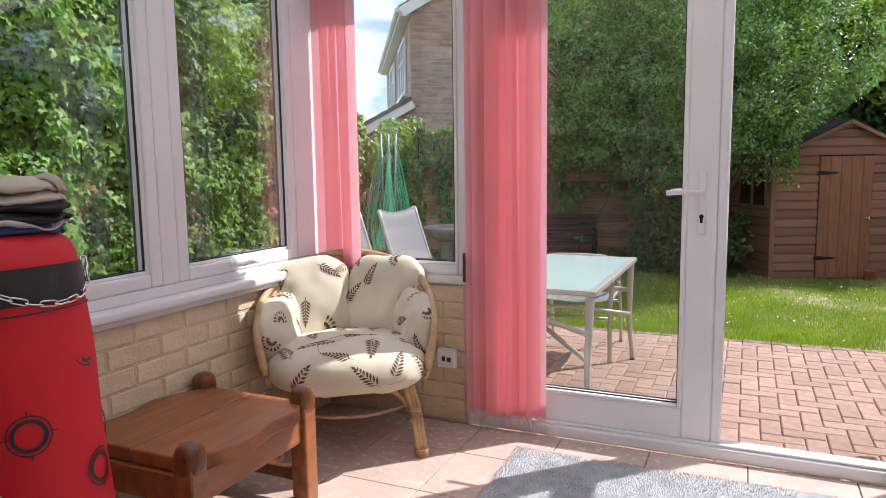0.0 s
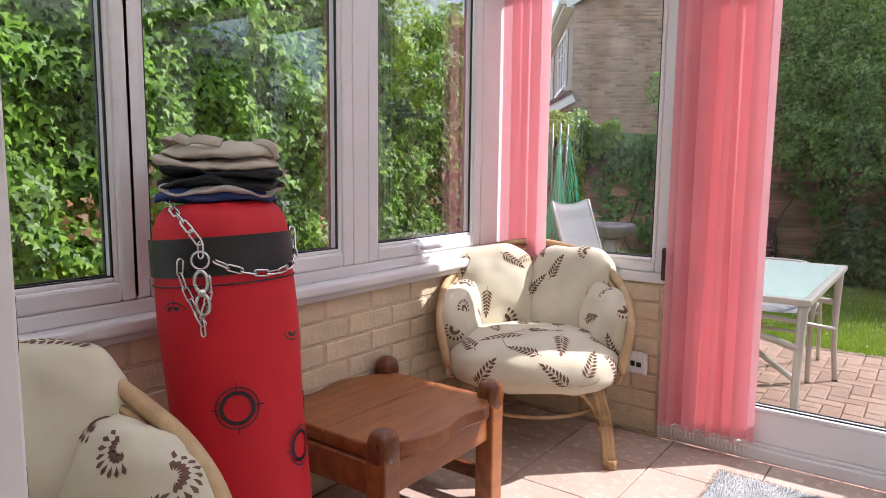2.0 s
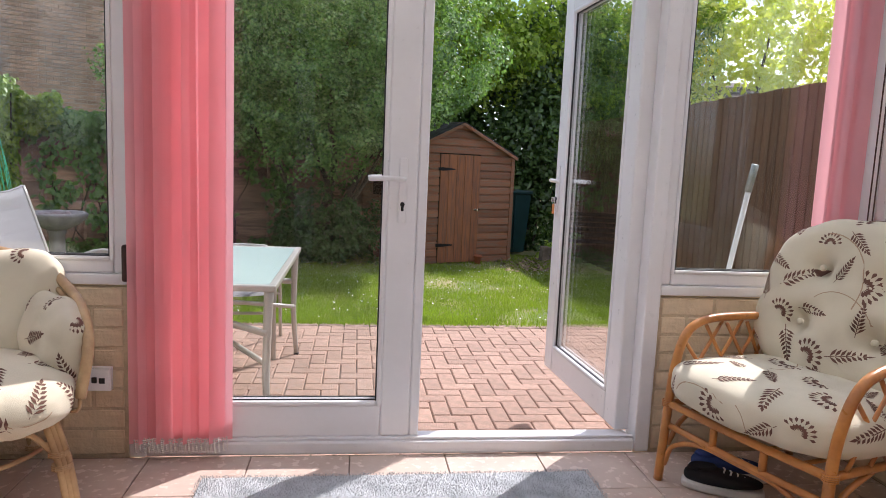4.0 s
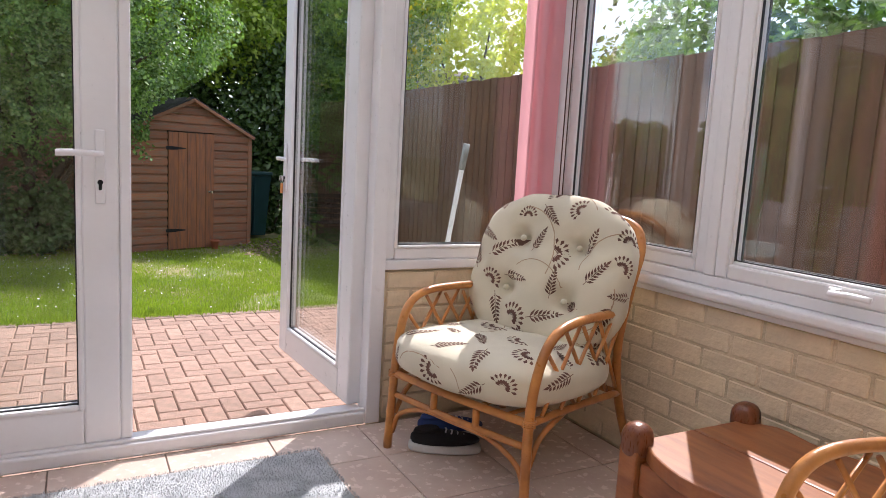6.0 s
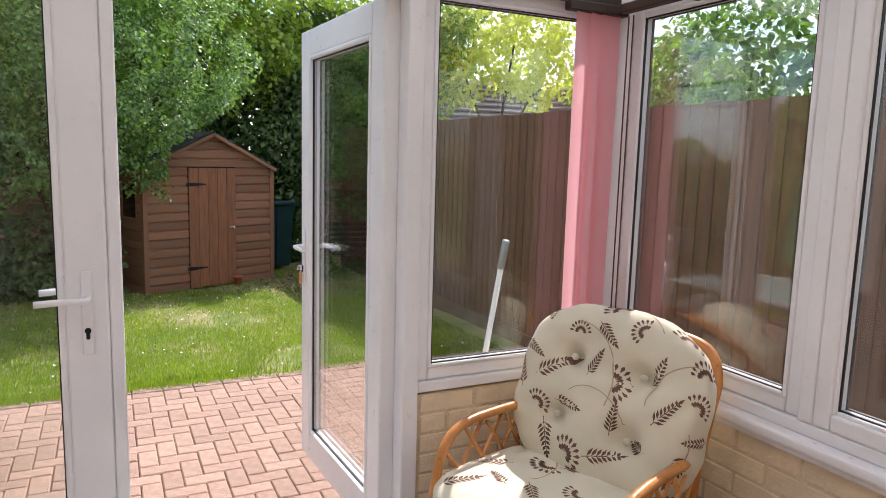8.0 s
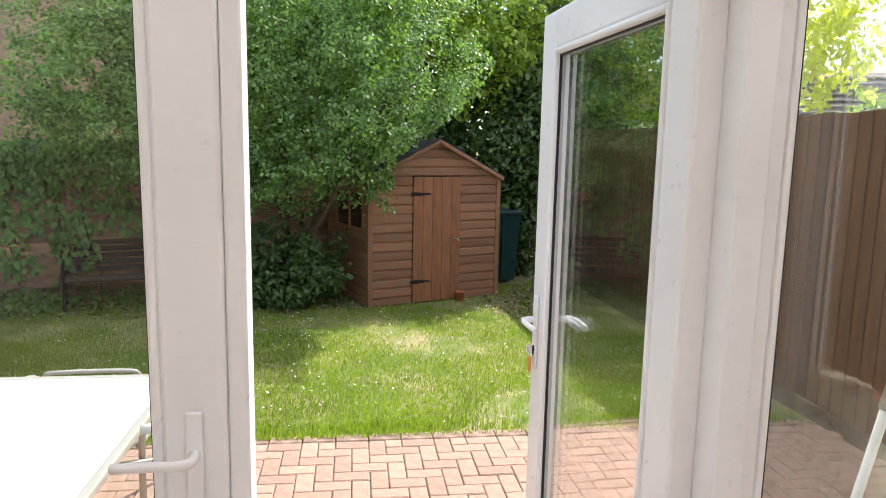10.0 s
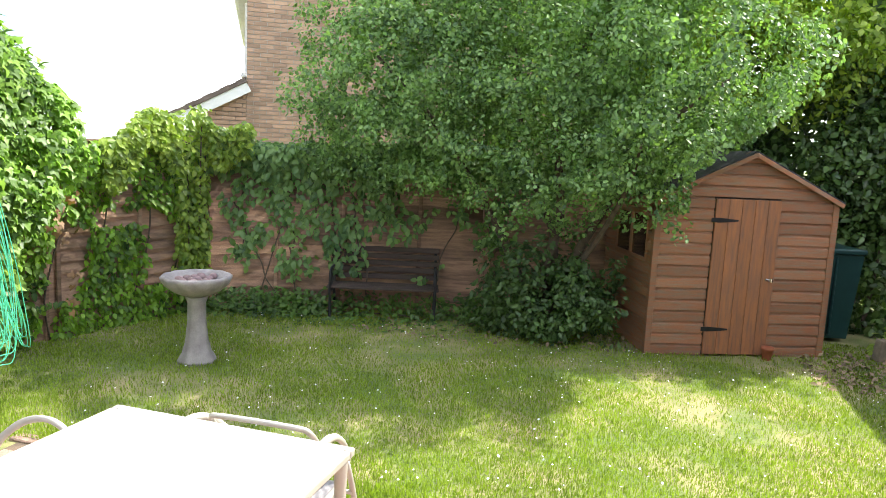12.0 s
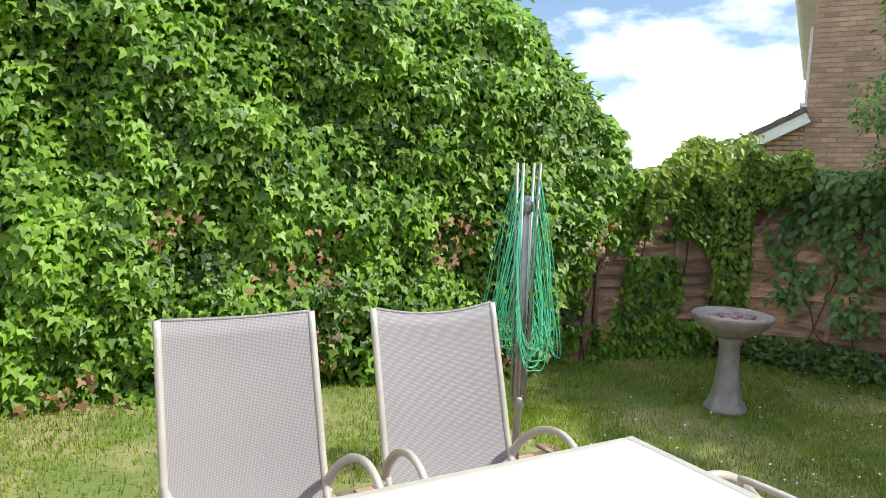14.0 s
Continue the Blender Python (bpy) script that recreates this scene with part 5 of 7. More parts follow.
# ---- tub chair of pale cane ----
def tub_chair(m, label, seed):
    c = thing("tub_chair", label, "armchair", m, group="cane tub chairs")
    rim = [(-0.315, 0.03, 0.36), (-0.345, 0.06, 0.50), (-0.352, 0.14, 0.575), (-0.345, 0.30, 0.63), (-0.27, 0.50, 0.71), (-0.12, 0.60, 0.755), (0, 0.62, 0.765),
           (0.12, 0.60, 0.755), (0.27, 0.50, 0.71), (0.345, 0.30, 0.63), (0.352, 0.14, 0.575), (0.345, 0.06, 0.50), (0.315, 0.03, 0.36)]
    cane(c, rim, 0.017, "rim", PALE_CANE, 5, 8)
    cane(c, [(p[0] * 0.97, p[1] - 0.012, p[2] - 0.032) for p in rim[1:-1]], 0.010, "rim", PALE_CANE, 5, 8)
    base = [(0.29 * math.sin(w), 0.30 - 0.27 * math.cos(w), 0.285) for w in (2 * math.pi * k / 24 for k in range(24))]
    bm = bmesh.new()
    tube(bm, base, 0.014, 8, closed=True)
    part("seat_ring", bm, PALE_CANE, c, smooth=True)
    bm = bmesh.new()
    tube(bm, [(p[0] * 0.92, 0.30 + (p[1] - 0.30) * 0.92, 0.17) for p in base], 0.008, 6, closed=True)
    part("stretcher", bm, PALE_CANE, c, smooth=True)
    for k in range(15):
        w = math.radians(-115 + 230 * k / 14)
        foot = (0.285 * math.sin(w), 0.30 + 0.265 * math.cos(w), 0.285)
        t = (k / 14) * 12
        i = min(int(t), 11)
        f = t - i
        head = [rim[i][q] * (1 - f) + rim[i + 1][q] * f for q in range(3)]
        cane(c, [foot, (head[0] * 0.97, head[1] * 0.98, (foot[2] + head[2]) / 2), head], 0.006, "cane_upright", PALE_CANE, 3, 6)
    for x, y, ang in ((-0.24, 0.08, -1), (0.24, 0.08, 1), (-0.2, 0.50, -1), (0.2, 0.50, 1)):
        out = 0.05 * ang
        back = -0.06 if y < 0.2 else 0.06
        for o in (-0.013, 0.0, 0.013):
            cane(c, [(x + out + o, y + back, 0.0), (x + out * 0.6 + o, y + back * 0.5, 0.16), (x + o, y, 0.285)], 0.0115, "leg", PALE_CANE, 3)
        for z in (0.03, 0.15, 0.19):
            binding(c, (x + out * (1 - z / 0.3), y + back * (1 - z / 0.3), z), (0, 0, 1), 0.028, PALE_CANE, 3)
        if y < 0.2:
            cane(c, [(x + out * 0.6, y + back * 0.5, 0.15), (x * 0.8, y, 0.25), (x * 0.45, y - 0.035, 0.275)], 0.009, "brace", PALE_CANE, 4)
    seat = soft("seat_cushion", pillow((0.655, 0.64, 0.22), 2.6, 16, 0.011, seed), CANVAS, c, pose(0, 0.20, 0.365, -3))
    prints(seat, 24, seed + 1, Vector((0, -0.6, 0.8)), 0.125, 0.12)
    prints(seat, 4, seed + 2, Vector((0, -0.6, 0.8)), 0.12, 0.15, PRINT_FAINT, "vine_print")
    for s in (-1, 1):
        b = soft("back_cushion", pillow((0.37, 0.15, 0.40), 3.4, 18, 0.013, seed + s), CANVAS, c, pose(0.165 * s, 0.465, 0.565, -13, 0, -22 * s))
        prints(b, 7, seed + 7 + s, Vector((0, -1, 0.1)), 0.10, 0.11)
        prints(b, 3, seed + 17 + s, Vector((0, -1, 0.1)), 0.11, 0.14, PRINT_FAINT, "faint_print")
        a = soft("side_cushion", pillow((0.145, 0.42, 0.25), 2.6, 14, 0.016, seed + 3 * s), CANVAS, c, pose(0.285 * s, 0.27, 0.505, 8, 12 * s, 10 * s))
        prints(a, 8, seed + 27 + s, Vector((-s, -0.6, 0.3)), 0.095, 0.10)
    return c


tub_chair(pose(-1.195, -0.575, -0.0, 0, 0, 30), "pale cane tub chair with cream leaf-print cushions in the corner", 4)
tub_chair(pose(-0.93, -2.40, 0, 0, 0, 84), "pale cane tub chair with cream leaf-print cushions beside the punch bag", 9)


# ---- low rustic table ----
def low_table(m, w, d, label, group="low tables"):
    """Top of shaped boards between four stout posts with rounded heads."""
    t = thing("low_table", label, "table", m, group=group)
    for x in (-w / 2, w / 2):
        for y in (-d / 2, d / 2):
            s, q = (1 if x > 0 else -1), (1 if y > 0 else -1)
            leg = part("leg", boxed((x - 0.033, y - 0.033, 0), (x + 0.033, y + 0.033, 0.35), 0.008, 2), PINE, t)
            soft("post_head", pillow((0.080, 0.080, 0.105), 2.6, 8, 0.002, 3), DARK_PINE, leg, Matrix.Translation((x, y, 0.362)))
    for y in (-d / 2, d / 2):
        part("apron", boxed((-w / 2 + 0.033, y - 0.016, 0.225), (w / 2 - 0.033, y + 0.016, 0.315), 0.005, 2), PINE, t)
    for x in (-w / 2, w / 2):
        part("apron", boxed((x - 0.016, -d / 2 + 0.033, 0.225), (x + 0.016, d / 2 - 0.033, 0.315), 0.005, 2), PINE, t)
        part("stretcher", boxed((x - 0.014, -d / 2 + 0.033, 0.07), (x + 0.014, d / 2 - 0.033, 0.115), 0.005, 2), DARK_PINE, t)
    n = 2
    for i in range(n):
        y0, y1 = -d / 2 - 0.045 + (d + 0.09) * i / n + 0.0015, -d / 2 - 0.045 + (d + 0.09) * (i + 1) / n - 0.0015
        steps = 14
        pts = []
        for k in range(steps + 1):
            x = -w / 2 - 0.005 + (w + 0.01) * k / steps
            lo = y0 if i else y0 + 0.052 * (math.exp(-((x + w / 2) / 0.06) ** 2) + math.exp(-((x - w / 2) / 0.06) ** 2)) + 0.012 * math.sin(k * 0.9)
            pts.append((x, lo))
        for k in range(steps, -1, -1):
            x = -w / 2 - 0.005 + (w + 0.01) * k / steps
            hi = y1 if i == 0 else y1 - 0.052 * (math.exp(-((x + w / 2) / 0.06) ** 2) + math.exp(-((x - w / 2) / 0.06) ** 2)) + 0.012 * math.sin(k * 0.9)
            pts.append((x, hi))
        bm = bmesh.new()
        prism(bm, [(a, b, 0.317) for a, b in pts], (0, 0, 0.044))
        bmesh.ops.recalc_face_normals(bm, faces=bm.faces)
        es = [e for e in bm.edges if abs(e.verts[0].co.z - e.verts[1].co.z) < 1e-5]
        bmesh.ops.bevel(bm, geom=es, offset=0.006, segments=2, affect="EDGES", profile=0.5)
        part("top_board", bm, PINE, t)
    return t


low_table(pose(-1.40, -1.15, 0, 0, 0, 90), 0.52, 0.44, "low rustic red-brown pine table with rounded post heads")
low_table(pose(1.53, -1.47, 0, 0, 0, 90), 0.56, 0.44, "low rustic red-brown pine table by the window wall")


# ---- punch bag with chain and folded clothes ----
RED = material("red_canvas", (0.66, 0.010, 0.022), 0.65, 0.05, 4, 250, 0.12)
BLACK = material("black_vinyl", (0.022, 0.023, 0.026), 0.45, 0.1, 6, 120, 0.1)
BAG = pose(-1.345, -1.70, 0, 0.0, -5.5, 0)
bag = thing("punch_bag", "tall red canvas punch bag standing on the floor", "punch bag", BAG)
fold = lambda w, z: 1 + 0.012 * math.sin(3 * w + 9 * z) + 0.010 * noise.noise((math.cos(w) * 2, math.sin(w) * 2, z * 6)) + (0.018 * math.sin(9 * w) if z > 0.93 else 0)
bm = bmesh.new()
lathe(bm, [(0.02, 0.015), (0.13, 0.015), (0.155, 0.03)] + [(0.158 - 0.003 * math.cos(k * 0.7), 0.06 + 0.05 * k) for k in range(18)] + [(0.150, 0.955), (0.138, 0.985), (0.118, 1.003), (0.06, 1.010), (0.01, 1.010)], 48, wob=fold)
body = part("body", bm, RED, bag, smooth=True)
bm = bmesh.new()
rows = []
for z in (0.845, 0.875, 0.905, 0.93):
    rows.append([bm.verts.new((0.1625 * fold(w, z) * math.cos(w), 0.1625 * fold(w, z) * math.sin(w), z)) for w in (2 * math.pi * k / 48 for k in range(48))])
for a, b in zip(rows, rows[1:]):
    for k in range(48):
        bm.faces.new((a[k], a[(k + 1) % 48], b[(k + 1) % 48], b[k]))
part("band", bm, BLACK, bag, "black band round the bag", True)
bm = bmesh.new()
tube(bm, [(0.161 * fold(w, 0.825) * math.cos(w), 0.161 * fold(w, 0.825) * math.sin(w), 0.825) for w in (2 * math.pi * k / 48 for k in range(48))], 0.002, 5, closed=True)
part("seam", bm, BLACK, bag)


def wrap(w0, z0, pts):
    """Flat points laid round the bag's side."""
    out = []
    for a, b in pts:
        w = w0 + a / 0.158
        r = 0.158 * fold(w, z0 + b) + 0.0022
        out.append(Vector((r * math.cos(w), r * math.sin(w), z0 + b)))
    return out


for w0, z0 in ((-0.62, 0.55), (-1.42, 0.745), (0.42, 0.72), (0.40, 0.42), (-1.5, 0.30), (-0.6, 0.20), (1.3, 0.5)):
    bm = bmesh.new()
    for rr, t in ((0.034, 0.0045), (0.046, 0.0016)):
        inner = wrap(w0, z0, [((rr - t) * math.cos(a), (rr - t) * math.sin(a)) for a in (math.pi * k / 16 for k in range(32))])
        outer = wrap(w0, z0, [((rr + t) * math.cos(a), (rr + t) * math.sin(a)) for a in (math.pi * k / 16 for k in range(32))])
        vi, vo = [bm.verts.new(p) for p in inner], [bm.verts.new(p) for p in outer]
        for k in range(32):
            bm.faces.new((vi[k], vi[(k + 1) % 32], vo[(k + 1) % 32], vo[k]))
    for a0 in range(4):
        ca, sa = math.cos(a0 * math.pi / 2), math.sin(a0 * math.pi / 2)
        q = wrap(w0, z0, [(r * ca - o * sa, r * sa + o * ca) for r, o in ((0.04, -0.0014), (0.058, -0.0014), (0.058, 0.0014), (0.04, 0.0014))])
        bm.faces.new([bm.verts.new(p) for p in q])
    part("target_print", bm, BLACK, bag)

chain = thing("chain", "steel hanging chain draped over the punch bag", "chain", BAG)
LINK = bmesh.new()
tube(LINK, [(0.0075 * math.cos(a), 0.0, (0.011 if math.sin(a) > 0 else -0.011) * (abs(math.sin(a)) > 0.01) + 0.0075 * math.sin(a)) for a in (2 * math.pi * k / 16 + 0.1 for k in range(16))], 0.0026, 6, closed=True)
link0 = part("link", LINK, CHROME, chain, smooth=True)


def hang_chain(pts, first=False):
    path = smooth_path(pts, 24)
    dist, last, flip = 0.0, path[0], 0
    for a, b in zip(path, path[1:]):
        dist += (b - a).length
        if dist > 0.029:
            dist = 0
            t = (b - a).normalized()
            q = t.to_track_quat("Z", "Y").to_matrix().to_4x4()
            o = share("link", link0.data, Matrix.Translation(b) @ q @ pose(0, 0, 0, 0, 0, 90 * (flip % 2) + 25), chain)
            flip += 1


on = lambda w, z, o=0.008: tuple((0.158 * fold(w, z) + o) * c for c in (math.cos(w), math.sin(w))) + (z,)
W0 = -0.92
hang_chain([(-0.03, -0.09, 1.018), (-0.0, -0.13, 1.008), on(W0 - 0.15, 0.96, 0.012), on(W0, 0.92, 0.012), on(W0 + 0.02, 0.90, 0.014)])
hang_chain([on(W0 + 0.1, 0.885, 0.014), on(W0 + 0.45, 0.855), on(W0 + 0.9, 0.840), on(W0 + 1.35, 0.850), on(W0 + 1.75, 0.885), on(W0 + 1.95, 0.94)])
hang_chain([on(W0 - 0.25, 0.90, 0.012), on(W0 - 0.28, 0.85, 0.012), on(W0 - 0.14, 0.785, 0.012), on(W0 - 0.06, 0.755, 0.012)])
hang_chain([on(W0 + 0.08, 0.86, 0.012), on(W0 + 0.07, 0.81, 0.014), on(W0 - 0.02, 0.765, 0.014)])
link0.matrix_basis = Matrix.Translation(on(W0 - 0.04, 0.735, 0.012))
c0 = Vector(on(W0, 0.882, 0.012))
ax = Vector((math.cos(W0), math.sin(W0), 0))
sd = ax.cross(Vector((0, 0, 1)))
bm = bmesh.new()
tube(bm, [c0 + 0.019 * (math.cos(a) * sd + math.sin(a) * Vector((0, 0, 1))) for a in (2 * math.pi * k / 20 for k in range(20))], 0.0032, 7, closed=True)
part("ring", bm, CHROME, chain, smooth=True)
for dz in (-0.045, -0.095):
    bm = bmesh.new()
    tube(bm, [c0 + Vector((0, 0, dz)) + ax * 0.006 + 0.014 * math.cos(a) * sd + 0.022 * math.sin(a) * Vector((0, 0, 1)) for a in (2 * math.pi * k / 18 for k in range(18))], 0.0048, 7, closed=True)
    part("swivel_eye", bm, CHROME, chain, smooth=True)
bm = bmesh.new()
tube(bm, [c0 + ax * 0.006 + Vector((0, 0, -0.062)), c0 + ax * 0.006 + Vector((0, 0, -0.078))], 0.010, 10)
part("swivel", bm, CHROME, chain, smooth=True)

TOP = BAG @ Vector((0, 0, 1.01))


def folded(name, label, size, at, turn, mat, seed, layers=2):
    g = thing(name, label, "clothes", Matrix.Translation(TOP + Vector(at)) @ pose(0, 0, 0, 0, 0, turn), group="folded clothes")
    h = size[2] / layers
    for i in range(layers):
        def bend(q, i=i):
            return q + Vector((0, 0, 0.020 * noise.noise((q.x * 7 + seed, q.y * 7, i)) + 0.008 * noise.noise((q.x * 22 + seed, q.y * 22, i)) - 0.45 * (q.x**2 + q.y**2)))
        soft("fold", pillow((size[0] * (1 - 0.05 * i), size[1] * (1 - 0.08 * i), h * 1.25), 2.7, 18, 0.010, seed + i, bend=bend), mat, g, pose(0.008 * math.sin(seed + i), 0.006 * i, h * (i + 0.5)))
    return g


BEIGE = material("beige_cotton", (0.50, 0.44, 0.36), 0.95, 0.1, 8, 400, 0.2)
NAVY = material("blue_cotton", (0.03, 0.06, 0.20), 0.95, 0.1, 8, 400, 0.2)
BLACKC = material("black_cotton", (0.012, 0.012, 0.014), 0.95, 0.1, 8, 400, 0.2)
GREYC = material("pale_grey_cotton", (0.52, 0.47, 0.44), 0.95, 0.1, 8, 400, 0.2)
folded("shirt", "folded blue and grey cloth on the punch bag", (0.27, 0.24, 0.026), (-0.01, 0, 0.004), 35, NAVY, 3, 1)
folded("towel", "folded pale grey cloth on the punch bag", (0.265, 0.235, 0.02), (0.015, 0.005, 0.026), 40, GREYC, 5, 1)
folded("jumper", "folded black garment in the pile", (0.29, 0.24, 0.045), (0, 0.0, 0.042), 38, BLACKC, 7, 2)
folded("trousers", "folded beige garment with belt loops on the pile", (0.28, 0.21, 0.05), (0.005, 0.005, 0.082), 30, BEIGE, 11, 2)
loop_thing = thing("cloth_belt", "crumpled beige cloth belt on the pile", "belt", Matrix.Translation(TOP + Vector((0.0, -0.01, 0.128))))
for k, pts in enumerate([[(-0.10, -0.05, 0.0), (-0.085, -0.07, 0.02), (-0.06, -0.05, 0.012), (-0.045, -0.07, 0.022), (-0.02, -0.055, 0.01), (0.02, -0.06, 0.016), (0.07, -0.03, 0.008)],
                         [(0.07, 0.04, 0.0), (0.10, 0.055, 0.012), (0.125, 0.07, 0.0), (0.115, 0.085, -0.02), (0.09, 0.07, -0.012)]]):
    bm = bmesh.new()
    tube(bm, smooth_path(pts, 5), 0.013, 8, flat=0.25)
    part("strap", bm, BEIGE, loop_thing, smooth=True)

# ---- rug ----
RUG = material("grey_shaggy_pile", (0.54, 0.56, 0.57), 0.95, 0.2, 14, 160, 0.8, other=(0.38, 0.40, 0.41))
rug = thing("rug", "grey shaggy rug on the tiles", "rug", pose(0.06, -0.62, 0.0, 0, 0, 0.5))
part("backing", boxed((-0.68, -0.42, 0.001), (0.68, 0.42, 0.012), 0.005, 2), RUG, rug)
k = 60000
rx, ry = rng.uniform(-0.69, 0.69, k), rng.uniform(-0.43, 0.43, k)
pile = scatter("shag", [(-0.10, 0, 0), (0.10, 0, 0), (0.06, 0.8, 0.3), (-0.04, 1, 0.5)], [(0, 1, 2, 3)], np.stack([rx, ry, np.full(k, 0.010)], 1), np.stack([rng.normal(0, 1, k), rng.normal(0, 1, k), rng.normal(1.1, 0.5, k)], 1), rng.uniform(0.0045, 0.009, k), RUG, rug)
pile["kind"] = "stuff"


# ---- vertical blinds ----
BEAD = material("pearl_bead", (0.72, 0.70, 0.66), 0.3, 0.1, 20, 90, 0.02)


def blind(name, x0, x1, z0, y, n, label, chain_beads):
    b = thing(name, label, "blind", Matrix.Identity(4), group="vertical blinds")
    part("headrail", boxed((x0 - 0.05, y - 0.02, 1.995), (x1 + 0.05, y + 0.02, 2.03), 0.004), BROWN_RAIL, b)
    for i in range(n):
        x = x0 + (x1 - x0) * (i + 0.5) / n
        a = radians(22 + 14 * math.sin(i * 2.3)) if chain_beads else radians(10 + 6 * math.sin(2.1 * i))
        dx, dy = 0.0445 * math.cos(a), 0.0445 * math.sin(a)
        bm = bmesh.new()
        cols = []
        for s in range(7):
            f = s / 6 * 2 - 1
            bow = 0.006 * (1 - f * f)
            cols.append([(x + f * dx - bow * dy / 0.0445, y + f * dy + bow * dx / 0.0445 + 0.003 * math.sin(zz * 3 + i), z0 + zz * (1.995 - z0)) for zz in (0, 0.25, 0.5, 0.75, 1)])
        f0 = [[bm.verts.new(p) for p in c] for c in cols]
        for s in range(6):
            for q in range(4):
                bm.faces.new((f0[s][q], f0[s + 1][q], f0[s + 1][q + 1], f0[s][q + 1]))
        part("slat", bm, PINK, b, smooth=True)
        if chain_beads:
            bm = bmesh.new()
            for e in (-0.55, -0.2, 0.2, 0.55):
                for q in range(7):
                    bmesh.ops.create_icosphere(bm, subdivisions=1, radius=0.0036, matrix=Matrix.Translation((x + e * dx + 0.0006 * q, y + e * dy - 0.010, z0 + 0.016 - 0.0075 * q)))
            for e in (-0.37, 0.0, 0.37):
                for zz in (0.016, -0.029):
                    bmesh.ops.create_icosphere(bm, subdivisions=1, radius=0.0036, matrix=Matrix.Translation((x + e * dx, y + e * dy - 0.010, z0 + zz - 0.004)))
            part("bead_chain", bm, BEAD, b)
    return b


blind("vertical_blind", -0.875, -0.575, 0.075, -0.055, 10, "bunched coral pink vertical blind with beaded hem beside the door", True)
blind("vertical_blind", -1.635, -1.45, 0.70, -0.065, 4, "bunched pink vertical blind in the window corner", False)
blind("vertical_blind", 1.635, 1.81, 0.70, -0.055, 3, "bunched pink vertical blind in the window corner", False)
cordm = material("brown_bead_cord", (0.07, 0.035, 0.03), 0.5, 0.1)
cord = thing("pull_chain", "brown beaded blind cord with a weight", "blind cord", Matrix.Identity(4))
for o in (0.0, 0.022):
    bm = bmesh.new()
    for q in range(150):
        z = 0.68 + q * 0.0088
        bmesh.ops.create_icosphere(bm, subdivisions=1, radius=0.0028, matrix=Matrix.Translation((-0.905 + o + 0.004 * math.sin(q * 0.03), -0.04, z)))
    part("bead_string", bm, cordm, cord)
part("weight", boxed((-0.925, -0.055, 0.655), (-0.885, -0.03, 0.785), 0.008, 2), cordm, cord)
bm = bmesh.new()
tube(bm, [(1.835 - 0.01, -0.10, 0.72), (1.835 - 0.01, -0.10, 1.99)], 0.003, 6)
tube(bm, [(1.835 - 0.01, -0.125, 0.72), (1.835 - 0.01, -0.125, 1.99)], 0.003, 6)
tagged(part("pull_chain", bm, cordm), "brown blind cord in the window corner", "blind cord")

# ---- socket, handles, keys, shoes ----
s = thing("wall_socket", "white plastic wall socket on the low brick panel", "socket", pose(-1.015, -0.006, 0.30))
part("back_box", boxed((-0.043, -0.028, -0.043), (0.043, 0.0, 0.043), 0.004, 2), UPVC, s)
part("face_plate", boxed((-0.040, -0.036, -0.040), (0.040, -0.028, 0.040), 0.004, 2), UPVC, s)
part("switch", boxed((-0.018, -0.040, -0.010), (0.0, -0.036, 0.012), 0.002), GASKET, s)
part("socket_hole", boxed((0.006, -0.038, -0.012), (0.026, -0.0355, 0.008), 0.001), GASKET, s)


def window_handle(m, label):
    h = thing("window_handle", label, "handle", m, group="window handles")
    part("base", boxed((-0.018, -0.014, -0.012), (0.018, 0, 0.012), 0.004, 2), UPVC, h)
    bm = bmesh.new()
    tube(bm, smooth_path([(0, -0.01, 0), (0, -0.03, 0), (0.02, -0.04, 0), (0.06, -0.04, 0.002), (0.115, -0.034, 0.0)], 4), [0.010] * 17, 8, flat=0.7)
    part("lever", bm, UPVC, h, smooth=True)
    return h


window_handle(pose(XL + 0.0, -0.66, 0.785, 0, 0, 90), "white window handle on the lower sash")
window_handle(pose(XL + 0.0, -1.48, 0.785, 0, 0, 90), "white window handle on the lower sash")
window_handle(pose(XR - 0.0, -1.36, 0.785, 0, 0, -90), "white window handle on the lower sash")
keys = thing("door_keys", "small keys with an orange tag in the door lock", "keys", leaf_2.matrix_basis @ pose(0.844, 0.076, 0.952))
bm = bmesh.new()
tube(bm, [(0.012 * math.cos(a), 0.010, -0.012 + 0.012 * math.sin(a)) for a in (2 * math.pi * k / 14 for k in range(14))], 0.0013, 5, closed=True)
part("key_ring", bm, CHROME, keys)
part("key", boxed((-0.004, 0.0, -0.012), (0.004, 0.022, 0.012), 0.002), CHROME, keys)
part("tag", boxed((-0.013, 0.006, -0.075), (0.013, 0.012, -0.026), 0.004, 2), material("orange_plastic", (0.65, 0.25, 0.08), 0.4, 0.1), keys)

SHOE_SOLE = material("pale_rubber_sole", (0.62, 0.62, 0.60), 0.7, 0.08)


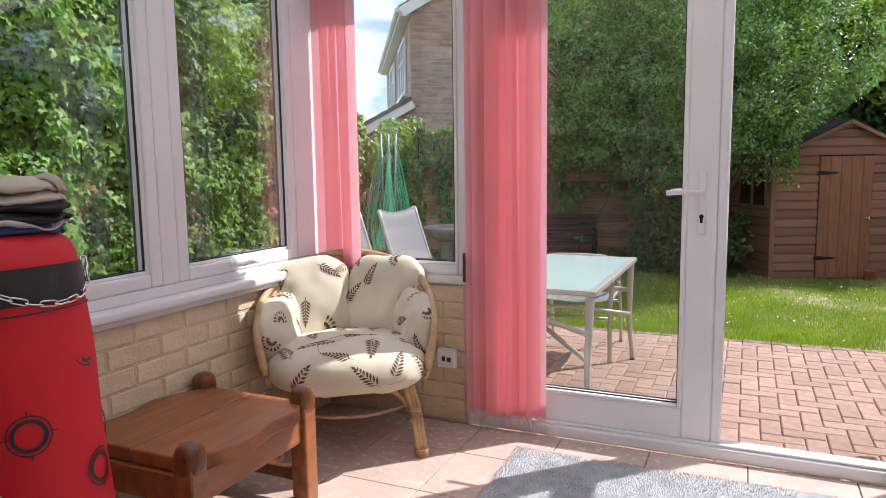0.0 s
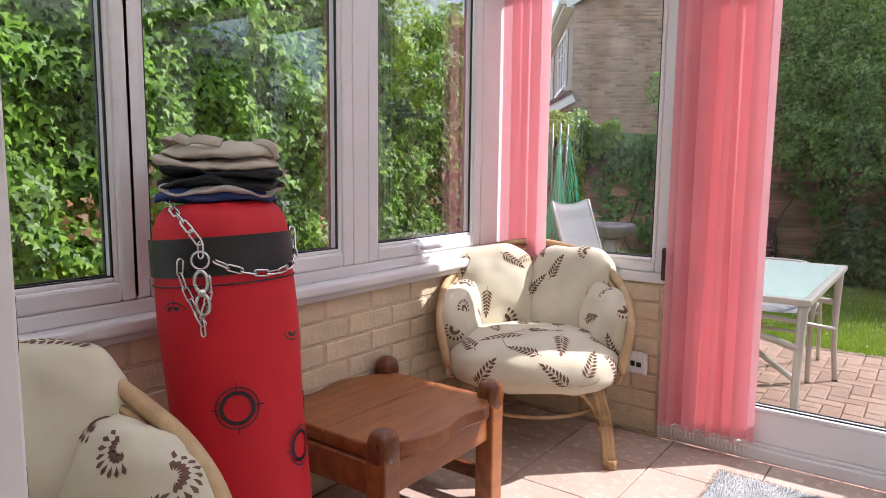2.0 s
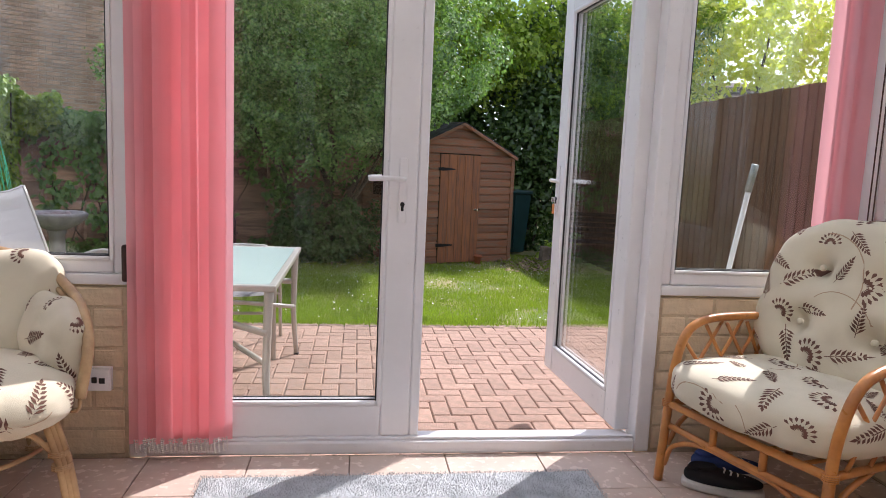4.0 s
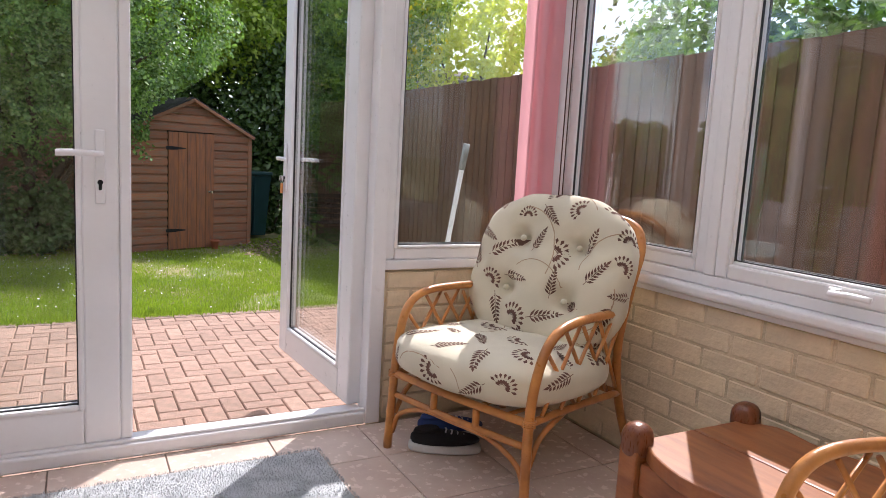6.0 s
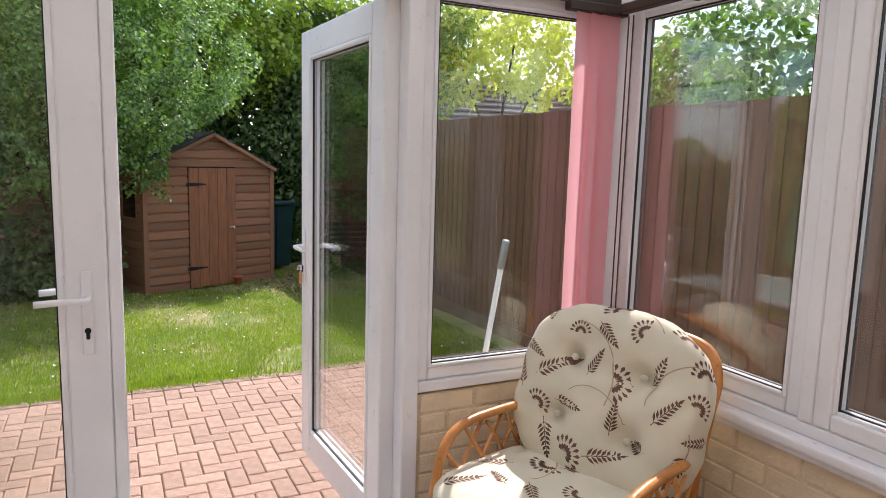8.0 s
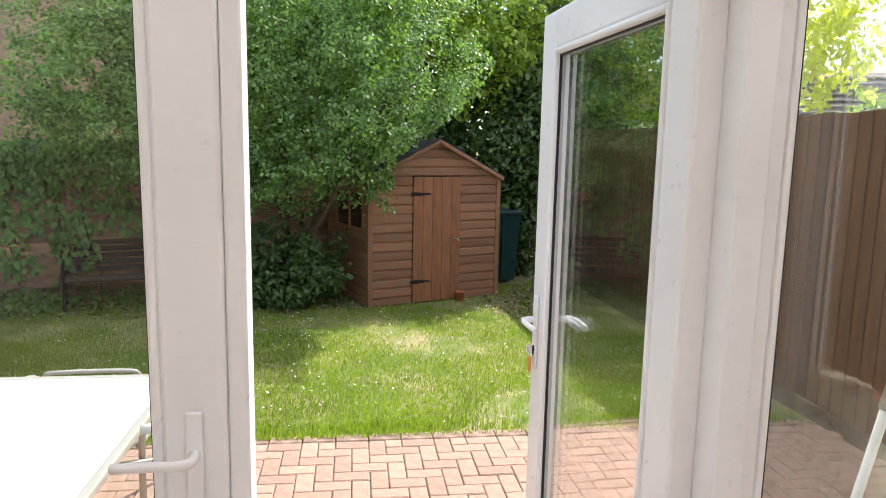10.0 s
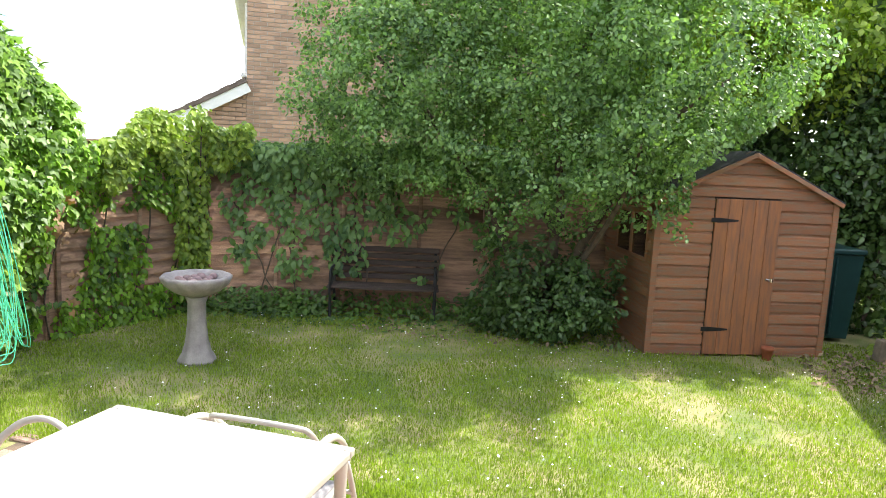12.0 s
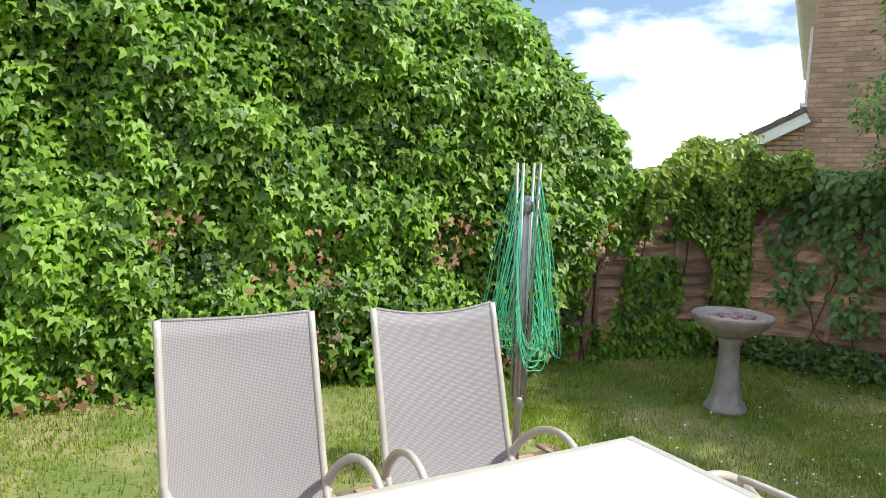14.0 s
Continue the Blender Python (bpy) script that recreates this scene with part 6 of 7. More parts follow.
def shoe(m, label, mat):
    s = thing("shoe", label, "shoe", m, group="pair of shoes")
    bm = bmesh.new()
    def shape(q):
        t = (q.y + 0.135) / 0.27
        return Vector((q.x * (0.80 + 0.25 * math.sin(t * 3.0)), q.y, q.z))
    soft("sole", pillow((0.098, 0.275, 0.036), 4.5, 8, 0.0, 1, bend=shape), SHOE_SOLE, s, pose(0, 0, 0.018))
    def up(q):
        t = (q.y + 0.13) / 0.26
        return Vector((q.x * (0.80 + 0.25 * math.sin(t * 3.0)), q.y, q.z * (1.15 - 0.65 * min(max(t - 0.25, 0) / 0.75, 1))))
    soft("upper", pillow((0.092, 0.262, 0.055), 2.8, 12, 0.003, 2, bend=up), mat, s, pose(0, 0, 0.050))
    bm = bmesh.new()
    lathe(bm, [(0.026, 0), (0.034, 0.004), (0.030, 0.012), (0.024, 0.010)], 16)
    for v in bm.verts:
        v.co = Vector((v.co.x, v.co.y * 1.5, v.co.z))
    soft("collar", bm, mat, s, pose(0, -0.07, 0.075, 6))
    for k in range(4):
        bm = bmesh.new()
        tube(bm, [(-0.022, 0.0 + 0.022 * k, 0.080 - 0.006 * k), (0, 0.004 + 0.022 * k, 0.085 - 0.006 * k), (0.022, 0.0 + 0.022 * k, 0.080 - 0.006 * k)], 0.003, 6)
        part("lace", bm, SHOE_SOLE, s)
    return s


shoe(pose(1.185, -0.35, 0.0, 0, 0, -118), "black canvas trainer with a pale sole under the armchair", BLACKC)
shoe(pose(1.27, -0.235, 0.0, 0, 0, -112), "dark blue trainer with a pale sole under the armchair", NAVY)

# headrails of the side walls
for nm, x in (("blind_rail", XL + 0.035), ("blind_rail", XR - 0.035)):
    r = tagged(part(nm, boxed((x - 0.02, YB + 0.05, 1.998), (x + 0.02, -0.09, 2.03), 0.004), BROWN_RAIL), "dark brown blind rail above the side windows", "blind rail")
    for y in (-0.45, -1.35, -2.25):
        part("bracket", boxed((x - 0.014, y - 0.02, 1.982), (x + 0.014, y + 0.02, 1.998), 0.003), BROWN_RAIL, r)

# ---- patio table ----
ALU = material("champagne_powder_coat", (0.50, 0.47, 0.42), 0.35, 0.05, 5, 90, 0.04, metal=0.25)
FROST = material("frosted_glass_top", (0.52, 0.64, 0.60), 0.16, 0.03, 3, 60, 0.01)
TX0, TX1, TY0, TY1, TZ = -1.465, -0.478, 0.615, 2.005, 0.527
table = thing("patio_table", "rectangular patio table with pale green frosted glass top", "table", Matrix.Translation(((TX0 + TX1) / 2, (TY0 + TY1) / 2, GROUND)))
hw, hd, th = (TX1 - TX0) / 2, (TY1 - TY0) / 2, TZ - GROUND
part("glass_top", boxed((-hw + 0.03, -hd + 0.03, th - 0.012), (hw - 0.03, hd - 0.03, th - 0.003), 0.002), FROST, table, "pale green frosted glass")
bm = bmesh.new()
for a, b in (((-hw, -hd), (hw, -hd + 0.036)), ((-hw, hd - 0.036), (hw, hd)), ((-hw, -hd + 0.036), (-hw + 0.036, hd - 0.036)), ((hw - 0.036, -hd + 0.036), (hw, hd - 0.036))):
    box(bm, (*a, th - 0.030), (*b, th), 0.007, 2)
part("rim", bm, ALU, table)
for sx in (-1, 1):
    for sy in (-1, 1):
        bm = bmesh.new()
        x, y = sx * (hw - 0.035), sy * (hd - 0.035)
        path = smooth_path([(x + sx * 0.012, y + sy * 0.055, 0.0), (x - sx * 0.006, y + sy * 0.02, 0.28), (x - sx * 0.004, y + sy * 0.004, 0.52), (x, y, th - 0.028)], 5)
        tube(bm, path, [0.016 + 0.009 * i / (len(path) - 1) for i in range(len(path))], 10, flat=0.75)
        leg = part("leg", bm, ALU, table, smooth=True)
        part("foot", boxed((x + sx * 0.012 - 0.017, y + sy * 0.055 - 0.017, 0.0), (x + sx * 0.012 + 0.017, y + sy * 0.055 + 0.017, 0.012), 0.004), GASKET, leg)
for sy in (-1, 1):
    y = sy * (hd - 0.02)
    bm = bmesh.new()
    tube(bm, smooth_path([(-hw + 0.04, y, 0.50), (-hw * 0.4, y - sy * 0.10, 0.53), (hw * 0.4, y - sy * 0.10, 0.53), (hw - 0.04, y, 0.50)], 6), 0.016, 8, flat=1.3)
    part("rail", bm, ALU, table, smooth=True)
bm = bmesh.new()
tube(bm, smooth_path([(hw - 0.04, -hd + 0.05, 0.34), (hw * 0.2, -hd * 0.4, 0.44), (0, 0, 0.46)], 6), 0.014, 8)
tube(bm, smooth_path([(-hw + 0.04, -hd + 0.05, 0.34), (-hw * 0.2, -hd * 0.4, 0.44), (0, 0, 0.46)], 6), 0.014, 8)
tube(bm, smooth_path([(hw - 0.04, hd - 0.05, 0.34), (hw * 0.2, hd * 0.4, 0.44), (0, 0, 0.46)], 6), 0.014, 8)
tube(bm, smooth_path([(-hw + 0.04, hd - 0.05, 0.34), (-hw * 0.2, hd * 0.4, 0.44), (0, 0, 0.46)], 6), 0.014, 8)
part("brace", bm, ALU, table, smooth=True)


# ---- sling garden chairs ----
def mesh_cloth(name):
    """Woven mesh: fine crossed threads as relief, two greys."""
    m = material(name, (0.50, 0.48, 0.47), 0.75, 0.05, 5, 300, 0.05)
    n, l = m.node_tree.nodes, m.node_tree.links
    b = n["Principled BSDF"]
    tc, ck = n.new("ShaderNodeTexCoord"), n.new("ShaderNodeTexChecker")
    ck.inputs["Scale"].default_value = 260
    ck.inputs["Color1"].default_value, ck.inputs["Color2"].default_value = (0.56, 0.54, 0.54, 1), (0.30, 0.29, 0.30, 1)
    l.new(tc.outputs["UV"], ck.inputs["Vector"])
    tr, ms = n.new("ShaderNodeBsdfTranslucent"), n.new("ShaderNodeMixShader")
    tr.inputs["Color"].default_value = (0.5, 0.5, 0.5, 1)
    ms.inputs["Fac"].default_value = 0.22
    wv = n.new("ShaderNodeTexWave")
    wv.inputs["Scale"].default_value = 70
    wv.bands_direction = "Z"
    wv2 = n.new("ShaderNodeTexWave")
    wv2.inputs["Scale"].default_value = 70
    wv2.bands_direction = "X"
    l.new(tc.outputs["Object"], wv.inputs["Vector"])
    l.new(tc.outputs["Object"], wv2.inputs["Vector"])
    mul = n.new("ShaderNodeMath")
    mul.operation = "MULTIPLY"
    l.new(wv.outputs["Fac"], mul.inputs[0])
    l.new(wv2.outputs["Fac"], mul.inputs[1])
    mix = n.new("ShaderNodeMix")
    mix.data_type = "RGBA"
    mix.inputs["A"].default_value, mix.inputs["B"].default_value = (0.22, 0.21, 0.22, 1), (0.55, 0.53, 0.53, 1)
    l.new(mul.outputs[0], mix.inputs["Factor"])
    l.new(mix.outputs["Result"], b.inputs["Base Color"])
    l.new(b.outputs[0], ms.inputs[1])
    l.new(tr.outputs[0], ms.inputs[2])
    l.new(ms.outputs[0], n["Material Output"].inputs["Surface"])
    return m


SLING = mesh_cloth("grey_woven_mesh")


def garden_chair(m, label, sag, upright=True):
    """Facing -y; the back at +y. Sling of woven mesh on a tube frame."""
    c = thing("garden_chair", label, "chair", m, group="garden chairs")
    w = 0.245
    prof = smooth_path([(0, 0.0, 0.43), (0, 0.20, 0.415), (0, 0.37, 0.425), (0, 0.45, 0.52), (0, 0.54, 0.78), (0, 0.635, 1.07)] if upright else [(0, 0.0, 0.43), (0, 0.20, 0.415), (0, 0.42, 0.425)], 5)
    for s in (-1, 1):
        bm = bmesh.new()
        tube(bm, [(s * (w + 0.006), p.y, p.z) for p in prof], 0.0135, 8)
        part("side_tube", bm, ALU, c, smooth=True)
        bm = bmesh.new()
        tube(bm, smooth_path([(s * (w + 0.02), 0.0, 0.0), (s * (w + 0.02), -0.01, 0.34), (s * (w + 0.03), 0.0, 0.53), (s * (w + 0.035), 0.07, 0.645), (s * (w + 0.035), 0.17, 0.69), (s * (w + 0.03), 0.29, 0.665), (s * (w + 0.02), 0.40, 0.585), (s * (w + 0.01), 0.46, 0.50)], 5), 0.0165, 8, flat=0.75)
        part("arm_and_leg", bm, ALU, c, smooth=True)
        bm = bmesh.new()
        tube(bm, smooth_path([(s * (w + 0.02), 0.60, 0.0), (s * (w + 0.02), 0.52, 0.30), (s * (w + 0.015), 0.44, 0.50)], 5), 0.0125, 8)
        part("rear_leg", bm, ALU, c, smooth=True)
    for y, z in ((0.03, 0.30), (0.50, 0.34)):
        bm = bmesh.new()
        tube(bm, [(-w - 0.02, y, z), (w + 0.02, y, z)], 0.010, 8)
        part("cross_bar", bm, ALU, c, smooth=True)
    bm = bmesh.new()
    cols, nx = [], 12
    for k in range(nx + 1):
        f = k / nx * 2 - 1
        col = []
        for i, p in enumerate(prof):
            top = max(0.0, (i - len(prof) + 4) / 3)
            dip = -(sag * (1 - f * f)) * top
            t = (prof[min(i + 1, len(prof) - 1)] - prof[max(i - 1, 0)]).normalized()
            nrm = Vector((0, t.z, -t.y))
            col.append(Vector((f * w, p.y, p.z + dip)) + nrm * 0.018 * (1 - f * f) * (0.4 if i > len(prof) - 3 else 1))
        cols.append(col)
    lo = [[bm.verts.new(p) for p in col] for col in cols]
    hi = [[bm.verts.new(p + Vector((0, -0.003, 0.001))) for p in col] for col in cols]
    for g in (lo, hi):
        for k in range(nx):
            for i in range(len(prof) - 1):
                bm.faces.new((g[k][i], g[k + 1][i], g[k + 1][i + 1], g[k][i + 1]))
    for k in range(nx):
        bm.faces.new((lo[k][-1], lo[k + 1][-1], hi[k + 1][-1], hi[k][-1]))
    part("sling", bm, SLING, c, "grey woven mesh sling", True)
    if upright:
        bm = bmesh.new()
        tube(bm, [c0[-1] + Vector((0, 0, 0.001)) for c0 in cols], 0.006, 6)
        part("top_hem", bm, SLING, c, smooth=True)
    else:
        bm = bmesh.new()
        tube(bm, smooth_path([(-w + 0.03, 0.30, 0.60), (-w + 0.04, 0.22, 0.695), (-w + 0.10, 0.20, 0.718), (w - 0.10, 0.20, 0.718), (w - 0.04, 0.22, 0.695), (w - 0.03, 0.30, 0.60)], 5), 0.011, 8)
        part("folded_back", bm, ALU, c, smooth=True)
    return c


garden_chair(pose(-1.515, 0.87, GROUND, 0, 0, 90), "grey mesh sling garden chair at the patio table", 0.006)
garden_chair(pose(-1.48, 1.565, GROUND, 0, 0, 87), "grey mesh sling garden chair with a sagging top edge", 0.030)
garden_chair(pose(-0.90, 1.88, GROUND, 0, 0, 2), "grey garden chair with folded back under the table end", 0.006, False)

# ---- rotary airer, folded ----
LINE = material("green_plastic_line", (0.10, 0.60, 0.33), 0.4, 0.1, 9, 60, 0.03)
STEEL = material("dull_galvanised_steel", (0.34, 0.37, 0.36), 0.45, 0.12, 9, 80, 0.1, metal=0.6)
air = thing("rotary_airer", "folded rotary clothes airer with green lines", "clothes airer", Matrix.Translation((-2.63, 2.40, ground_z(0, 2.40))) @ pose(0, 0, 0, 1.5, 1.5, 0))
bm = bmesh.new()
tube(bm, [(0, 0, 0), (0, 0, 1.50)], 0.020, 12)
part("pole", bm, STEEL, air, smooth=True)
for z in (0.42, 1.42):
    bm = bmesh.new()
    lathe(bm, [(0.022, 0.0), (0.033, 0.004), (0.033, 0.05), (0.024, 0.06)], 14, (0, 0, z))
    part("collar", bm, STEEL, air, smooth=True)
for k in range(4):
    a = k * math.pi / 2 + 0.5
    bm = bmesh.new()
    tube(bm, [(0.035 * math.cos(a), 0.035 * math.sin(a), 0.46), (0.062 * math.cos(a), 0.062 * math.sin(a), 1.66)], 0.008, 8)
    part("arm", bm, STEEL, air, smooth=True)
    a1 = (k + 1) * math.pi / 2 + 0.5
    for j in range(13):
        zt = 1.62 - 0.078 * j
        ln = 1.18 - 0.035 * j + 0.1 * math.sin(j * 3 + k)
        ou = 0.06 + 0.10 * (1 - j / 13) + 0.02 * math.sin(j * 5 + k)
        p0 = Vector((0.06 * math.cos(a), 0.06 * math.sin(a), zt))
        p1 = Vector((0.06 * math.cos(a1), 0.06 * math.sin(a1), zt))
        am = (a + a1) / 2
        low = max(0.68 + 0.05 * (j % 3), zt - ln * 0.95)
        q = [p0, Vector((ou * 0.9 * math.cos(a + 0.2), ou * 0.9 * math.sin(a + 0.2), zt * 0.55 + low * 0.45)), Vector((ou * 1.25 * math.cos(am - 0.3), ou * 1.25 * math.sin(am - 0.3), low + 0.06)),
             Vector((ou * 1.25 * math.cos(am), ou * 1.25 * math.sin(am), low)), Vector((ou * 1.25 * math.cos(am + 0.3), ou * 1.25 * math.sin(am + 0.3), low + 0.06)), Vector((ou * 0.9 * math.cos(a1 - 0.2), ou * 0.9 * math.sin(a1 - 0.2), zt * 0.55 + low * 0.45)), p1]
        bm = bmesh.new()
        tube(bm, smooth_path(q, 5), 0.0021, 5)
        part("line", bm, LINE, air)

# ---- bird bath ----
STONE = material("weathered_grey_stone", (0.36, 0.32, 0.31), 0.9, 0.2, 9, 90, 0.5, other=(0.24, 0.21, 0.21))
bath = thing("bird_bath", "grey stone bird bath with scalloped bowl on a pedestal", "bird bath", Matrix.Translation((-3.05, 4.59, ground_z(0, 4.59))))
bm = bmesh.new()
lathe(bm, [(0.15, 0), (0.145, 0.03), (0.112, 0.09), (0.088, 0.18), (0.072, 0.34), (0.072, 0.50), (0.088, 0.535), (0.092, 0.55)], 32, wob=lambda w, z: 1 + 0.05 * math.cos(8 * w) * (z < 0.5))
part("pedestal", bm, STONE, bath, smooth=True)
sc = lambda w, z: 1 + 0.06 * abs(math.sin(6 * w)) * (z > 0.6)
bm = bmesh.new()
lathe(bm, [(0.07, 0.55), (0.12, 0.565), (0.19, 0.60), (0.235, 0.645), (0.262, 0.69), (0.268, 0.712), (0.25, 0.728), (0.225, 0.715), (0.20, 0.69), (0.14, 0.66), (0.02, 0.65)], 72, wob=sc)
part("bowl", bm, STONE, bath, smooth=True)
r2 = random.Random(4)
PEBBLE = material("pinkish_pebble", (0.36, 0.24, 0.24), 0.7, 0.15, 12, 90, 0.3, per_object=0.5)
for k in range(14):
    a, rr = r2.uniform(0, 6.28), r2.uniform(0.04, 0.18)
    soft("pebble", pillow((0.07, 0.06, 0.05), 2.2, 4, 0.003, k), PEBBLE, bath, pose(rr * math.cos(a), rr * math.sin(a), 0.695, 0, 0, 40 * k))

# ---- bench ----
BENCH = material("dark_weathered_slat", (0.075, 0.05, 0.042), 0.8, 0.2, 4, 50, 0.3, stretch=(1, 8, 8))
bench = thing("garden_bench", "old dark wooden slatted bench with iron ends under the tree", "bench", pose(-2.36, 6.95, -0.36, 0, 0, 18.5))
bl = 1.22
for s in (-1, 1):
    x = s * (bl / 2 - 0.04)
    bm = bmesh.new()
    tube(bm, smooth_path([(x, -0.24, 0.0), (x, -0.20, 0.2), (x, -0.22, 0.40), (x, -0.18, 0.58), (x, 0.05, 0.60), (x, 0.14, 0.58)], 4), 0.016, 8)
    tube(bm, smooth_path([(x, 0.26, 0.0), (x, 0.16, 0.22), (x, 0.12, 0.40), (x, 0.20, 0.62), (x, 0.25, 0.80)], 4), 0.016, 8)
    tube(bm, smooth_path([(x, -0.22, 0.38), (x, -0.05, 0.35), (x, 0.12, 0.38)], 4), 0.014, 8)
    tube(bm, [(x, -0.1 + 0.07 * math.cos(a), 0.48 + 0.07 * math.sin(a)) for a in (2 * math.pi * k / 16 for k in range(16))], 0.010, 6, closed=True)
    part("iron_end", bm, IRON, bench, smooth=True)
for i in range(5):
    part("seat_slat", boxed((-bl / 2, -0.22 + 0.072 * i, 0.395), (bl / 2, -0.16 + 0.072 * i, 0.418), 0.004), BENCH, bench)
for i in range(5):
    z = 0.46 + 0.075 * i
    y = 0.135 + (z - 0.42) * 0.30
    part("back_slat", boxed((-bl / 2, y - 0.022, z), (bl / 2, y, z + 0.055), 0.004), BENCH, bench)

# ---- bin, pot, log, pole, clutter ----
BINM = material("dark_green_plastic", (0.012, 0.05, 0.05), 0.4, 0.1, 6, 80, 0.05)
bin_ = thing("wheelie_bin", "dark green plastic bin between shed and fence", "bin", pose(2.30, 8.38, -0.31, 0, 0, 15))
bm = bmesh.new()
prism(bm, [(-0.22, -0.24, 0.05), (0.22, -0.24, 0.05), (0.27, -0.30, 0.98), (-0.27, -0.30, 0.98)], (0, 0.5, 0))
part("body", bm, BINM, bin_)
part("lid", boxed((-0.29, -0.33, 0.98), (0.29, 0.28, 1.04), 0.02, 3), BINM, bin_)
part("rib", boxed((-0.02, -0.31, 0.1), (0.0, -0.27, 0.95), 0.004), BINM, bin_)
for s in (-1, 1):
    bm = bmesh.new()
    tube(bm, [(s * 0.2 - 0.03, 0.2, 0.09), (s * 0.2 + 0.03, 0.2, 0.09)], 0.09, 16)
    part("wheel", bm, GASKET, bin_)
TERRA = material("terracotta", (0.42, 0.13, 0.06), 0.8, 0.12, 9, 90, 0.2)
bm = bmesh.new()
lathe(bm, [(0.035, 0), (0.040, 0.005), (0.052, 0.10), (0.060, 0.102), (0.060, 0.13), (0.050, 0.13), (0.045, 0.04), (0.01, 0.035)], 18)
pot = tagged(part("plant_pot", bm, TERRA, smooth=True), "small terracotta pot in front of the shed", "plant pot")
pot.location = (1.62, 7.08, -0.312)
LOG = material("grey_timber_offcut", (0.30, 0.24, 0.17), 0.9, 0.2, 8, 80, 0.4)
for p, s_, rz in (((2.72, 7.52, -0.30), (0.13, 0.10, 0.22), 20), ((2.86, 7.62, -0.30), (0.11, 0.10, 0.19), -15)):
    l_ = tagged(part("wood_block", boxed((-s_[0] / 2, -s_[1] / 2, 0), (s_[0] / 2, s_[1] / 2, s_[2]), 0.01, 2), LOG), "weathered timber block by the fence", "wood block")
    l_.matrix_basis = pose(*p, 4, 3, rz)
pole = thing("broom_handle", "white metal pole leaning on the window outside", "pole", Matrix.Identity(4))
bm = bmesh.new()
tube(bm, [(1.365, 0.30, GROUND), (1.448, 0.09, 1.10)], 0.011, 10)
part("shaft", bm, WHITE_PAINT, pole, smooth=True)
bm = bmesh.new()
tube(bm, [(1.4445, 0.0995, 1.05), (1.4525, 0.079, 1.16)], 0.0145, 10)
part("grip", bm, STEEL, pole, smooth=True)
GAP = material("fallen_leaf", (0.30, 0.22, 0.13), 0.9, 0.2, 9, 60, 0.1, island=0.6)
k = 900
lx, ly = np.where(rng.random(k) < 0.6, rng.uniform(1.9, 3.15, k), rng.uniform(-2.4, 0.4, k)), rng.uniform(6.2, 7.7, k)
lz = np.array([ground_z(a, b) for a, b in zip(lx, ly)]) + 0.02
tagged(scatter("fallen_leaves", LEAF[0], LEAF[1], np.stack([lx, ly, lz], 1), np.stack([rng.normal(0, 0.4, k), rng.normal(-0.2, 0.4, k), np.ones(k)], 1), rng.uniform(0.03, 0.07, k), GAP, spin=rng.uniform(0, 6.28, k)), "dry fallen leaves by the shed and bench", "leaves", kind="stuff")
pts = [(2.95 + rng.normal(0, 0.14), 7.75 + rng.normal(0, 0.12), -0.30 + 0.28 * rng.random()) for _ in range(260)]
creeper("weed", "small bright green weed clump by the fence", pts, (0.05, 0.09), LIGHT, (0, -0.4, 1), 21)
# ---- bricks of the low walls ----
def brick_mesh(name, length):
    bm = boxed((0.0, 0.0, 0.0), (length, 0.022, 0.066), 0.004)
    me = bpy.data.meshes.new(name)
    bm.to_mesh(me)
    bm.free()
    me.materials.append(CREAM)
    return me


BRICKS = {k: brick_mesh("brick", k) for k in (0.2135, 0.101, 0.155)}


def lay_bricks(wall, start, direction, inward, length, top):
    """Stretcher courses on a wall's inner face, with half bricks at the ends."""
    d, o = Vector(direction), Vector(inward)
    turn = Matrix((( d.x, -o.x, 0, 0), (d.y, -o.y, 0, 0), (0, 0, 1, 0), (0, 0, 0, 1)))
    j, z = 0, top - 0.0755
    while z > -0.05:
        u = 0.0
        while u < length - 0.09:
            want = 0.101 if (u == 0 and j % 2) else 0.2135
            if u + want > length - 0.005:
                want = 0.155 if u + 0.155 <= length - 0.005 else 0.101
            if u + want > length:
                break
            p = Vector(start) + d * (u + 0.006) + o * (0.0028 + 0.0025 * random.random())
            share("brick", BRICKS[want], Matrix.Translation((p.x, p.y, max(z, 0.0) + 0.004)) @ turn @ pose(0, 0, 0, 0.6 * (random.random() - 0.5), 0.5 * (random.random() - 0.5), 0), wall)
            u += want + 0.0115
        z -= 0.075
        j += 1


lay_bricks(wall_west, (XL - 0.012, -0.02, 0), (0, -1, 0), (1, 0, 0), 2.6, 0.657)
lay_bricks(wall_east, (XR + 0.012, -0.02, 0), (0, -1, 0), (-1, 0, 0), 2.6, 0.657)
lay_bricks(wall_nw, (-0.935, 0.012, 0), (-1, 0, 0), (0, -1, 0), 0.71, 0.627)
lay_bricks(wall_ne, (1.072, 0.012, 0), (1, 0, 0), (0, -1, 0), 0.75, 0.627)

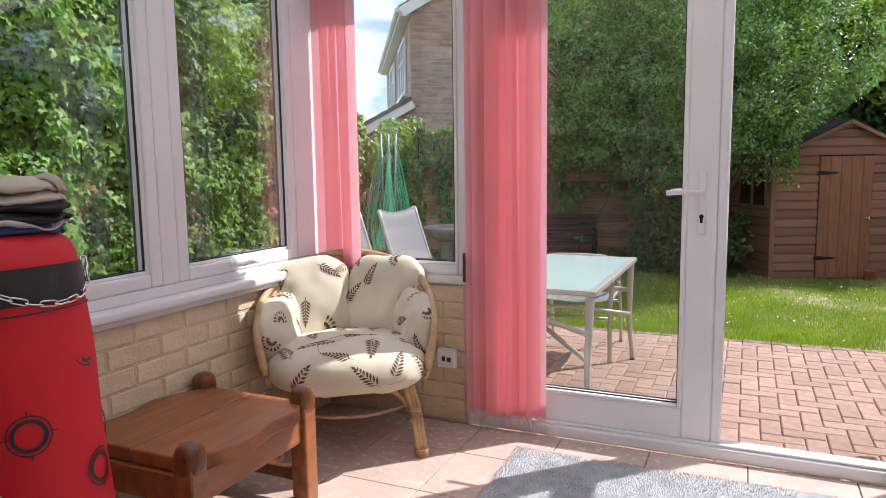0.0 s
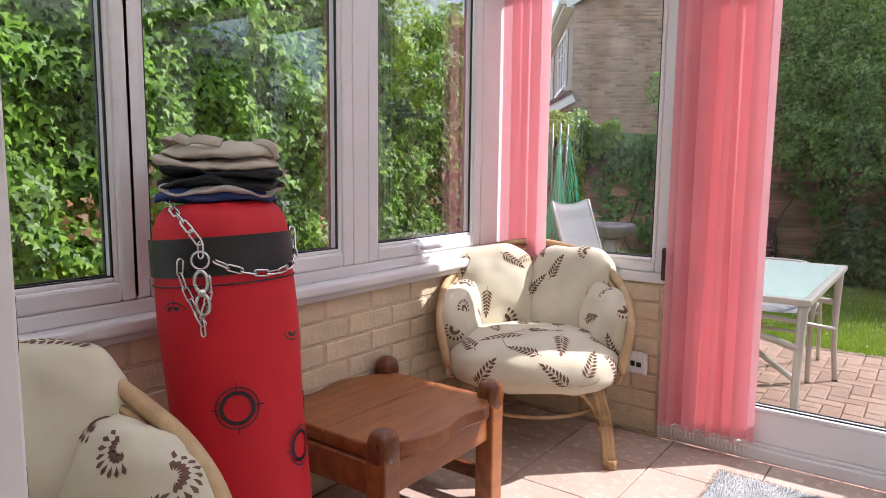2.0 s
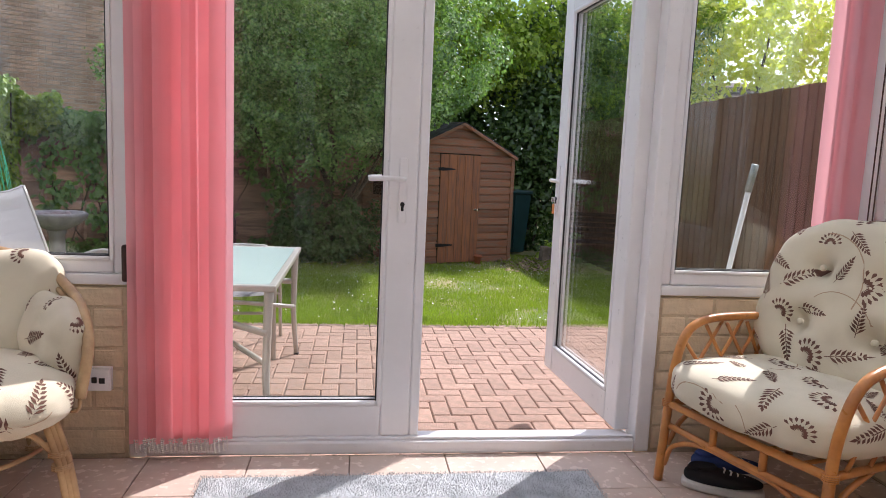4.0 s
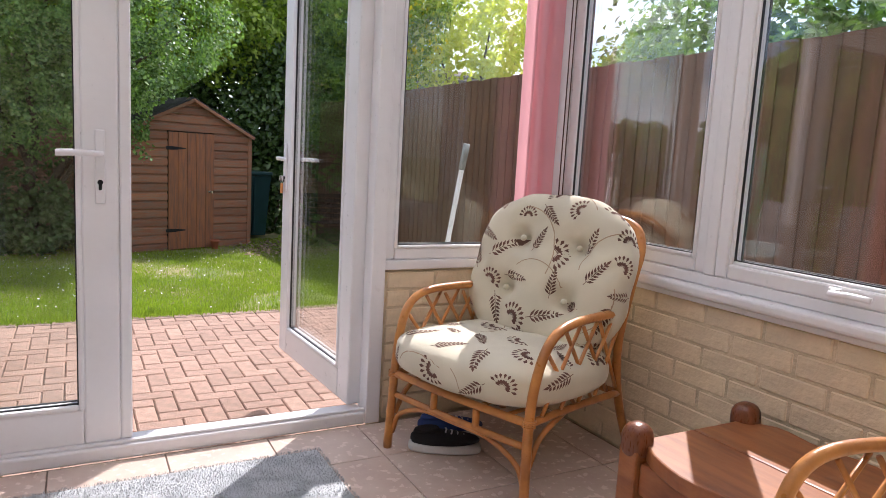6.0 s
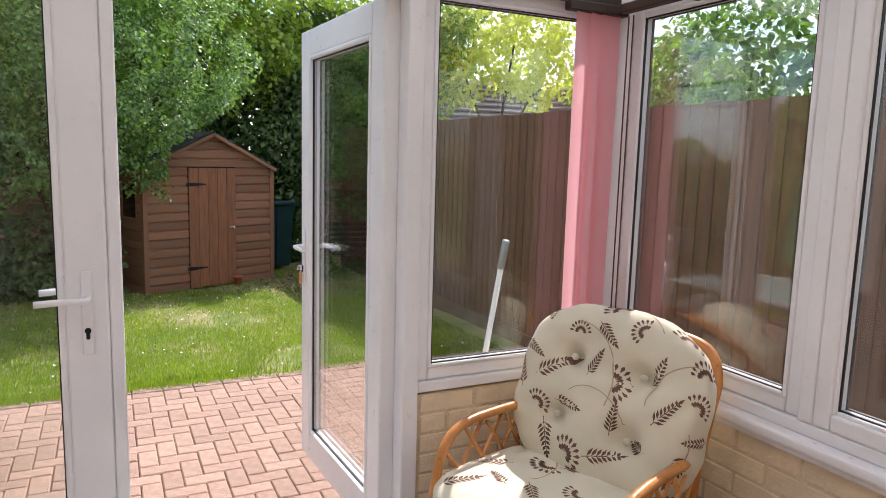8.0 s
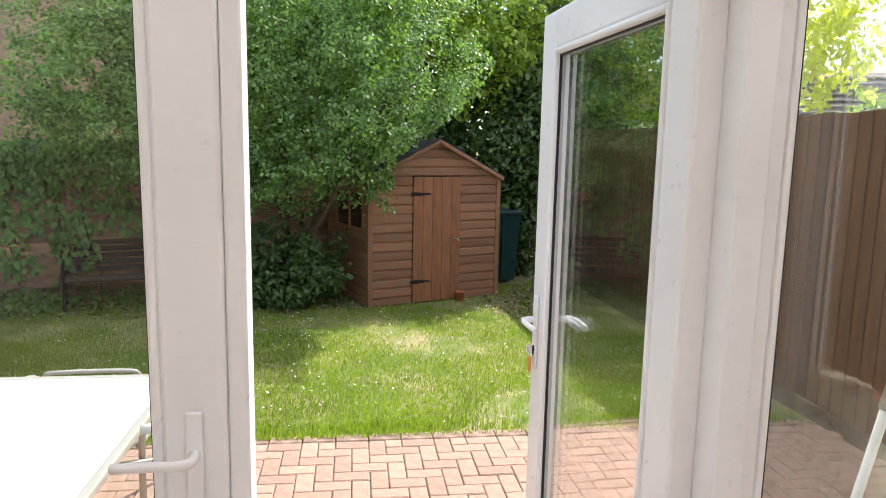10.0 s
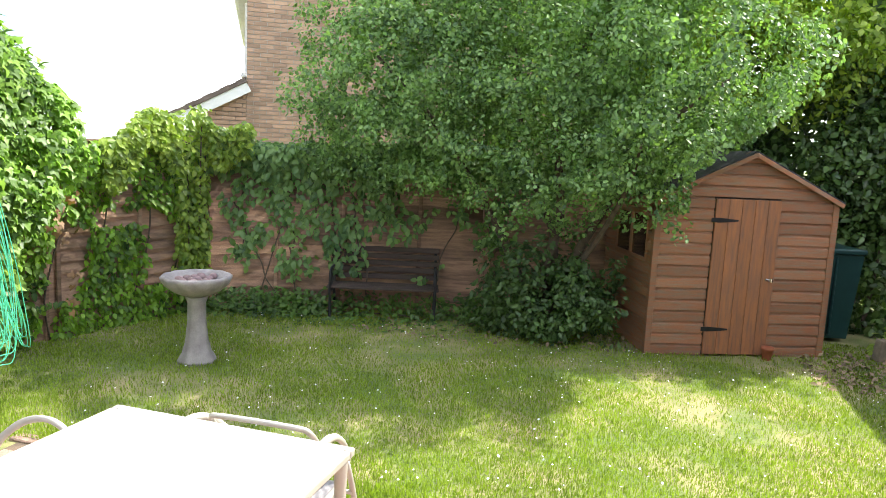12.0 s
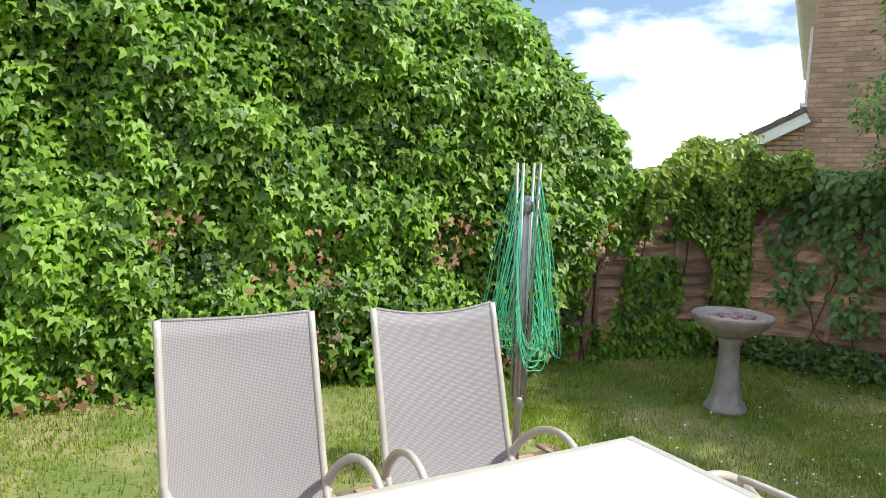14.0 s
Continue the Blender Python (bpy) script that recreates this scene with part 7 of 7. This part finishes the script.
# ---- floor tiles ----
TS = 0.362
bm = boxed((0.0022, 0.0022, -0.010), (TS - 0.0022, TS - 0.0022, 0.0), 0.0018)
tile = bpy.data.meshes.new("floor_tile")
bm.to_mesh(tile)
bm.free()
tile.materials.append(TILE)
tile_cut = {}
for i in range(-5, 6):
    for j in range(0, 10):
        x, y = -0.126 + TS * i, -0.31 - TS * j + TS
        x0, x1, y0, y1 = max(x, XL), min(x + TS, XR), y - TS, min(y, -0.014)
        y0, y1 = y1 - (y1 - (y - TS)), y1
        if x1 - x0 < 0.03 or y1 - y0 < 0.03:
            continue
        if x1 - x0 > TS - 0.002 and y1 - y0 > TS - 0.002:
            share("tile", tile, Matrix.Translation((x, y0, 0.0003 * random.random())), floor)
        else:
            part("tile", boxed((x0 + 0.0022, y0 + 0.0022, -0.010), (x1 - 0.0022, y1 - 0.0022, 0.0), 0.0018), TILE, floor)

# ---- patio pavers, herringbone ----
patio = thing("pavement", "red concrete block patio laid in herringbone", "patio", kind="structure")
P10 = 0.1


def paver_mesh(w, h):
    bm = boxed((0.0024, 0.0024, -0.05), (w - 0.0024, h - 0.0024, 0.0), 0.006)
    me = bpy.data.meshes.new("paver")
    bm.to_mesh(me)
    bm.free()
    me.materials.append(PAVER)
    return me


FLAT, TALL = paver_mesh(0.2, 0.1), paver_mesh(0.1, 0.2)
rest = bmesh.new()
for i in range(-29, 34):
    for j in range(0, 27):
        d = (i - j) % 4
        if d not in (0, 3):
            continue
        x, y = i * P10, 0.115 + j * P10
        w, h = (0.2, 0.1) if d == 0 else (0.1, 0.2)
        if j == 26 and d == 3:
            h = 0.1
        z = GROUND + 0.004 * (random.random() - 0.5)
        if -0.95 <= x <= 1.15 and h + w > 0.25:
            share("paver", FLAT if d == 0 else TALL, Matrix.Translation((x, y, z)) @ pose(0, 0, 0, 0.6 * (random.random() - 0.5), 0.6 * (random.random() - 0.5), 0.8 * (random.random() - 0.5)), patio)
        else:
            vs = [rest.verts.new((x + a * w + 0.0024 * (1 - 2 * a) + o * (1 - 2 * a), y + b * h + 0.0024 * (1 - 2 * b) + o * (1 - 2 * b), z + c)) for o, c in ((0, -0.05), (0, -0.004), (0.005, 0)) for a, b in ((0, 0), (1, 0), (1, 1), (0, 1))]
            for q in (0, 4):
                for k in range(4):
                    rest.faces.new((vs[q + k], vs[q + (k + 1) % 4], vs[q + 4 + (k + 1) % 4], vs[q + 4 + k]))
            rest.faces.new(vs[8:12])
part("pavers", rest, PAVER, patio)["kind"] = "stuff"
EDGE = material("worn_edging_block", (0.42, 0.285, 0.215), 0.9, 0.28, 14, 110, 0.9, per_object=0.3)
ed = boxed((0.003, 0.003, -0.06), (0.197, 0.097, 0.004), 0.006)
edge_me = bpy.data.meshes.new("edging_block")
ed.to_mesh(edge_me)
ed.free()
edge_me.materials.append(EDGE)
for i in range(-15, 17):
    share("edging_block", edge_me, Matrix.Translation((i * 0.2 - 0.0, 2.815, GROUND - 0.002)), patio)
